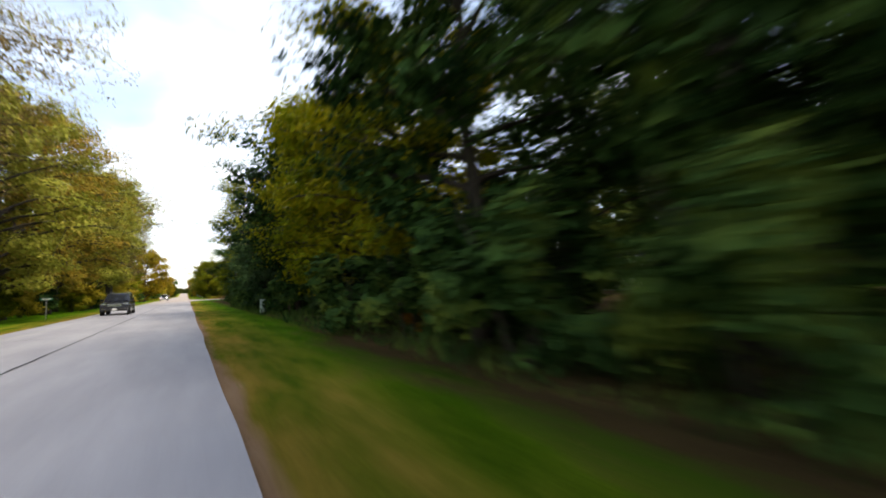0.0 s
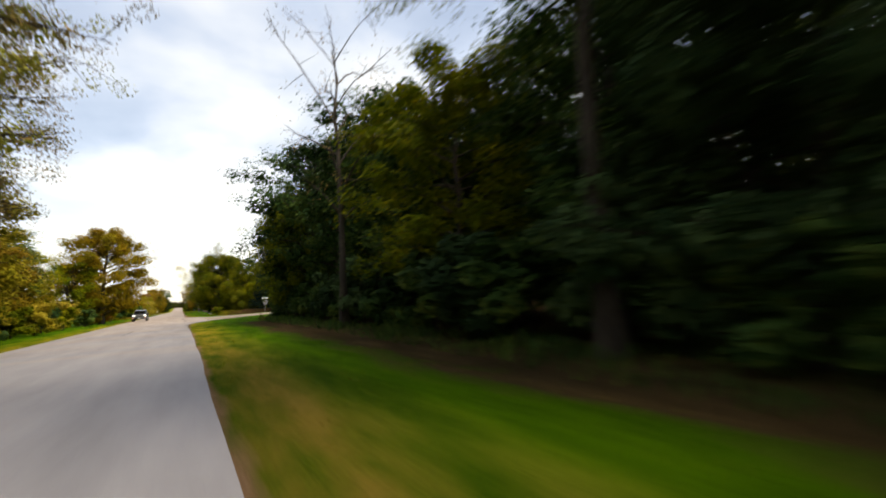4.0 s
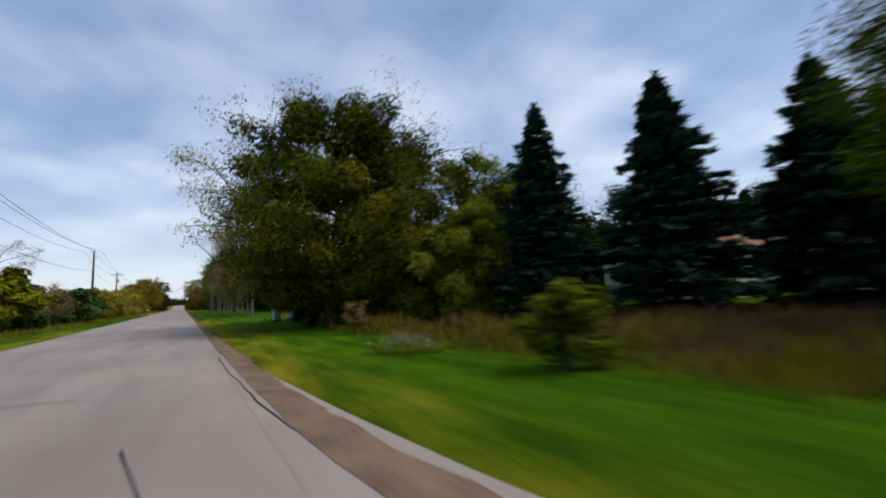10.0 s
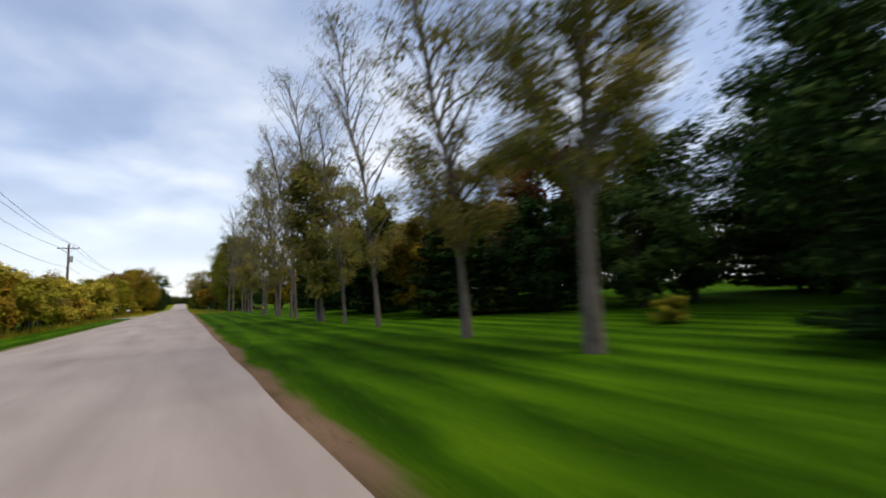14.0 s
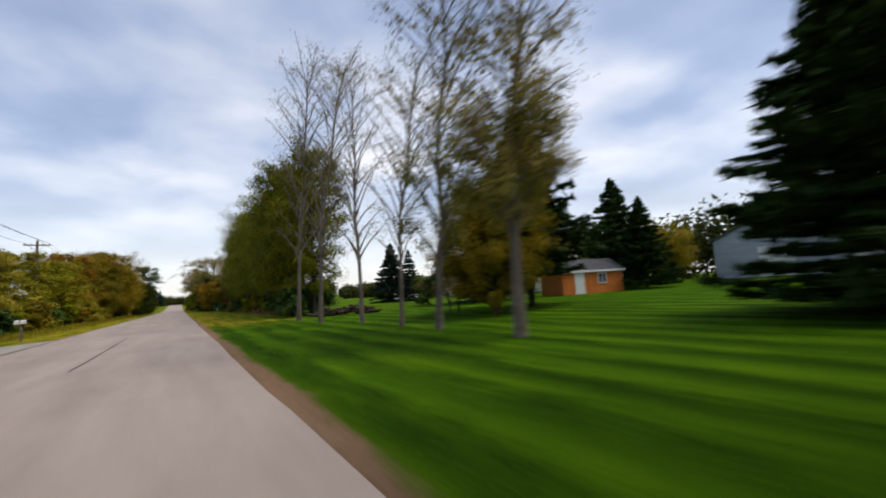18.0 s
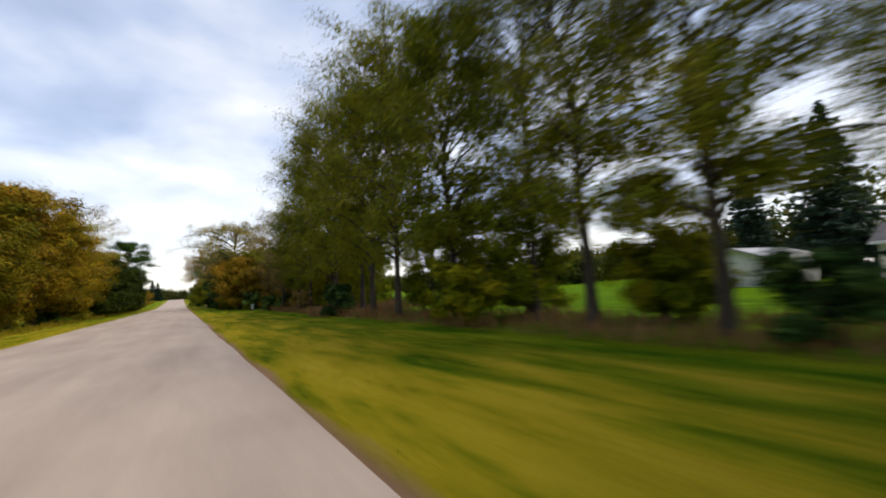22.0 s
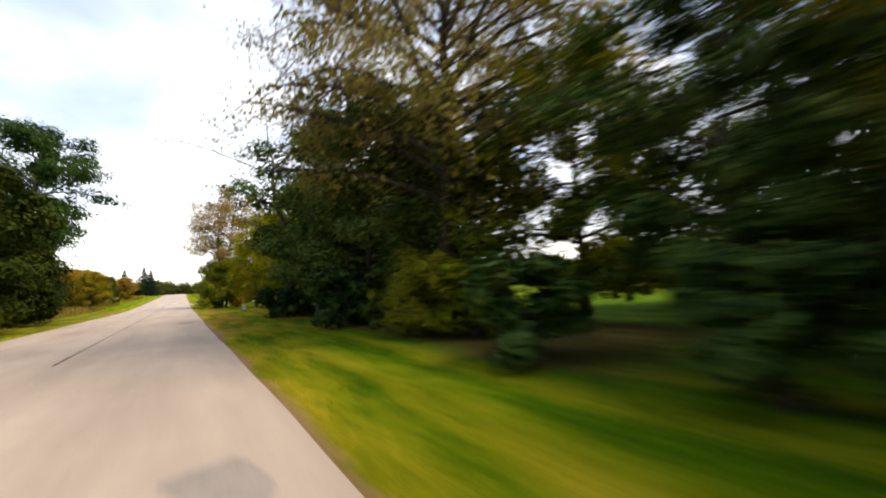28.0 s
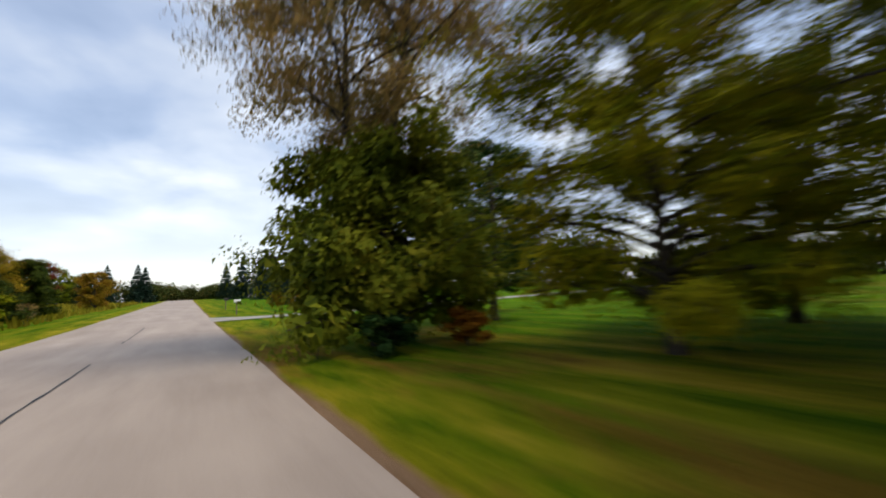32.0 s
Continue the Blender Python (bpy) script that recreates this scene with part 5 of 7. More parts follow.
def poplar_row():
    g = "poplars in a row along the lawn"
    row = ((186.1, "poplar_skirt", 1.2), (191.0, "poplar_skirt", 0.95), (198.4, "poplar_b", 0.9), (203.0, "poplar_b", 0.72), (207.4, "poplar_low", 1.2), (207.9, "poplar_bare", 1.15), (214.6, "poplar_bare", 1.0),
           (217.4, "poplar_bare", 0.95), (221.9, "poplar_b", 1.0), (224.1, "poplar_a", 0.95), (229.8, "poplar_b", 1.0), (232.5, "poplar_bare", 1.1), 
           (243.0, "poplar_skirt", 1.05), (247.4, "poplar_b", 0.95), (250.3, "poplar_bare", 0.85), (255.4, "poplar_bare", 1.0), (259.3, "poplar_bare", 1.15), (263.8, "poplar_bare", 1.2))
    for y, key, s in row:
        tree = put(key, (7.55 + 0.006 * (y - 186) if y < 258 else 6.9) + jig(0.15), y, s, 1.0, g)
        if y == 232.5:
            part("band", rod(bmesh.new(), (0, 0, 0.62), (0, 0, 0.78), 0.125, 0.122, 14), M_YELLOW, tree, "yellow plastic band round the trunk")
    g = "trees behind the poplar row"
    for x, y, k, s, t in ((13.6, 211.5, "pine", 0.95, 1.0), (13.8, 200.6, "pine", 0.9, 0.85), (17.2, 198.2, "pine", 0.85, 0.8), (13.8, 217.2, "pine", 0.9, 0.95), (14.6, 231.5, "pine", 0.85, 1.0), (15.6, 237.2, "pine", 1.1, 0.95), (20.0, 234.5, "pine", 1.1, 1.05),
                          (20.5, 200.8, "redtree", 1.2, 1.12), (14.0, 205.0, "rusttree", 0.95, 0.95), (22, 208, "wood_a", 0.7, 0.85), (17.0, 214.5, "wood_b", 0.6, 0.85), (21, 219, "wood_a", 0.7, 0.85), (17.0, 228.0, "wood_b", 0.62, 0.85), (30, 200, "wood_b", 0.8, 0.8), (28, 232, "wood_a", 0.7, 0.8), (25, 193, "wood_a", 0.75, 0.9), (19.0, 223.5, "pine", 1.0, 1.0), (20.5, 212.5, "wood_b", 0.65, 0.75), (26, 214, "wood_b", 0.75, 0.8),
                          (27, 224, "pine", 1.1, 1.0), (33, 219, "wood_a", 0.85, 0.8), (34, 207, "wood_b", 0.8, 0.85), (40, 214, "pine", 1.1, 1.0), (46, 228, "wood_b", 0.9, 0.8), (17.8, 252.8, "pine_high", 1.2, 0.88), (24.0, 262.8, "goldoak", 0.88, 0.9), (33.0, 270.8, "goldoak", 0.62, 1.0), (35.5, 272.6, "spruce", 0.7, 1.0), (22.0, 263.5, "spruce", 0.8, 0.95), (40.5, 262.5, "pine", 1.2, 1.0), (13.2, 250.5, "goldoak", 0.56, 1.15),
                          (36.5, 257.0, "pine", 0.85, 1.0), (49.3, 261.5, "locust", 0.85, 0.9), (19.8, 268.4, "shrub_dark", 0.95, 1.0), (15.5, 226.2, "wood_a", 0.55, 0.8), (20, 193, "wood_a", 0.7, 0.85),
                          (13.0, 254.0, "shrub_thin", 1.1, 1.0), (26, 289.6, "spruce_b", 0.85, 0.95), (26.5, 285.0, "spruce", 0.7, 0.95), (41.2, 298, "spruce", 1.2, 1.05), (17, 196.5, "wood_b", 0.55, 0.75), (24, 230, "wood_b", 0.6, 0.75), (45, 305, "spruce", 1.0, 1.0), (52, 290, "pine", 1.1, 1.0)):
        put(k, x, y, s, t, g)


def willow_row():
    g = "willows in a long row"
    row = ((9.8, 271.0, "willow_dark", 0.95, 1.0), (8.9, 275.5, "willow_dark", 0.95, 1.0), (9.6, 279.5, "willow_a", 1.0, 1.0), (10.4, 284.0, "willow_a", 1.0, 1.0), (10.9, 288.6, "willow_b", 0.95, 1.0), (9.8, 292.0, "willow_a", 0.9, 1.0),
           (9.7, 295.4, "willow_b", 0.98, 1.0), (10.5, 298.4, "willow_b", 0.9, 1.0), (9.5, 302.0, "willow_a", 0.95, 0.95), (9.4, 307.2, "willow_b", 1.0, 1.0), (9.6, 311.0, "willow_a", 1.0, 1.0),
           (10.2, 314.2, "willow_b", 1.0, 1.0), (9.8, 318.5, "willow_b", 1.0, 1.0), (10.3, 321.0, "willow_a", 0.95, 1.0), (9.8, 326.0, "willow_b", 0.95, 0.95), (9.8, 330.5, "willow_a", 0.8, 0.9), (10.9, 334.5, "willow_b", 0.8, 0.9))
    for x, y, k, s, t in row:
        put(k, x, y, s, t, g)
    for x, y, s in ((13.5, 329.5, 0.62), (12.6, 318.0, 0.4), (12.8, 336.5, 0.55), (13.2, 323.5, 0.55), (11.6, 326.5, 0.42), (14.8, 333.0, 0.6), (11.8, 321.0, 0.36), (11.3, 299.5, 0.5), (11.6, 303.5, 0.5), (12.2, 308.5, 0.5), (11.8, 294.5, 0.42)):
        put("willow_c", x, y, s, 1.0, g)
    for x, y, k in ((9.4, 273, "shrub_dark"), (10.5, 276, "shrub_dark"), (9.8, 280.5, "shrub_dark"), (10.9, 283, "shrub_olive"), (8.6, 287, "shrub_olive"), (8.4, 299.5, "shrub_olive"), (8.3, 313, "shrub_dark"), (8.6, 324, "shrub_thin"), (12.5, 306, "shrub_dark"), (7.9, 335, "shrub_dark"), (8.0, 270.0, "shrub_dark")):
        put(k, x, y, rnd.uniform(0.5, 0.75), 1.0, "low shrubs under the willows")
    for x, y, k, s in ((8.3, 271.8, "shrub_dark", 0.85), (9.0, 274.2, "shrub_thin", 0.9), (8.2, 277.5, "shrub_dark", 0.7), (10.8, 272.6, "shrub_dark", 0.9), (10.9, 279.2, "shrub_thin", 0.8), (9.2, 284.6, "shrub_dark", 0.7), (9.4, 290.2, "shrub_dark", 0.6), (11.2, 293.6, "shrub_olive", 0.7)):
        put(k, x, y, s, 1.0, "low shrubs under the willows", 37 * y % 360)
    g = "autumn trees beside the road"
    for x, y, k, s, t in ((9.8, 337.5, "willow_brown", 0.72, 1.0), (10.5, 341.5, "willow_brown", 0.74, 1.0), (12.0, 345.0, "willow_brown", 0.7, 1.0), (9.6, 345.5, "willow_brown", 0.62, 1.0), (13.4, 340.4, "goldoak", 0.58, 1.1), (12.0, 344.0, "rusttree", 0.8, 1.0), (13.8, 342.6, "rusttree", 0.9, 1.0), (8.6, 348.2, "rusttree", 0.75, 1.0), (6.7, 351.3, "rusttree", 1.0, 1.0), (9.5, 353, "wood_c", 0.7, 0.95), (6.3, 357.0, "rusttree", 0.9, 1.05), (12.5, 348.5, "wood_y", 0.75, 0.85),
                          (11.5, 359, "wood_c", 0.8, 0.95), (8.2, 362.5, "wood_a", 0.6, 0.85), (7.8, 371.4, "brownoak", 1.35, 1.0), (7.6, 378.6, "thicket_dark", 0.6, 1.0), (8.6, 383.5, "thicket_dark", 0.6, 1.0), (9.4, 378.2, "thicket_dark", 0.5, 1.0), (6.4, 370.2, "big_bush", 0.5, 1.0), (10.8, 368, "wood_c", 0.75, 0.9), (15.5, 352, "wood_c", 0.7, 0.9), (16, 362, "wood_b", 0.75, 0.85), (18.5, 344, "wood_a", 0.7, 0.9), (19, 356, "wood_a", 0.75, 0.9), (18, 369, "wood_b", 0.75, 0.9), (24, 350, "wood_b", 0.8, 0.9), (25, 364, "wood_a", 0.8, 0.9), (9.0, 372.5, "wood_a", 0.72, 0.9)):
        put(k, x, y, s, t, g)
    for x, y, k in ((5.6, 354.5, "shrub_olive"), (5.4, 361.0, "shrub_dark"), (5.5, 365.0, "shrub_dark"), (5.6, 375.8, "shrub_dark"), (9.4, 345.2, "shrub_rust"), (11.0, 336.6, "shrub_rust"), (7.4, 346.0, "shrub_dark"), (7.0, 368.5, "shrub_olive"), (12.6, 338.6, "shrub_rust"), (13.6, 336.4, "shrub_dark"), (14.6, 340.6, "shrub_rust"), (11.4, 342.4, "shrub_dark")):
        put(k, x, y, rnd.uniform(0.6, 0.85), 1.0, "shrubs among the autumn trees")


def last_trees():
    g = "trees along the last lawn"
    for x, y, k, s, t in ((6.8, 383.2, "wood_a", 0.85, 0.95), (9.6, 379.0, "wood_b", 0.8, 0.85), (9.5, 389.0, "wood_c", 0.9, 0.9), (8.6, 396.2, "wood_c", 0.9, 0.95), (11.4, 391.2, "wood_a", 0.75, 0.9), (11.2, 402.5, "wood_a", 0.78, 0.9), (14.5, 403.5, "wood_b", 0.8, 0.85), (9.2, 408.4, "willow_c", 1.02, 0.98), (12.5, 410, "wood_c", 0.8, 0.9),
                          (12.5, 379, "wood_a", 0.7, 0.9), (15, 388, "wood_b", 0.75, 0.8), (15.5, 396, "wood_a", 0.72, 0.85), (16, 408, "wood_a", 0.75, 0.85), (14, 415, "wood_c", 0.75, 0.85), (7.8, 414.8, "willow_c", 0.8, 1.0), (13.5, 396.5, "wood_a", 0.8, 0.95), (17.5, 402, "wood_b", 0.85, 0.9), (12.6, 385, "wood_a", 0.8, 0.95)):
        put(k, x, y, s, t, g)
    for x, y, k, s in ((6.2, 373.8, "shrub_dark", 0.32), (7.4, 375.4, "shrub_olive", 0.3), (6.8, 377.0, "shrub_dark", 0.36), (8.6, 374.2, "shrub_dark", 0.34)):
        put(k, x, y, s, 1.0, "shrubs by the lawn", 53 * y % 360)
    put("wood_b", 7.0, 376.4, 0.72, 0.95, g, 210)
    put("dead", 6.4, 389.0, 1.75, 0.62, g, 100)
    put("shrub_dark", 5.3, 387.2, 0.85, 0.75, "shrubs by the lawn", 30)
    put("shrub_dark", 6.6, 388.3, 0.8, 0.8, "shrubs by the lawn", 130)
    put("tall_twin", 4.2, 421.4, 1.1, 1.05, g, 90)
    put("big_bush", 4.9, 421.9, 1.12, 1.15, "shrubs by the lawn")
    put("shrub_red", 6.0, 419.2, 0.6, 0.8, "shrubs by the lawn")
    put("wood_a", 11.0, 424.5, 0.62, 0.9, g)
    put("wood_a", 14.5, 429, 0.65, 0.9, g)
    put("shrub_dark", 3.9, 419.6, 0.42, 0.8, "shrubs by the lawn")
    for x, y, k, s in ((7.6, 378.6, "shrub_dark", 0.75), (8.4, 382.0, "shrub_dark", 0.8), (5.7, 387.0, "shrub_dark", 0.52), (10.6, 384.0, "shrub_dark", 0.8), (6.4, 377.2, "shrub_dark", 0.6), (9.2, 376.0, "shrub_dark", 0.5), (6.4, 386, "shrub_dark", 0.5), (9.2, 407, "shrub_dark", 0.4), (11.4, 396.5, "shrub_dark", 0.5), (13.0, 399.5, "shrub_dark", 0.6), (12.4, 404.0, "shrub_dark", 0.45), (10.4, 391.0, "shrub_dark", 0.55), (13.6, 392.5, "shrub_dark", 0.7), (14.8, 397.0, "shrub_dark", 0.6), (6.2, 424.4, "shrub_red", 0.6), (11, 400.5, "shrub_dark", 0.45)):
        put(k, x, y, s, 1.0, "shrubs by the lawn")
    g = "far garden conifers"
    for x, y, s in ((11, 466, 0.55), (14.5, 474, 0.8), (19, 480, 0.75), (17, 492, 0.9), (22, 500, 0.9), (14, 512, 0.85), (25, 515, 1.0), (12.5, 535, 1.0), (9.5, 548, 0.95), (-10.5, 556, 0.95), (-13.5, 572, 1.1), (-17, 540, 0.9), (30, 470, 0.8)):
        put("spruce", x, y, s, 1.0, g)
    for x, y, k, s in ((9.2, 452.5, "shrub_rust", 0.8), (11.5, 456.5, "shrub_gold", 0.7), (8.8, 462.0, "shrub_rust", 0.6), (21, 454, "shrub_dark", 0.7)):
        put(k, x, y, s, 1.0, "garden shrubs past the drive")


def left_side():
    g = "roadside trees across the road"
    for x, y, k, s, t in ((-13.5, 4, "wood_y", 1.1, 1.1), (-11.2, 9, "tall_yellow", 0.95, 1.05), (-9.8, 29, "tall_yellow", 0.85, 1.0), (-11.6, 20, "tall_brown", 0.95, 1.0), (-11.2, 36, "tall_amber", 0.9, 1.05), (-11.0, 47, "tall_amber", 1.0, 1.05), (-12.2, 56, "tall_yellow", 0.95, 1.0),
                          (-10.2, 63, "tall_yellow", 1.0, 1.0), (-11.4, 77, "tall_yellow", 1.0, 1.1), (-9.3, 72, "tall_brown", 0.95, 1.05), (-11.0, 84, "tall_brown", 0.9, 1.1), (-12.5, 93, "wood_y", 1.0, 1.0), (-11.6, 91, "wood_y", 0.75, 0.8), (-12.2, 100, "rusttree", 1.05, 1.0),
                          (-15, 107, "wood_a", 0.85, 0.8), (-14.5, 116, "wood_c", 0.8, 0.9), (-17, 127, "wood_c", 0.7, 0.8), (-9.3, 131.5, "goldoak", 1.22, 1.05), (-12.5, 149, "goldoak", 0.7, 0.9), (-12.5, 127, "wood_c", 0.8, 0.85), (-14.5, 164, "thin", 0.62, 0.8), (-10.8, 171.5, "thin", 0.52, 1.0), (-17, 178, "thin", 0.5, 0.9)):
        put(k, x, y, s, t, g)
    for y in range(-10, 126, 9):
        put("wood_far", -20 + jig(2), y + jig(2), rnd.uniform(0.7, 0.95), 1.0, g)
    y, i = 14.0, 0
    while y < 132:
        put(("shrub_dark", "shrub_olive", "shrub_gold")[i % 3], -10.2 + jig(0.7), y, rnd.uniform(0.55, 0.9), 1.0, "shrubs across the road")
        y += rnd.uniform(4.0, 6.0)
        i += 1
    for x, y, k, s in ((-9.6, 137, "shrub_red", 0.9), (-10.5, 141, "shrub_rust", 0.8), (-9.8, 145, "shrub_olive", 0.6), (-10.2, 130, "shrub_rust", 0.8)):
        put(k, x, y, s, 1.0, "shrubs across the road")
    y, i = 158.0, 0
    while y < 262:
        key = ("shrub_thin", "shrub_dark", "shrub_dark", "shrub_olive", "shrub_dark", "shrub_thin", "shrub_dark")[i % 7] if y < 212 else ("shrub_gold", "shrub_olive", "shrub_gold", "shrub_rust", "shrub_gold", "shrub_thin")[i % 6]
        put(key, -11.2 + jig(0.9), y, rnd.uniform(1.1, 1.55), 1.0, "hedge shrubs across the road")
        if i % 2:
            put(("shrub_dark", "shrub_olive")[i // 2 % 2], -15.5 + jig(1), y + 1, rnd.uniform(0.9, 1.2), 1.0, "hedge shrubs across the road")
        y += rnd.uniform(3.2, 4.6)
        i += 1
    for x, y, k, s, t in ((-15.5, 274, "wood_y", 0.75, 0.72), (-14.5, 284, "wood_y", 0.8, 0.8), (-15, 293, "wood_y", 0.85, 0.82), (-14.2, 302, "wood_c", 0.8, 0.8), (-14, 310, "wood_y", 0.85, 0.9), (-14.2, 318, "rusttree", 1.3, 1.15),
                          (-13.2, 327, "goldoak", 0.95, 0.95), (-13.4, 334, "rusttree", 1.45, 1.1), (-11.8, 340, "goldoak", 0.95, 1.0), (-11.8, 349, "goldoak", 1.0, 1.0), (-12.5, 344.5, "rusttree", 1.6, 1.2), (-11.4, 357, "willow_b", 0.75, 1.0), (-10.6, 361, "thicket_dark", 1.1, 1.0), (-11.2, 364, "willow_brown", 1.0, 1.0), (-10.4, 368, "thicket_dark", 1.12, 1.0), (-9.6, 375, "thicket_dark", 1.12, 1.0), (-10.6, 379.5, "willow_b", 0.66, 1.0),
                          (-9.5, 382, "thicket_dark", 1.12, 1.0), (-9.6, 389, "thicket_dark", 1.08, 1.05), (-9.4, 396, "thicket_dark", 0.95, 1.0), (-9.8, 402, "thicket_dark", 0.75, 0.9), (-14.5, 388, "wood_a", 0.85, 0.85), (-10.4, 403, "high_tree", 1.1, 1.0), (-13.5, 377, "wood_b", 0.8, 0.9), (-18, 390, "wood_b", 0.8, 0.85)):
        put(k, x, y, s, t, g)
    y, i = 270.0, 0
    while y < 374:
        put(("shrub_gold", "shrub_dark", "shrub_olive", "shrub_rust")[i % 4], -11.6 + jig(0.8), y, rnd.uniform(0.6, 0.95), 1.0, "hedge shrubs across the road")
        y += rnd.uniform(4.4, 6.4)
        i += 1
    for x, y, k, s in ((-11.6, 440, "goldoak", 0.52), (-14.8, 443, "rusttree", 0.9), (-11.8, 451, "thicket_dark", 0.66), (-14.6, 457, "goldoak", 0.6), (-12.2, 460.5, "thicket_dark", 0.72), (-16.5, 450, "rusttree", 0.85)):
        put(k, x, y, s, 1.0, "small trees by the meadow")
    for x, y, k, s in ((-11, 446.5, "shrub_olive", 0.8), (-12.8, 462, "shrub_olive", 0.95), (-9.8, 440, "shrub_thin", 0.45), (-10.2, 452, "shrub_thin", 0.5), (-8.8, 404.0, "shrub_thin", 0.4), (-8.4, 399, "shrub_thin", 0.35)):
        put(k, x, y, s, 1.0, "shrubs by the meadow")
    for x, y, k, s in ((-12, 490, "rusttree", 0.8), (-21, 500, "redtree", 0.95), (-27, 505, "redtree", 0.9), (-18, 520, "spruce", 0.65), (-25, 535, "wood_c", 0.7)):
        put(k, x, y, s, 1.0, "far garden trees")


def far_woods():
    """Distant tree lines, one sheet of clumps that nobody could count."""
    rng = np.random.RandomState(77)
    spots = []
    for x0, y0, x1, y1, h, step in ((62, 110, 70, 260, 11, 5), (68, 260, 70, 300, 11, 4), (75, 60, 62, 112, 12, 5), (66, 300, 68, 332, 8.5, 4), (68, 332, 78, 460, 6.5, 4), (70, 460, 60, 640, 12, 6), (-45, -20, -48, 160, 12, 6), (-60, 160, -60, 420, 10, 6),
                                    (-75, 420, -60, 620, 9, 6), (-70, 600, -8, 640, 11, 4), (-12, 640, 16, 648, 8, 3), (14, 640, 70, 610, 11, 4), (-9.5, 596, -10, 640, 7, 5), (9.5, 600, 10, 640, 7, 5), (56, 330, 64, 420, 4.5, 4), (20, 545, 60, 620, 12, 6), 
                                    (34, 104, 62, 108, 13, 5), (30, 10, 34, 104, 14, 6), (-44, 560, -22, 552, 7, 5), (50, 150, 60, 200, 12, 5)):
        n = int(math.hypot(x1 - x0, y1 - y0) / step * 1.5)
        for i in range(n):
            t = (i + rng.uniform(0, 1)) / n
            spots.append((x0 + (x1 - x0) * t + rng.normal(0, 2), y0 + (y1 - y0) * t, h * rng.uniform(0.7, 1.15)))
    pts = []
    for x, y, h in spots:
        m = 950
        d = rng.normal(size=(m, 3))
        d /= np.linalg.norm(d, axis=1)[:, None]
        d *= (rng.uniform(0.12, 1, m) ** 0.55)[:, None] * (1 + 0.25 * np.sin(d[:, :1] * 7 + x) * np.cos(d[:, 1:2] * 6 + y))
        pts.append(d * [h * 0.5, h * 0.5, h * 0.52] + [x, y, h * 0.46 + land(x, y)])
    me = leaf_mesh("far_woods", np.concatenate(pts), 0.86, rng, L_FAR, 0.4, 0.7)
    tagged(new("far_woods", me), "distant olive and dark green tree lines", "woods", kind="stuff")


L_FAR = leaves("distant_leaf", [(0.012, 0.03, 0.010), (0.03, 0.055, 0.014), (0.07, 0.085, 0.02), (0.13, 0.10, 0.025)])


def weeds(name, label, x0, x1, y0, y1, count, height, material, seed, edge=None, width=0.012):
    """A stand of tall grass or weeds, thin upright blades."""
    rng = np.random.RandomState(seed)
    x, y = rng.uniform(x0, x1, count), rng.uniform(y0, y1, count)
    if edge:
        keep = np.array([edge(a, b) for a, b in zip(x, y)])
        x, y = x[keep], y[keep]
    n = len(x)
    clump = 0.65 + 0.5 * np.sin(x * 1.7 + seed) * np.sin(y * 0.9 + 1.3 * seed)
    h = height * rng.uniform(0.55, 1.2, n) * np.clip(clump, 0.35, 1.2)
    a = rng.uniform(0, 2 * np.pi, n)
    lean = rng.normal(0, 0.22, (n, 2)) * h[:, None]
    z = np.array([land(p, q) for p, q in zip(x, y)])
    w = width * rng.uniform(0.6, 1.5, n) * (1 + h)
    v = np.empty((n, 4, 3))
    v[:, 0] = np.c_[x - np.cos(a) * w, y - np.sin(a) * w, z - 0.02]
    v[:, 1] = np.c_[x + np.cos(a) * w, y + np.sin(a) * w, z - 0.02]
    v[:, 2] = np.c_[x + lean[:, 0] + np.cos(a) * w * 0.9, y + lean[:, 1] + np.sin(a) * w * 0.9, z + h * 0.8]
    v[:, 3] = np.c_[x + lean[:, 0] * 1.4, y + lean[:, 1] * 1.4, z + h]
    me = bpy.data.meshes.new(name)
    me.from_pydata([tuple(p) for p in v.reshape(-1, 3)], [], [(4 * i, 4 * i + 1, 4 * i + 2, 4 * i + 3) for i in range(n)])
    me.materials.append(material)
    me.update()
    tagged(new(name, me), label, "grass", kind="stuff")


right_wood()
corner_garden()
poplar_row()
willow_row()
last_trees()
left_side()
far_woods()
weeds("rusty_grass", "tall reddish brown meadow grass", 6.5, 17, 128.5, 148, 9000, 0.6, L_SEDGE, 1, lambda x, y: y > 126.5 + 0.35 * (x - 6) and (x - 9.4) ** 2 + (y - 151) ** 2 > 9 and x > 6.2 + max(0, 134 - y) * 0.25)
weeds("tall_weeds", "tall green and straw coloured weeds", 6.0, 9.5, 130, 150, 2200, 0.7, L_WEED, 2, lambda x, y: x > 5.6 + max(0, 134 - y) * 0.3)
weeds("golden_weeds", "tall golden weeds behind the lawn strip", 8.4, 14, 163.2, 178.5, 7500, 0.75, L_WEED, 3, lambda x, y: y > 163.2 + 0.5 * max(0, x - 11) and x > 8.4 + 0.5 * math.sin(y * 0.9) + max(0, 166.5 - y) * 0.5)
weeds("rusty_grass", "low russet grass under the garden trees", 7.6, 12.5, 157.5, 163.5, 1800, 0.28, L_SEDGE, 15)
weeds("straw_grass", "pale brown tall grass under the willows", 7.8, 9.8, 278, 340, 5200, 0.5, L_ROSE, 4)
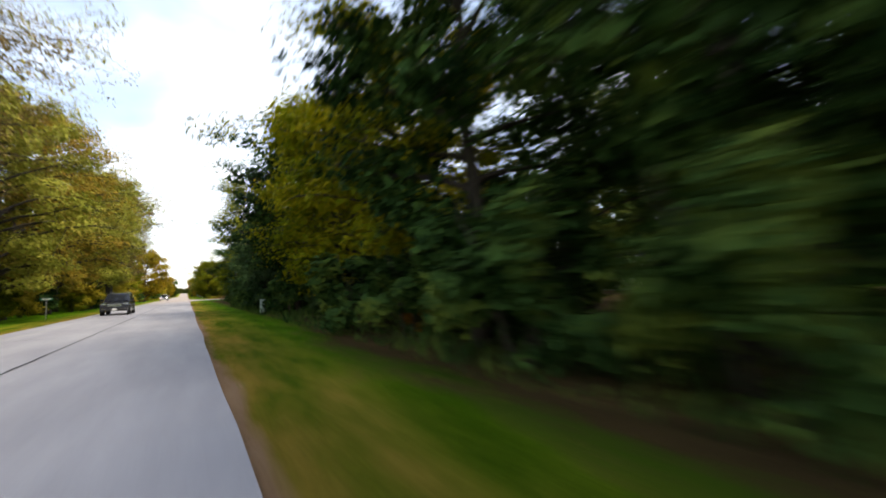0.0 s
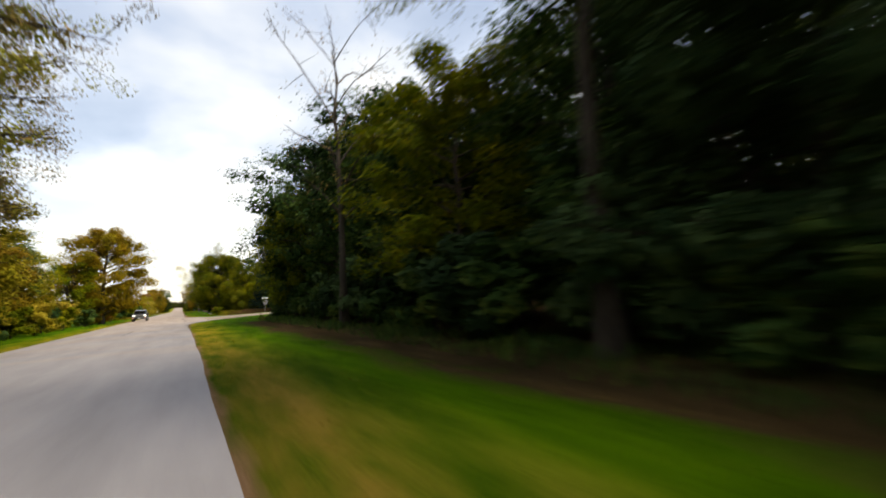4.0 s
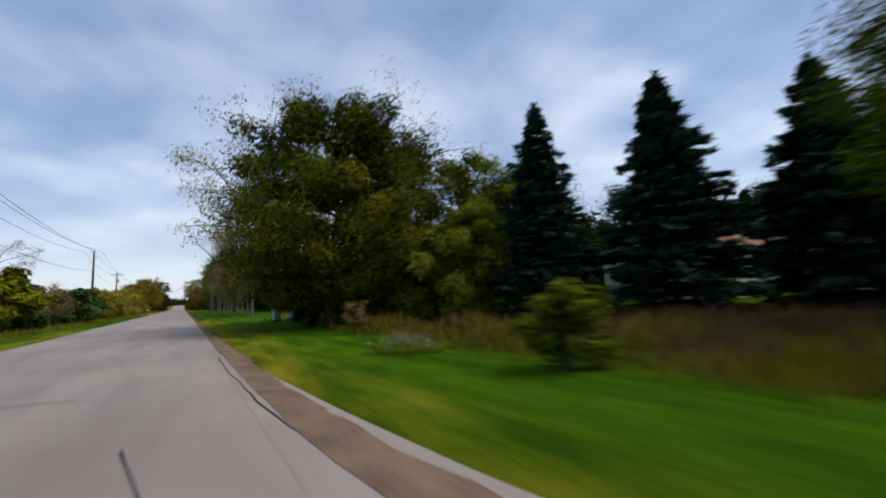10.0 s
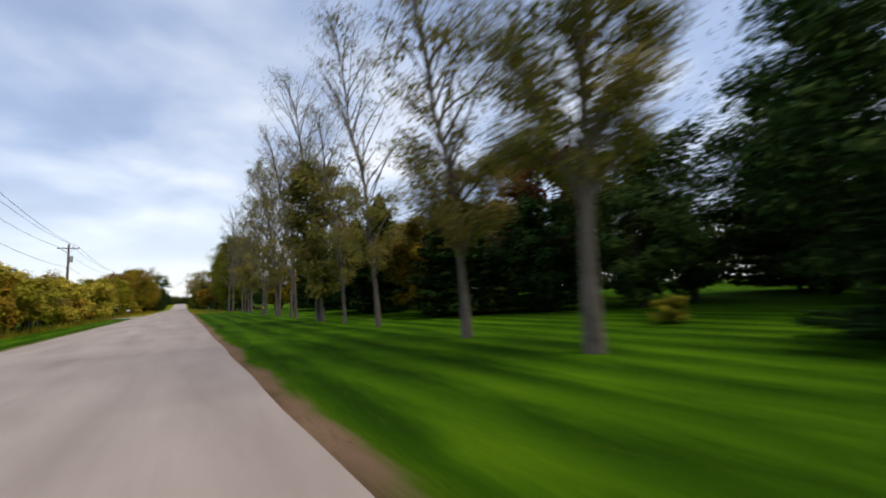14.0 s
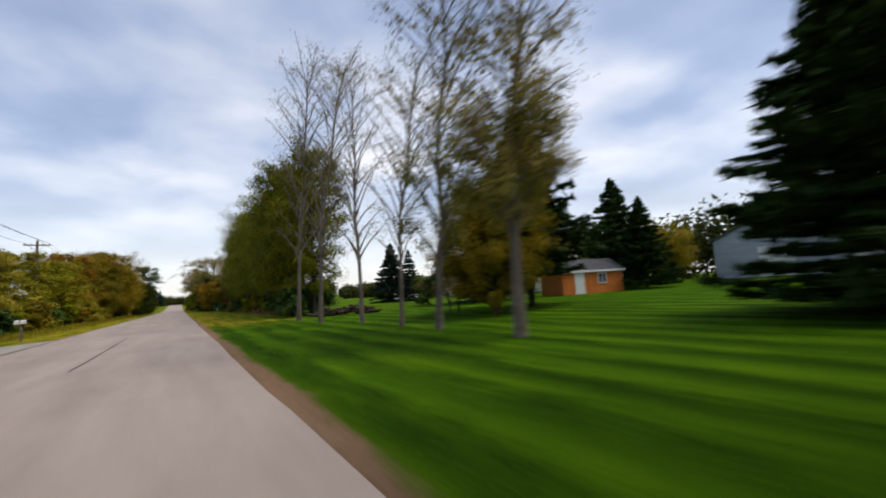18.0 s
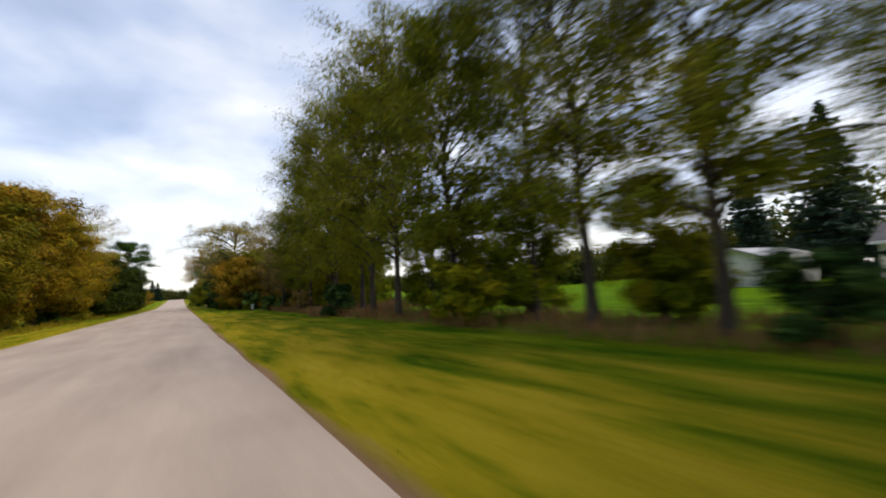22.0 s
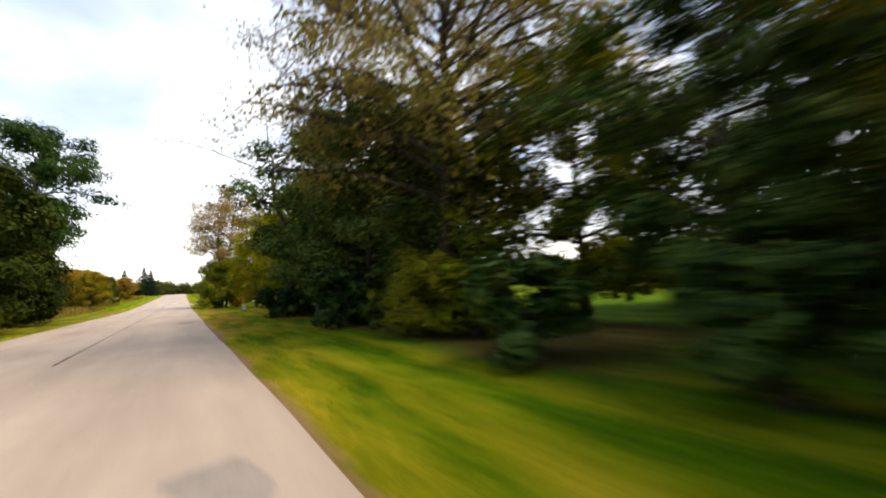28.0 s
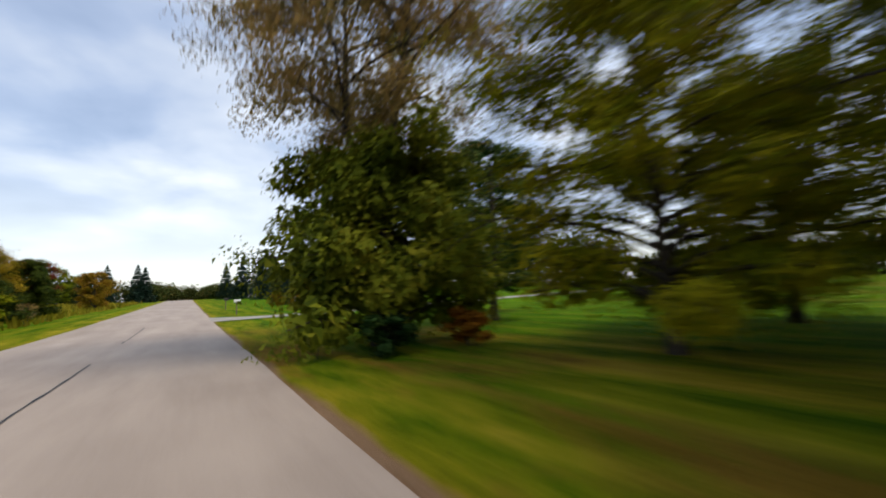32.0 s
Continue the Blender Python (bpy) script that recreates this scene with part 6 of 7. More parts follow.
weeds("rusty_grass", "rosy brown dry grass clump on the verge", 7.0, 10.6, 313.4, 317.6, 2600, 0.55, L_ROSE, 17, lambda x, y: (x - 8.8) ** 2 / 3.2 + (y - 315.5) ** 2 / 4.4 < 1 + 0.3 * math.sin(7 * x))
weeds("rusty_grass", "rosy brown dry grass below the autumn trees", 7.6, 11.0, 336.6, 341.5, 1300, 0.38, L_ROSE, 18, lambda x, y: (x - 9.3) ** 2 / 2.6 + (y - 339) ** 2 / 5.5 < 1 + 0.3 * math.sin(6 * x))
weeds("straw_grass", "pale brown tall grass at the field edge", 9.6, 12.5, 282, 330, 4500, 0.55, L_SEDGE, 5)
weeds("rusty_grass", "reddish brown weeds by the field", 10.5, 16, 314, 324, 2600, 0.7, L_SEDGE, 6)
weeds("meadow_grass", "tall golden and rust meadow grass", -26, -9.6, 405, 438, 8000, 0.8, L_SEDGE, 7)
weeds("goldenrod", "golden yellow weeds in the meadow", -24, -9.3, 404, 440, 7000, 0.75, L_WEED, 12)
weeds("meadow_grass", "straw coloured field grass beyond the bushes", -50, -10, 440, 545, 12000, 0.75, L_WEED, 16, None, 0.05)
weeds("meadow_grass", "tall straw coloured grass by the hedge", -10.6, -8.6, 160, 400, 9000, 0.5, L_WEED, 8)
weeds("dry_weeds", "dry brown weeds at the end of the wood", 6.8, 15.5, 93.5, 105.5, 2600, 0.6, L_SEDGE, 14, lambda x, y: abs(y - 95.2 - (x - 7.1) * 1.3) < 1.3 + 0.5 * math.sin(x * 3))
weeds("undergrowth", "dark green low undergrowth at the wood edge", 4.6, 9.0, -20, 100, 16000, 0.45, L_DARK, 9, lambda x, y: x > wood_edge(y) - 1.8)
weeds("verge_grass", "short mown grass blades along the road", 1.35, 5.5, -14, 470, 26000, 0.08, L_GRASS, 10, lambda x, y: not (1.1 < x and 95 < y < 140), 0.006)
weeds("verge_grass", "short mown grass blades across the road", -9, -6.0, 0, 470, 9000, 0.1, L_GRASS, 11, lambda x, y: not 253 < y < 266, 0.008)


# ---- buildings ----
def window(parent, c, w, h, facing):
    """A framed pane on a wall; facing is the outward normal's axis sign."""
    ax, s = facing
    size = (0.06, w, h) if ax == "x" else (w, 0.06, h)
    out = Vector((s * 0.03, 0, 0)) if ax == "x" else Vector((0, s * 0.03, 0))
    wnd = part("window", boxed(Vector(c) + out, size, 0.01), M_DARKGLASS, parent, "dark glazed window")
    t = 0.07
    for dz in (-h / 2, h / 2):
        s2 = (0.09, w + 2 * t, t) if ax == "x" else (w + 2 * t, 0.09, t)
        part("frame", boxed(Vector(c) + out + Vector((0, 0, dz)), s2), M_WHITE, wnd, "white frame")
    for dw in (-w / 2, 0, w / 2):
        s2 = (0.09, t, h) if ax == "x" else (t, 0.09, h)
        part("frame", boxed(Vector(c) + out * 1.1 + Vector((0, dw, 0) if ax == "x" else (dw, 0, 0)), s2), M_WHITE, wnd, "white frame")


def house(name, label, x, y, sx, sy, eave, ridge, wall, roof, turn=0.0, along="y", windows=(), doors=(), category="house", over=0.35):
    z = land(x, y) - 0.05
    e = thing(name, label, category, x, y, z, turn)
    part("wall", boxed((0, 0, eave / 2), (sx, sy, eave)), wall, e)
    a, b = (sx, sy) if along == "y" else (sy, sx)
    bm = bmesh.new()
    ha, hb = a / 2 + over, b / 2 + over
    drop = (ridge - eave) * over / (a / 2)
    pts = [(-ha, eave - drop), (0, ridge), (ha, eave - drop)]
    low = [(p, q - 0.14) for p, q in pts]
    rings = []
    for k in (-hb, hb):
        rings.append([bm.verts.new((p, k, q) if along == "y" else (k, p, q)) for p, q in pts + low[::-1]])
    for i in range(6):
        bm.faces.new((rings[0][i], rings[0][(i + 1) % 6], rings[1][(i + 1) % 6], rings[1][i]))
    bm.faces.new(rings[0][::-1])
    bm.faces.new(rings[1])
    bmesh.ops.recalc_face_normals(bm, faces=bm.faces[:])
    part("roof", bm, roof, e)
    for k in (-1, 1):
        gm = bmesh.new()
        hh = a / 2
        f = [(-hh, eave), (hh, eave), (0, ridge - 0.14)]
        p1 = [gm.verts.new((p, k * b / 2, q) if along == "y" else (k * b / 2, p, q)) for p, q in f]
        p2 = [gm.verts.new((p, k * (b / 2 - 0.15), q) if along == "y" else (k * (b / 2 - 0.15), p, q)) for p, q in f]
        gm.faces.new(p1)
        gm.faces.new(p2[::-1])
        for i in range(3):
            gm.faces.new((p1[i], p1[(i + 1) % 3], p2[(i + 1) % 3], p2[i]))
        bmesh.ops.recalc_face_normals(gm, faces=gm.faces[:])
        part("gable", gm, wall, e)
        fb = boxed((k * (a / 2 + over), 0, eave - drop - 0.09) if along == "y" else (0, k * (a / 2 + over), eave - drop - 0.09), (0.06, b + 2 * over, 0.18) if along == "y" else (b + 2 * over, 0.06, 0.18))
        part("fascia", fb, M_WHITE, e, "white fascia board")
    for c, w, h, facing in windows:
        window(e, c, w, h, facing)
    for c, w, h, facing, m in doors:
        ax, s = facing
        d = part("door", boxed(Vector(c) + (Vector((s * 0.03, 0, 0)) if ax == "x" else Vector((0, s * 0.03, 0))), (0.08, w, h) if ax == "x" else (w, 0.08, h), 0.01), m, e, "panelled door")
        part("handle", boxed(Vector(c) + (Vector((s * 0.09, w * 0.38, 0)) if ax == "x" else Vector((w * 0.38, s * 0.09, 0))), (0.06, 0.06, 0.12), 0.01), M_STEEL, d)
    return e


def buildings():
    house("garage", "grey-blue garage with tan shingle roof", 39.6, 140.2, 7, 9, 3.0, 5.3, M_GREYSIDE, M_TANROOF, -6, "x",
          windows=[((-4, 3.0, 1.6), 0.9, 1.0, ("x", -1))], doors=[((-1.6, -4.5, 1.15), 2.6, 2.3, ("y", -1), M_BLUEWALL), ((1.9, -4.5, 1.15), 2.6, 2.3, ("y", -1), M_BLUEWALL)], category="garage")
    home = house("house", "cream sided house with tan roof behind the spruces", 32.1, 146.5, 7, 9, 3.4, 5.3, M_CREAM, M_TANROOF, 0, "x",
                 windows=[((-3.5, -1.1, 0.62), 1.0, 0.4, ("x", -1)), ((-3.5, 2.2, 0.62), 1.0, 0.4, ("x", -1)), ((0, -4.5, 2.3), 1.4, 1.2, ("y", -1))])
    # lap siding on the road-side gable, hung out over the low ground floor
    z = 1.15
    while z < 5.0:
        half = 4.5 if z < 3.3 else max(0.2, 4.5 * (5.12 - z) / 1.9)
        part("siding_board", boxed((-3.66, 0, z + 0.075), (0.32, 2 * half, 0.144)), M_CREAM, home)
        part("siding_board", boxed((-3.83, 0, z + 0.03), (0.03, 2 * half, 0.05)), M_CREAM, home)
        z += 0.15
    for y in (-1.1, 2.2):
        window(home, (-3.84, y, 2.9), 0.95, 1.2, ("x", -1))
        for k in (-1, 1):
            part("shutter", boxed((-3.87, y + k * 0.78, 2.9), (0.06, 0.42, 1.3), 0.01), M_GREYSIDE, home, "grey-blue window shutter")
    house("house", "white house far behind the wood", 40, 20, 9, 12, 2.9, 5.0, M_WHITE, M_SHINGLE, 5, "y",
          windows=[((-4.5, -3.5, 1.6), 1.4, 1.2, ("x", -1)), ((-4.5, 0, 1.6), 1.4, 1.2, ("x", -1)), ((-4.5, 3.5, 1.6), 1.4, 1.2, ("x", -1)), ((-2, -6, 1.6), 1.2, 1.2, ("y", -1))])
    house("house", "cream house with grey shingle roof on the lawn", 42.4, 277.4, 9, 11, 4.5, 6.5, M_CREAM, M_SHINGLE, 30, "y",
          windows=[((-4.5, -0.6, 1.25), 1.5, 2.0, ("x", -1)), ((-4.5, 2.2, 3.5), 0.8, 0.9, ("x", -1)), ((-4.5, -3.2, 3.5), 0.8, 0.9, ("x", -1)), ((-2.2, -5.5, 1.7), 1.2, 1.2, ("y", -1)), ((2.2, -5.5, 1.7), 1.2, 1.2, ("y", -1)), ((0, 5.5, 1.7), 1.2, 1.2, ("y", 1))],
          doors=[((-4.5, -3.6, 1.05), 0.95, 2.1, ("x", -1), M_WHITE)])
    house("outbuilding", "long low cream outbuilding with dark roof", 39.5, 290, 6, 10, 2.4, 3.6, M_CREAM, M_SHINGLE, 0, "y", windows=[((-3, -2, 1.4), 1.0, 0.8, ("x", -1)), ((-3, 2, 1.4), 1.0, 0.8, ("x", -1))], category="outbuilding")
    house("house", "white house with steep dark roof beyond the garden", 47.5, 191, 7.5, 9, 2.9, 6.6, M_WHITE, M_SHINGLE, -32, "x",
          windows=[((-1.6, -4.5, 1.6), 1.1, 1.4, ("y", -1)), ((1.6, -4.5, 1.6), 1.1, 1.4, ("y", -1)), ((-3.75, 0, 1.6), 1.1, 1.3, ("x", -1))])
    house("white_shed", "small white shed at the field edge", 33.0, 299.9, 6.0, 3.4, 1.9, 2.5, M_WHITE, M_SIGNGREY, -8, "x", doors=[((-0.6, -1.7, 0.9), 1.1, 1.75, ("y", -1), M_WHITE)], category="shed", over=0.2)
    shed = house("garden_shed", "orange-brown wooden shed with white door", 31.6, 260.4, 6.2, 3.8, 2.2, 3.2, M_SHED, M_SHINGLE, -17, "x",
                 windows=[((0.9, -1.9, 1.35), 0.75, 0.85, ("y", -1))], doors=[((-1.4, -1.9, 0.98), 0.95, 1.9, ("y", -1), M_WHITE)], category="shed", over=0.2)
    for i in range(21):
        bx = -3.1 + 0.147 + i * 0.295
        if not (-1.98 < bx < -0.82 or 0.42 < bx < 1.4):
            part("board", boxed((bx, -1.912, 1.1), (0.265, 0.024, 2.18)), M_SHED, shed)
    house("barn", "large grey metal barn beyond the lawn", 60, 252.5, 14, 12, 4.5, 7.2, M_GREYSIDE, M_SHINGLE, 0, "x", doors=[((-7, 0, 1.6), 3.2, 3.2, ("x", -1), M_WHITE)], category="barn")


buildings()


def aster_clump(x, y, size, seed):
    """Low wild asters: thin stems with small white heads."""
    rng = np.random.RandomState(seed)
    e = thing("aster_clump", "low clump of small white wild asters", "flowers", x, y, land(x, y))
    foot = rng.normal(0, 0.4 * size, (90, 3)) * [1, 0.7, 0]
    tip = foot + rng.normal(0, 0.09, (90, 3)) * [1, 1, 0] + np.c_[np.zeros((90, 2)), rng.uniform(0.18, 0.42, 90)]
    v, f = tubes([(np.array([p, (p + q) / 2, q]), np.array([0.006, 0.005, 0.004])) for p, q in zip(foot, tip)], 3)
    part("stems", smooth_mesh("stems", v, f, L_GRASS), None, e)
    part("foliage", leaf_mesh("foliage", foot[rng.randint(0, 90, 700)] + rng.normal(0, 0.08, (700, 3)) * [1, 1, 0.4] + [0, 0, 0.14], 0.07, rng, L_WILLOW), None, e)
    part("flower_heads", leaf_mesh("flower_heads", np.repeat(tip, 3, axis=0) + rng.normal(0, 0.04, (270, 3)), 0.02, rng, M_WHITE, 0.9, 0.95), None, e, "small white flower heads")


for x, y, size, seed in ((4.9, 140.0, 1.0, 71), (5.4, 139.3, 0.9, 72), (5.3, 140.6, 0.7, 73)):
    aster_clump(x, y, size, seed)


# ---- vehicles ----
def wheel(parent, x, y, r=0.37, w=0.24):
    t = part("wheel", rod(bmesh.new(), (x - w / 2, y, r), (x + w / 2, y, r), r, r, 24), M_RUBBER, parent, smooth=False)
    s = 1 if x > 0 else -1
    part("rim", rod(bmesh.new(), (x + s * (w / 2 - 0.06), y, r), (x + s * (w / 2 + 0.012), y, r), r * 0.66, r * 0.6, 16), M_STEEL, t)


def suv(name, label, x, y, turn, paint, lit, length=4.7, height=1.75, z=0.0, group="cars"):
    """A sport utility car; its nose points to -y before turning."""
    e = thing(name, label, "car", x, y, z, turn, group)
    k, h = length / 4.7, height / 1.75
    low = [(-2.30, 0.34), (-2.36, 0.62), (-2.31, 0.88), (-2.18, 0.97), (-1.15, 1.07), (2.25, 1.07), (2.33, 0.85), (2.34, 0.5), (2.25, 0.36)]
    bm = prism([(a * k, b * h) for a, b in low], 0.93, 0.87, 0.7 * h, 1.07 * h)
    bmesh.ops.bevel(bm, geom=bm.edges[:], offset=0.04, segments=2, affect="EDGES")
    part("body", bm, paint, e, smooth=False)
    cab = [(-1.12, 1.05), (-0.48, 1.62), (-0.25, 1.69), (1.75, 1.72), (2.0, 1.66), (2.24, 1.05)]
    bm = prism([(a * k, b * h) for a, b in cab], 0.87, 0.66, 1.05 * h, 1.7 * h)
    bmesh.ops.bevel(bm, geom=bm.edges[:], offset=0.03, segments=2, affect="EDGES")
    part("cabin", bm, paint, e)
    glass = bmesh.new()
    v = [glass.verts.new(p) for p in ((-0.76, -1.09 * k - 0.02, 1.12 * h), (0.76, -1.09 * k - 0.02, 1.12 * h), (0.60, -0.53 * k - 0.02, 1.60 * h), (-0.60, -0.53 * k - 0.02, 1.60 * h))]
    glass.faces.new(v)
    bmesh.ops.solidify(glass, geom=glass.faces[:], thickness=0.03)
    part("windscreen", glass, M_DARKGLASS, e)
    for s in (-1, 1):
        for y0, y1, y2, y3 in ((-0.92, 0.02, 0.02, -0.40), (0.10, 0.98, 0.98, 0.10), (1.06, 2.0, 1.82, 1.06)):
            g = bmesh.new()
            q = [g.verts.new((s * (0.865 if i < 2 else 0.695), yy * k, zz * h)) for i, (yy, zz) in enumerate(((y0, 1.13), (y1, 1.13), (y2, 1.58), (y3, 1.58)))]
            g.faces.new(q)
            bmesh.ops.solidify(g, geom=g.faces[:], thickness=0.03 * -s)
            part("side_window", g, M_DARKGLASS, e)
        part("headlight", boxed((s * 0.68, -2.24 * k, 0.84 * h), (0.36, 0.16, 0.17), 0.04), M_HEAD if lit else M_CHROME, e, "lit headlight" if lit else "clear headlight")
        part("fog_lamp", boxed((s * 0.70, -2.33 * k, 0.50 * h), (0.2, 0.08, 0.09), 0.02), M_FOG if lit else M_CHROME, e)
        m = part("mirror", boxed((s * 0.99, -0.85 * k, 1.15 * h), (0.2, 0.12, 0.16), 0.04), M_TRIM, e)
        part("roof_rail", rod(bmesh.new(), (s * 0.56, -0.1 * k, 1.75 * h), (s * 0.56, 1.7 * k, 1.77 * h), 0.02, 0.02, 6), M_TRIM, e)
        part("tail_light", boxed((s * 0.76, 2.28 * k, 0.95 * h), (0.18, 0.12, 0.3), 0.03), plain_red, e)
        part("sill", boxed((s * 0.90, 0.0, 0.37 * h), (0.09, 2.5 * k, 0.12), 0.02), M_TRIM, e)
        for yy in (-1.42, 1.42):
            part("wheel_arch", rod(bmesh.new(), (s * 0.82, yy * k, 0.42), (s * 0.945, yy * k, 0.42), 0.45, 0.45, 24), M_TRIM, e)
            wheel(e, s * 0.85, yy * k)
    part("grille", boxed((0, -2.335 * k, 0.78 * h), (0.92, 0.06, 0.22), 0.02), M_TRIM, e, "dark slotted grille")
    for i in range(3):
        part("grille_bar", boxed((0, -2.37 * k, (0.71 + 0.07 * i) * h), (0.86, 0.02, 0.022)), M_CHROME, e)
    part("bumper", boxed((0, -2.33 * k, 0.44 * h), (1.72, 0.16, 0.22), 0.05), M_TRIM, e)
    part("number_plate", boxed((0, -2.425 * k, 0.46 * h), (0.32, 0.02, 0.15), 0.004), M_BAR, e, "blank pale plate")
    return e


plain_red = plain("red_lens", (0.3, 0.01, 0.012), 0.25)
suv("sport_utility_car", "black sport utility car in the far lane", -4.1, 35.6, 0, M_CARBLACK, False, 4.8, 1.8)
suv("sport_utility_car", "silver sport utility car with headlights lit", -4.75, 133.4, 0, M_CARSILVER, True, 4.5, 1.72)
suv("parked_van", "white van parked on the house drive", 39.6, 131.7, -57, M_CARWHITE, False, 4.9, 1.95, land(39.6, 131.5), "parked cars")
suv("parked_car", "dark blue car parked on the house drive", 37.4, 133.6, -57, M_CARBLUE, False, 4.4, 1.6, land(37, 133), "parked cars")
suv("parked_van", "white van parked on the lawn behind the poplars", 30.5, 236.5, 70, M_CARWHITE, False, 5.0, 2.0, land(30, 236), "parked cars")
suv("parked_car", "silver car parked behind the poplars", 33.0, 229.0, 80, M_CARSILVER, False, 4.5, 1.5, land(33, 229), "parked cars")


# ---- roadside furniture ----
def utility_pole(x, y, h, arm_turn=0.0, armed=True):
    e = thing("utility_pole", "weathered wooden utility pole with crossarm" if armed else "weathered wooden utility pole with side brackets", "utility pole", x, y, land(x, y), arm_turn, "utility poles")
    part("pole", rod(bmesh.new(), (0, 0, -0.3), (0, 0, h), 0.16, 0.11, 14), M_TIMBER, e)
    if not armed:
        for k, dz in enumerate((0.25, 1.0, 1.75)):
            side = -1 if k % 2 else 1
            b = part("bracket", rod(bmesh.new(), (0, 0, h - dz - 0.1), (side * -0.34, 0, h - dz), 0.025, 0.02, 6), M_STEEL, e)
            part("insulator", rod(bmesh.new(), (side * -0.36, 0, h - dz - 0.04), (side * -0.36, 0, h - dz + 0.16), 0.05, 0.035, 8), M_CERAMIC, b, "grey insulator")
        part("cable_riser", rod(bmesh.new(), (-0.17, 0.05, 0), (-0.14, 0.04, h - 2.8), 0.03, 0.03, 6), M_TRIM, e)
        return
    arm = part("crossarm", boxed((0, -0.16, h - 0.5), (2.2, 0.1, 0.12), 0.01), M_TIMBER, e)
    for dx in (-1.0, -0.45, 0.45, 1.0):
        bm = rod(bmesh.new(), (dx, -0.16, h - 0.44), (dx, -0.16, h - 0.28), 0.05, 0.035, 8)
        part("insulator", bm, M_CERAMIC, arm, "grey insulator")
    part("top_insulator", rod(bmesh.new(), (0, 0, h), (0, 0, h + 0.2), 0.05, 0.03, 8), M_CERAMIC, e)
    for s in (-1, 1):
        part("brace", rod(bmesh.new(), (s * 0.75, -0.16, h - 0.52), (0, -0.12, h - 1.15), 0.018, 0.018, 6), M_STEEL, e)
    part("transformer", rod(bmesh.new(), (0.28, 0, h - 2.3), (0.28, 0, h - 1.5), 0.2, 0.2, 14), M_SIGNGREY, e, "grey transformer can")
    part("cable_riser", rod(bmesh.new(), (-0.17, 0.05, 0), (-0.14, 0.04, h - 2.8), 0.03, 0.03, 6), M_TRIM, e)


POLES = ((-10.8, 207.5, 10.2), (-12.7, 250.8, 10.0), (-13.2, 296, 9.6), (-13.4, 342, 9.6), (-10.6, 163, 9.4))
for px, py, ph in POLES:
    utility_pole(px, py, ph, 0.0, py not in (163, 207.5))


def wire(a, b, sag):
    c = bpy.data.curves.new("overhead_wire", "CURVE")
    c.dimensions, c.bevel_depth, c.bevel_resolution = "3D", 0.016, 1
    s = c.splines.new("POLY")
    s.points.add(16)
    for i in range(17):
        t = i / 16
        p = Vector(a).lerp(Vector(b), t)
        s.points[i].co = (p.x, p.y, p.z - sag * 4 * t * (1 - t), 1)
    c.materials.append(M_WIRE)
    tagged(new("overhead_wire", c), "thin black overhead wire between the poles", "wire", "overhead wires")


line = sorted(POLES, key=lambda p: p[1])
for (x0, y0, h0), (x1, y1, h1) in zip(line, line[1:]):
    for dx, dz in ((-1.0, -0.28), (0, 0.2), (1.0, -0.28), (0.1, -2.9)):
        wire((x0 + dx, y0 - 0.16, land(x0, y0) + h0 + dz), (x1 + dx, y1 - 0.16, land(x1, y1) + h1 + dz), 0.7)


def pedestal(x, y, w, h, turn, label, marker=False):
    z = land(x, y)
    e = thing("utility_pedestal", label, "utility pedestal", x, y, z, turn, "utility pedestals")
    part("base", boxed((0, 0, 0.05), (w * 1.08, w * 0.9, 0.14), 0.01), M_TRIM, e)
    part("cabinet", boxed((0, 0, 0.1 + (h - 0.16) / 2), (w, w * 0.8, h - 0.16), 0.025), M_PED, e)
    part("cap", boxed((0, 0, h - 0.03), (w * 1.1, w * 0.9, 0.07), 0.02), M_PED, e)
    part("door_seam", boxed((0, -w * 0.402, h * 0.5), (w * 0.84, 0.012, h * 0.7), 0.004), M_PED, e)
    part("latch", boxed((w * 0.3, -w * 0.412, h * 0.55), (0.04, 0.02, 0.07), 0.004), M_STEEL, e)
    if marker:
        part("marker_post", rod(bmesh.new(), (-w * 0.2, w * 0.5, 0), (-w * 0.2, w * 0.5, h + 0.85), 0.035, 0.035, 8), M_ORANGE, e, "thin orange marker post")


pedestal(6.25, 163.85, 0.5, 1.08, 25, "pale green enamel utility box in the grass")
pedestal(7.8, 166.2, 0.5, 1.0, 20, "pale green enamel utility box beside another")
pedestal(7.2, 342.7, 0.28, 0.74, 15, "pale green utility box at the verge")
pedestal(4.96, 402.0, 0.27, 0.6, 10, "small pale utility box with orange marker", True)


pedestal(5.1, 22.7, 0.3, 0.95, 10, "grey-green utility box at the wood edge")
pedestal(5.0, 21.6, 0.34, 0.85, 10, "grey-green utility box at the wood edge")


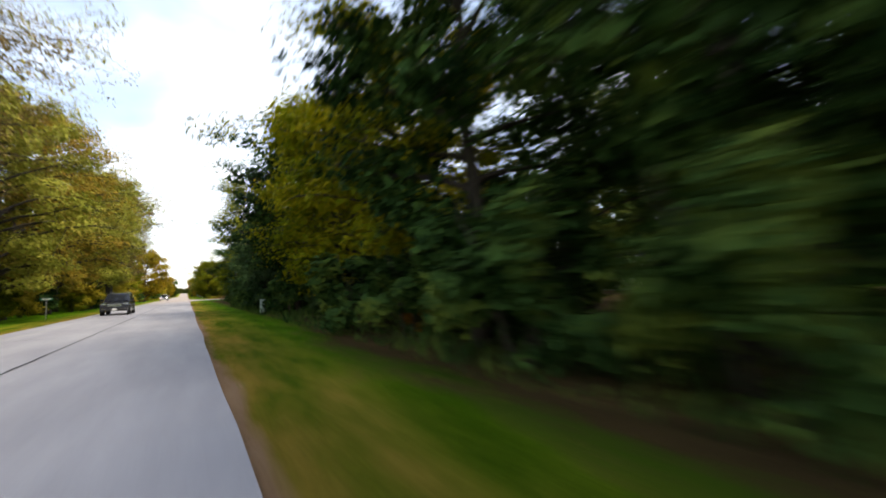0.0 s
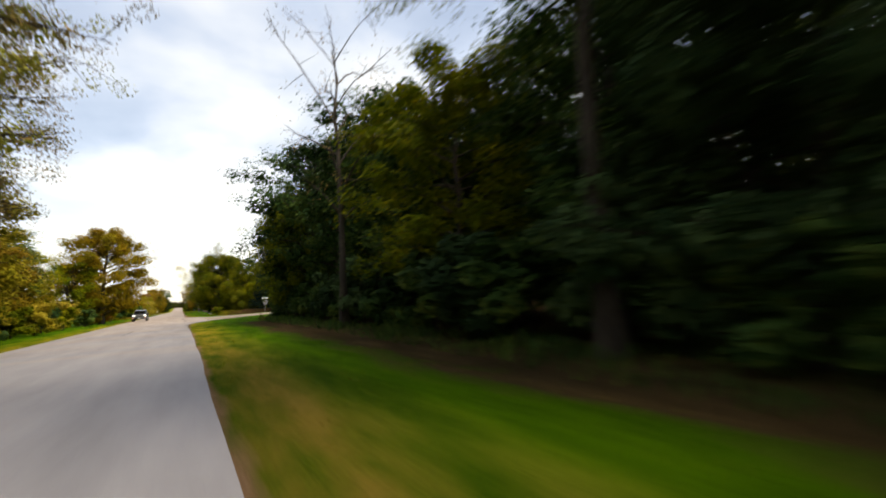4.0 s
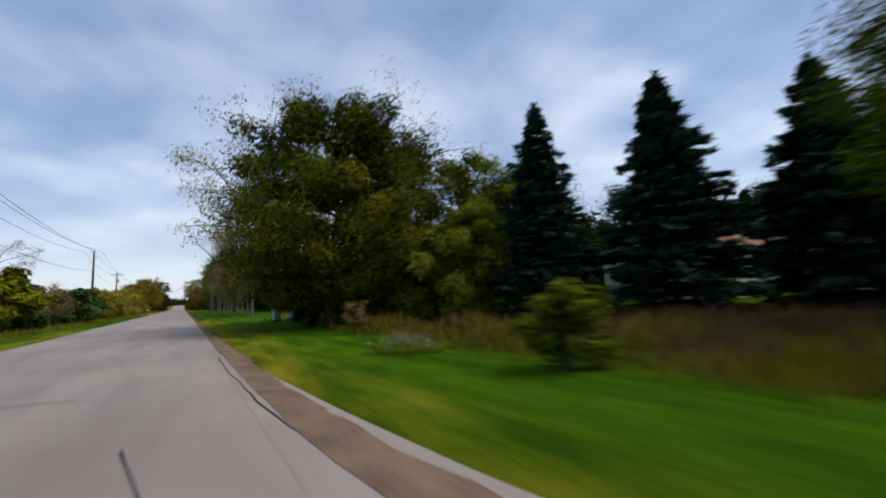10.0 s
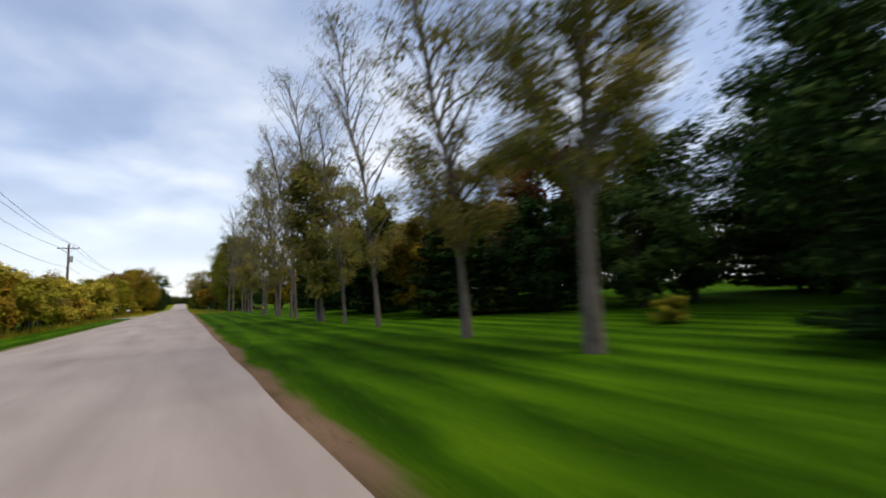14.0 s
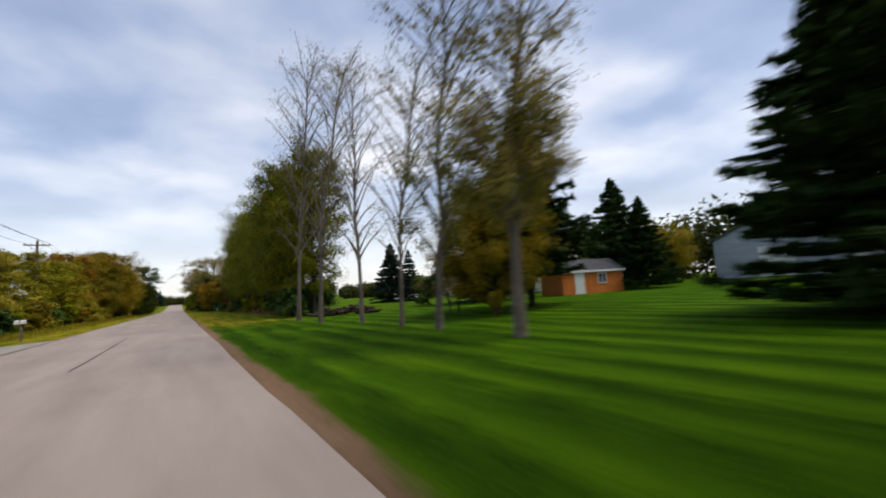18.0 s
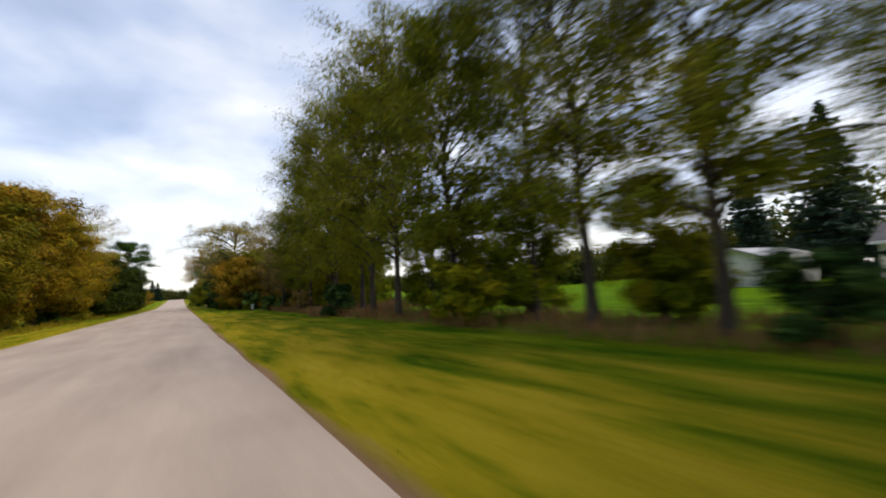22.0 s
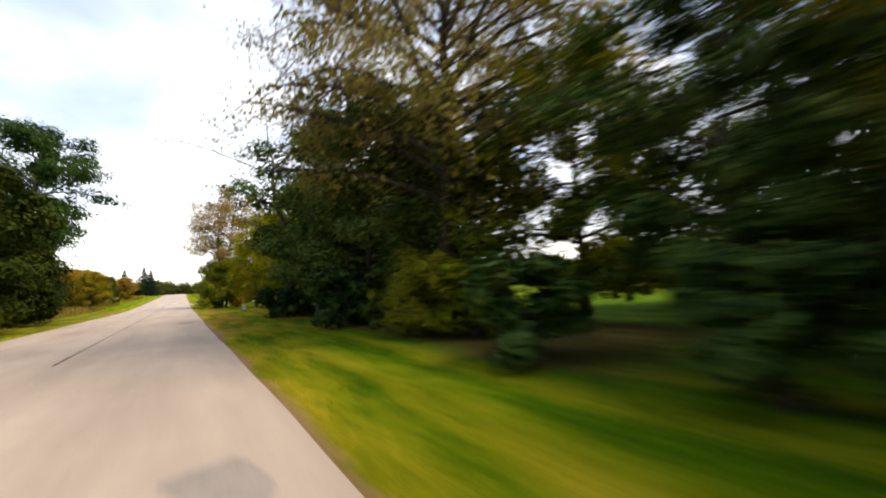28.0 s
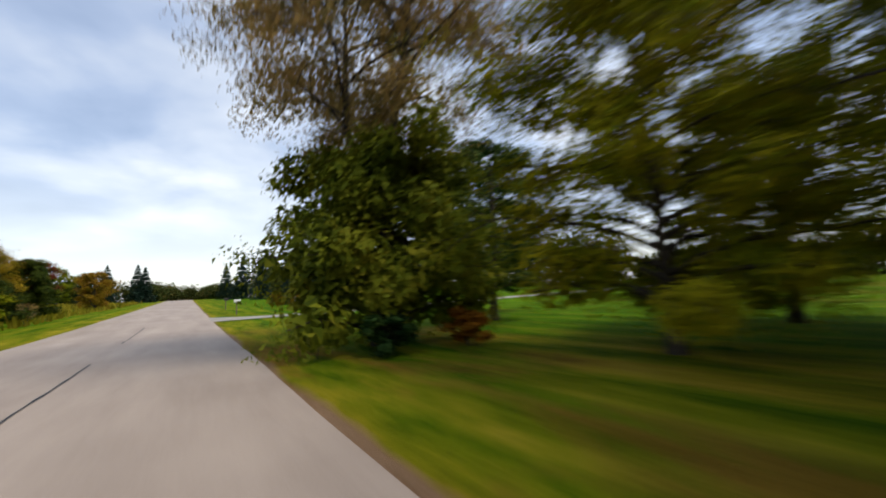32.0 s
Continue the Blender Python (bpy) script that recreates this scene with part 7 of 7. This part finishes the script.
def street_sign(x, y, h, turn, blades, octagon, label):
    e = thing("street_sign", label, "street sign", x, y, land(x, y), turn)
    part("post", rod(bmesh.new(), (0, 0, -0.2), (0, 0, h), 0.035, 0.035, 10), M_STEEL, e)
    for i, (w, t, m) in enumerate(blades):
        bm = boxed((0, 0, 0), (w, 0.03, 0.2), 0.008)
        bmesh.ops.transform(bm, matrix=pose(0, 0, h - 0.02 + 0.21 * i, 0, 0, t), verts=bm.verts[:])
        b = part("name_blade", bm, m, e, "street name blade")
        for s in (-1, 1):
            bm = boxed((0, s * 0.018, 0), (w * 0.7, 0.006, 0.08))
            bmesh.ops.transform(bm, matrix=pose(0, 0, h - 0.02 + 0.21 * i, 0, 0, t), verts=bm.verts[:])
            part("lettering_bar", bm, M_BAR if m is M_SIGNGREEN else M_SIGNGREY, b)
    if octagon:
        bm = rod(bmesh.new(), (-0.03, 0, 0), (0.0, 0, 0), 0.40, 0.40, 8)
        bmesh.ops.transform(bm, matrix=pose(0.08, 0, h - 0.62, 0, 0, octagon) @ pose(0, 0, 0, 22.5), verts=bm.verts[:])
        part("octagon_plate", bm, M_SIGNGREY, e, "octagonal sign plate seen from behind")


street_sign(11.65, 122.4, 2.3, 10, ((0.95, 12, M_BAR), (0.85, 100, M_SIGNGREEN)), 40, "street name sign over an octagonal plate")
street_sign(6.1, 440.2, 1.95, 0, ((0.75, 20, M_SIGNGREEN),), 0, "small green street name sign on a post")
street_sign(-8.1, 33.4, 1.5, 0, ((0.7, 10, M_SIGNGREEN),), 0, "small green street name sign on a post")


def mailbox(x, y, turn, paint, label):
    e = thing("mailbox", label, "mailbox", x, y, land(x, y), turn, "mailboxes")
    part("post", boxed((0, 0, 0.5), (0.09, 0.09, 1.05), 0.006), M_TIMBER, e)
    part("shelf", boxed((0, -0.05, 1.03), (0.2, 0.5, 0.03)), M_TIMBER, e)
    pts = [(0.1 * math.cos(a), 0.13 + 0.1 * math.sin(a)) for a in np.linspace(0, math.pi, 9)]
    prof = [(-0.1, 0.0), *[p for p in pts[::-1]], (0.1, 0.0)]
    bm = bmesh.new()
    rings = [[bm.verts.new((p, k, 1.05 + q)) for p, q in prof] for k in (-0.3, 0.2)]
    for i in range(len(prof)):
        j = (i + 1) % len(prof)
        bm.faces.new((rings[0][i], rings[0][j], rings[1][j], rings[1][i]))
    bm.faces.new(rings[0][::-1])
    bm.faces.new(rings[1])
    bmesh.ops.recalc_face_normals(bm, faces=bm.faces[:])
    part("box", bm, paint, e)
    part("flag", boxed((0.115, -0.05, 1.22), (0.012, 0.05, 0.14)), plain_red, e, "small red flag")


mailbox(3.4, 462.5, 90, M_TRIM, "black mailbox on a wooden post")
mailbox(-7.9, 268.5, -90, M_WHITE, "white mailbox on a wooden post")
mailbox(3.3, 449.5, 90, M_WHITE, "white mailbox on a wooden post")


def wood_heap(x0, y0, x1, y1, n, label):
    """A long low heap of dark cut logs and split pieces, thrown together."""
    r = random.Random(3)
    e = thing("wood_heap", label, "wood heap", (x0 + x1) / 2, (y0 + y1) / 2, land((x0 + x1) / 2, (y0 + y1) / 2))
    for i in range(n):
        t = r.uniform(-0.5, 0.5)
        across = r.uniform(-0.55, 0.55)
        hump = (1 - (across / 0.7) ** 2) * (0.45 + 0.4 * math.sin(9 * t + 1.0) ** 2) * (1 - abs(2 * t) ** 3)
        radius = r.uniform(0.07, 0.15)
        z = max(radius * 0.9, r.uniform(0.1, 0.85) * hump + radius * 0.5)
        half = r.uniform(0.18, 0.6)
        turn, tip = r.uniform(0, math.pi), r.uniform(-0.25, 0.25)
        c = Vector((t * (x1 - x0) - across * 0.5, t * (y1 - y0) + across, z))
        d = Vector((math.cos(turn), math.sin(turn), tip)) * half
        lo, hi = c - d, c + d
        lo.z, hi.z = max(lo.z, radius * 0.6), max(hi.z, radius * 0.6)
        log = part("log", rod(bmesh.new(), lo, hi, radius, radius * 0.9, 9), M_LOG, e)
        if i % 3 == 0:
            part("cut_end", rod(bmesh.new(), hi, hi + d.normalized() * 0.012, radius * 0.82, radius * 0.8, 9), M_CUT, log, "pale grey sawn end")


wood_heap(8.9, 266.8, 12.6, 264.4, 90, "long low heap of dark cut logs on the lawn")


def brush_heap(x, y, size, seed):
    rng = np.random.RandomState(seed)
    e = thing("brush_heap", "dark heap of cut brush on the lawn", "brush heap", x, y, land(x, y))
    lines = []
    for i in range(90):
        a, el = rng.uniform(0, 2 * np.pi), rng.uniform(-0.1, 0.7)
        c = rng.normal(0, 0.35 * size, 3) * [1, 1, 0] + [0, 0, abs(rng.normal(0.3, 0.2)) * size * 0.5]
        d = np.array([math.cos(a) * math.cos(el), math.sin(a) * math.cos(el), math.sin(el)]) * rng.uniform(0.3, 0.7) * size * 0.6
        lines.append((np.array([c - d * 0.5, c, c + d * 0.5]), np.array([0.03, 0.022, 0.008])))
    v, f = tubes(lines, 4)
    v = [(a, b, max(c, 0.01)) for a, b, c in v]
    tagged(part("brushwood", smooth_mesh("brushwood", v, f, M_BARK), None, e), "tangled cut brushwood", kind="stuff")
    pts = rng.normal(0, 0.4 * size, (900, 3)) * [1, 1, 0.4]
    pts[:, 2] = np.abs(pts[:, 2]) + 0.05
    part("dead_foliage", leaf_mesh("dead_foliage", pts, 0.1, rng, L_SEDGE), None, e)


brush_heap(11.2, 337.5, 1.6, 5)
brush_heap(16.5, 322.5, 2.2, 6)
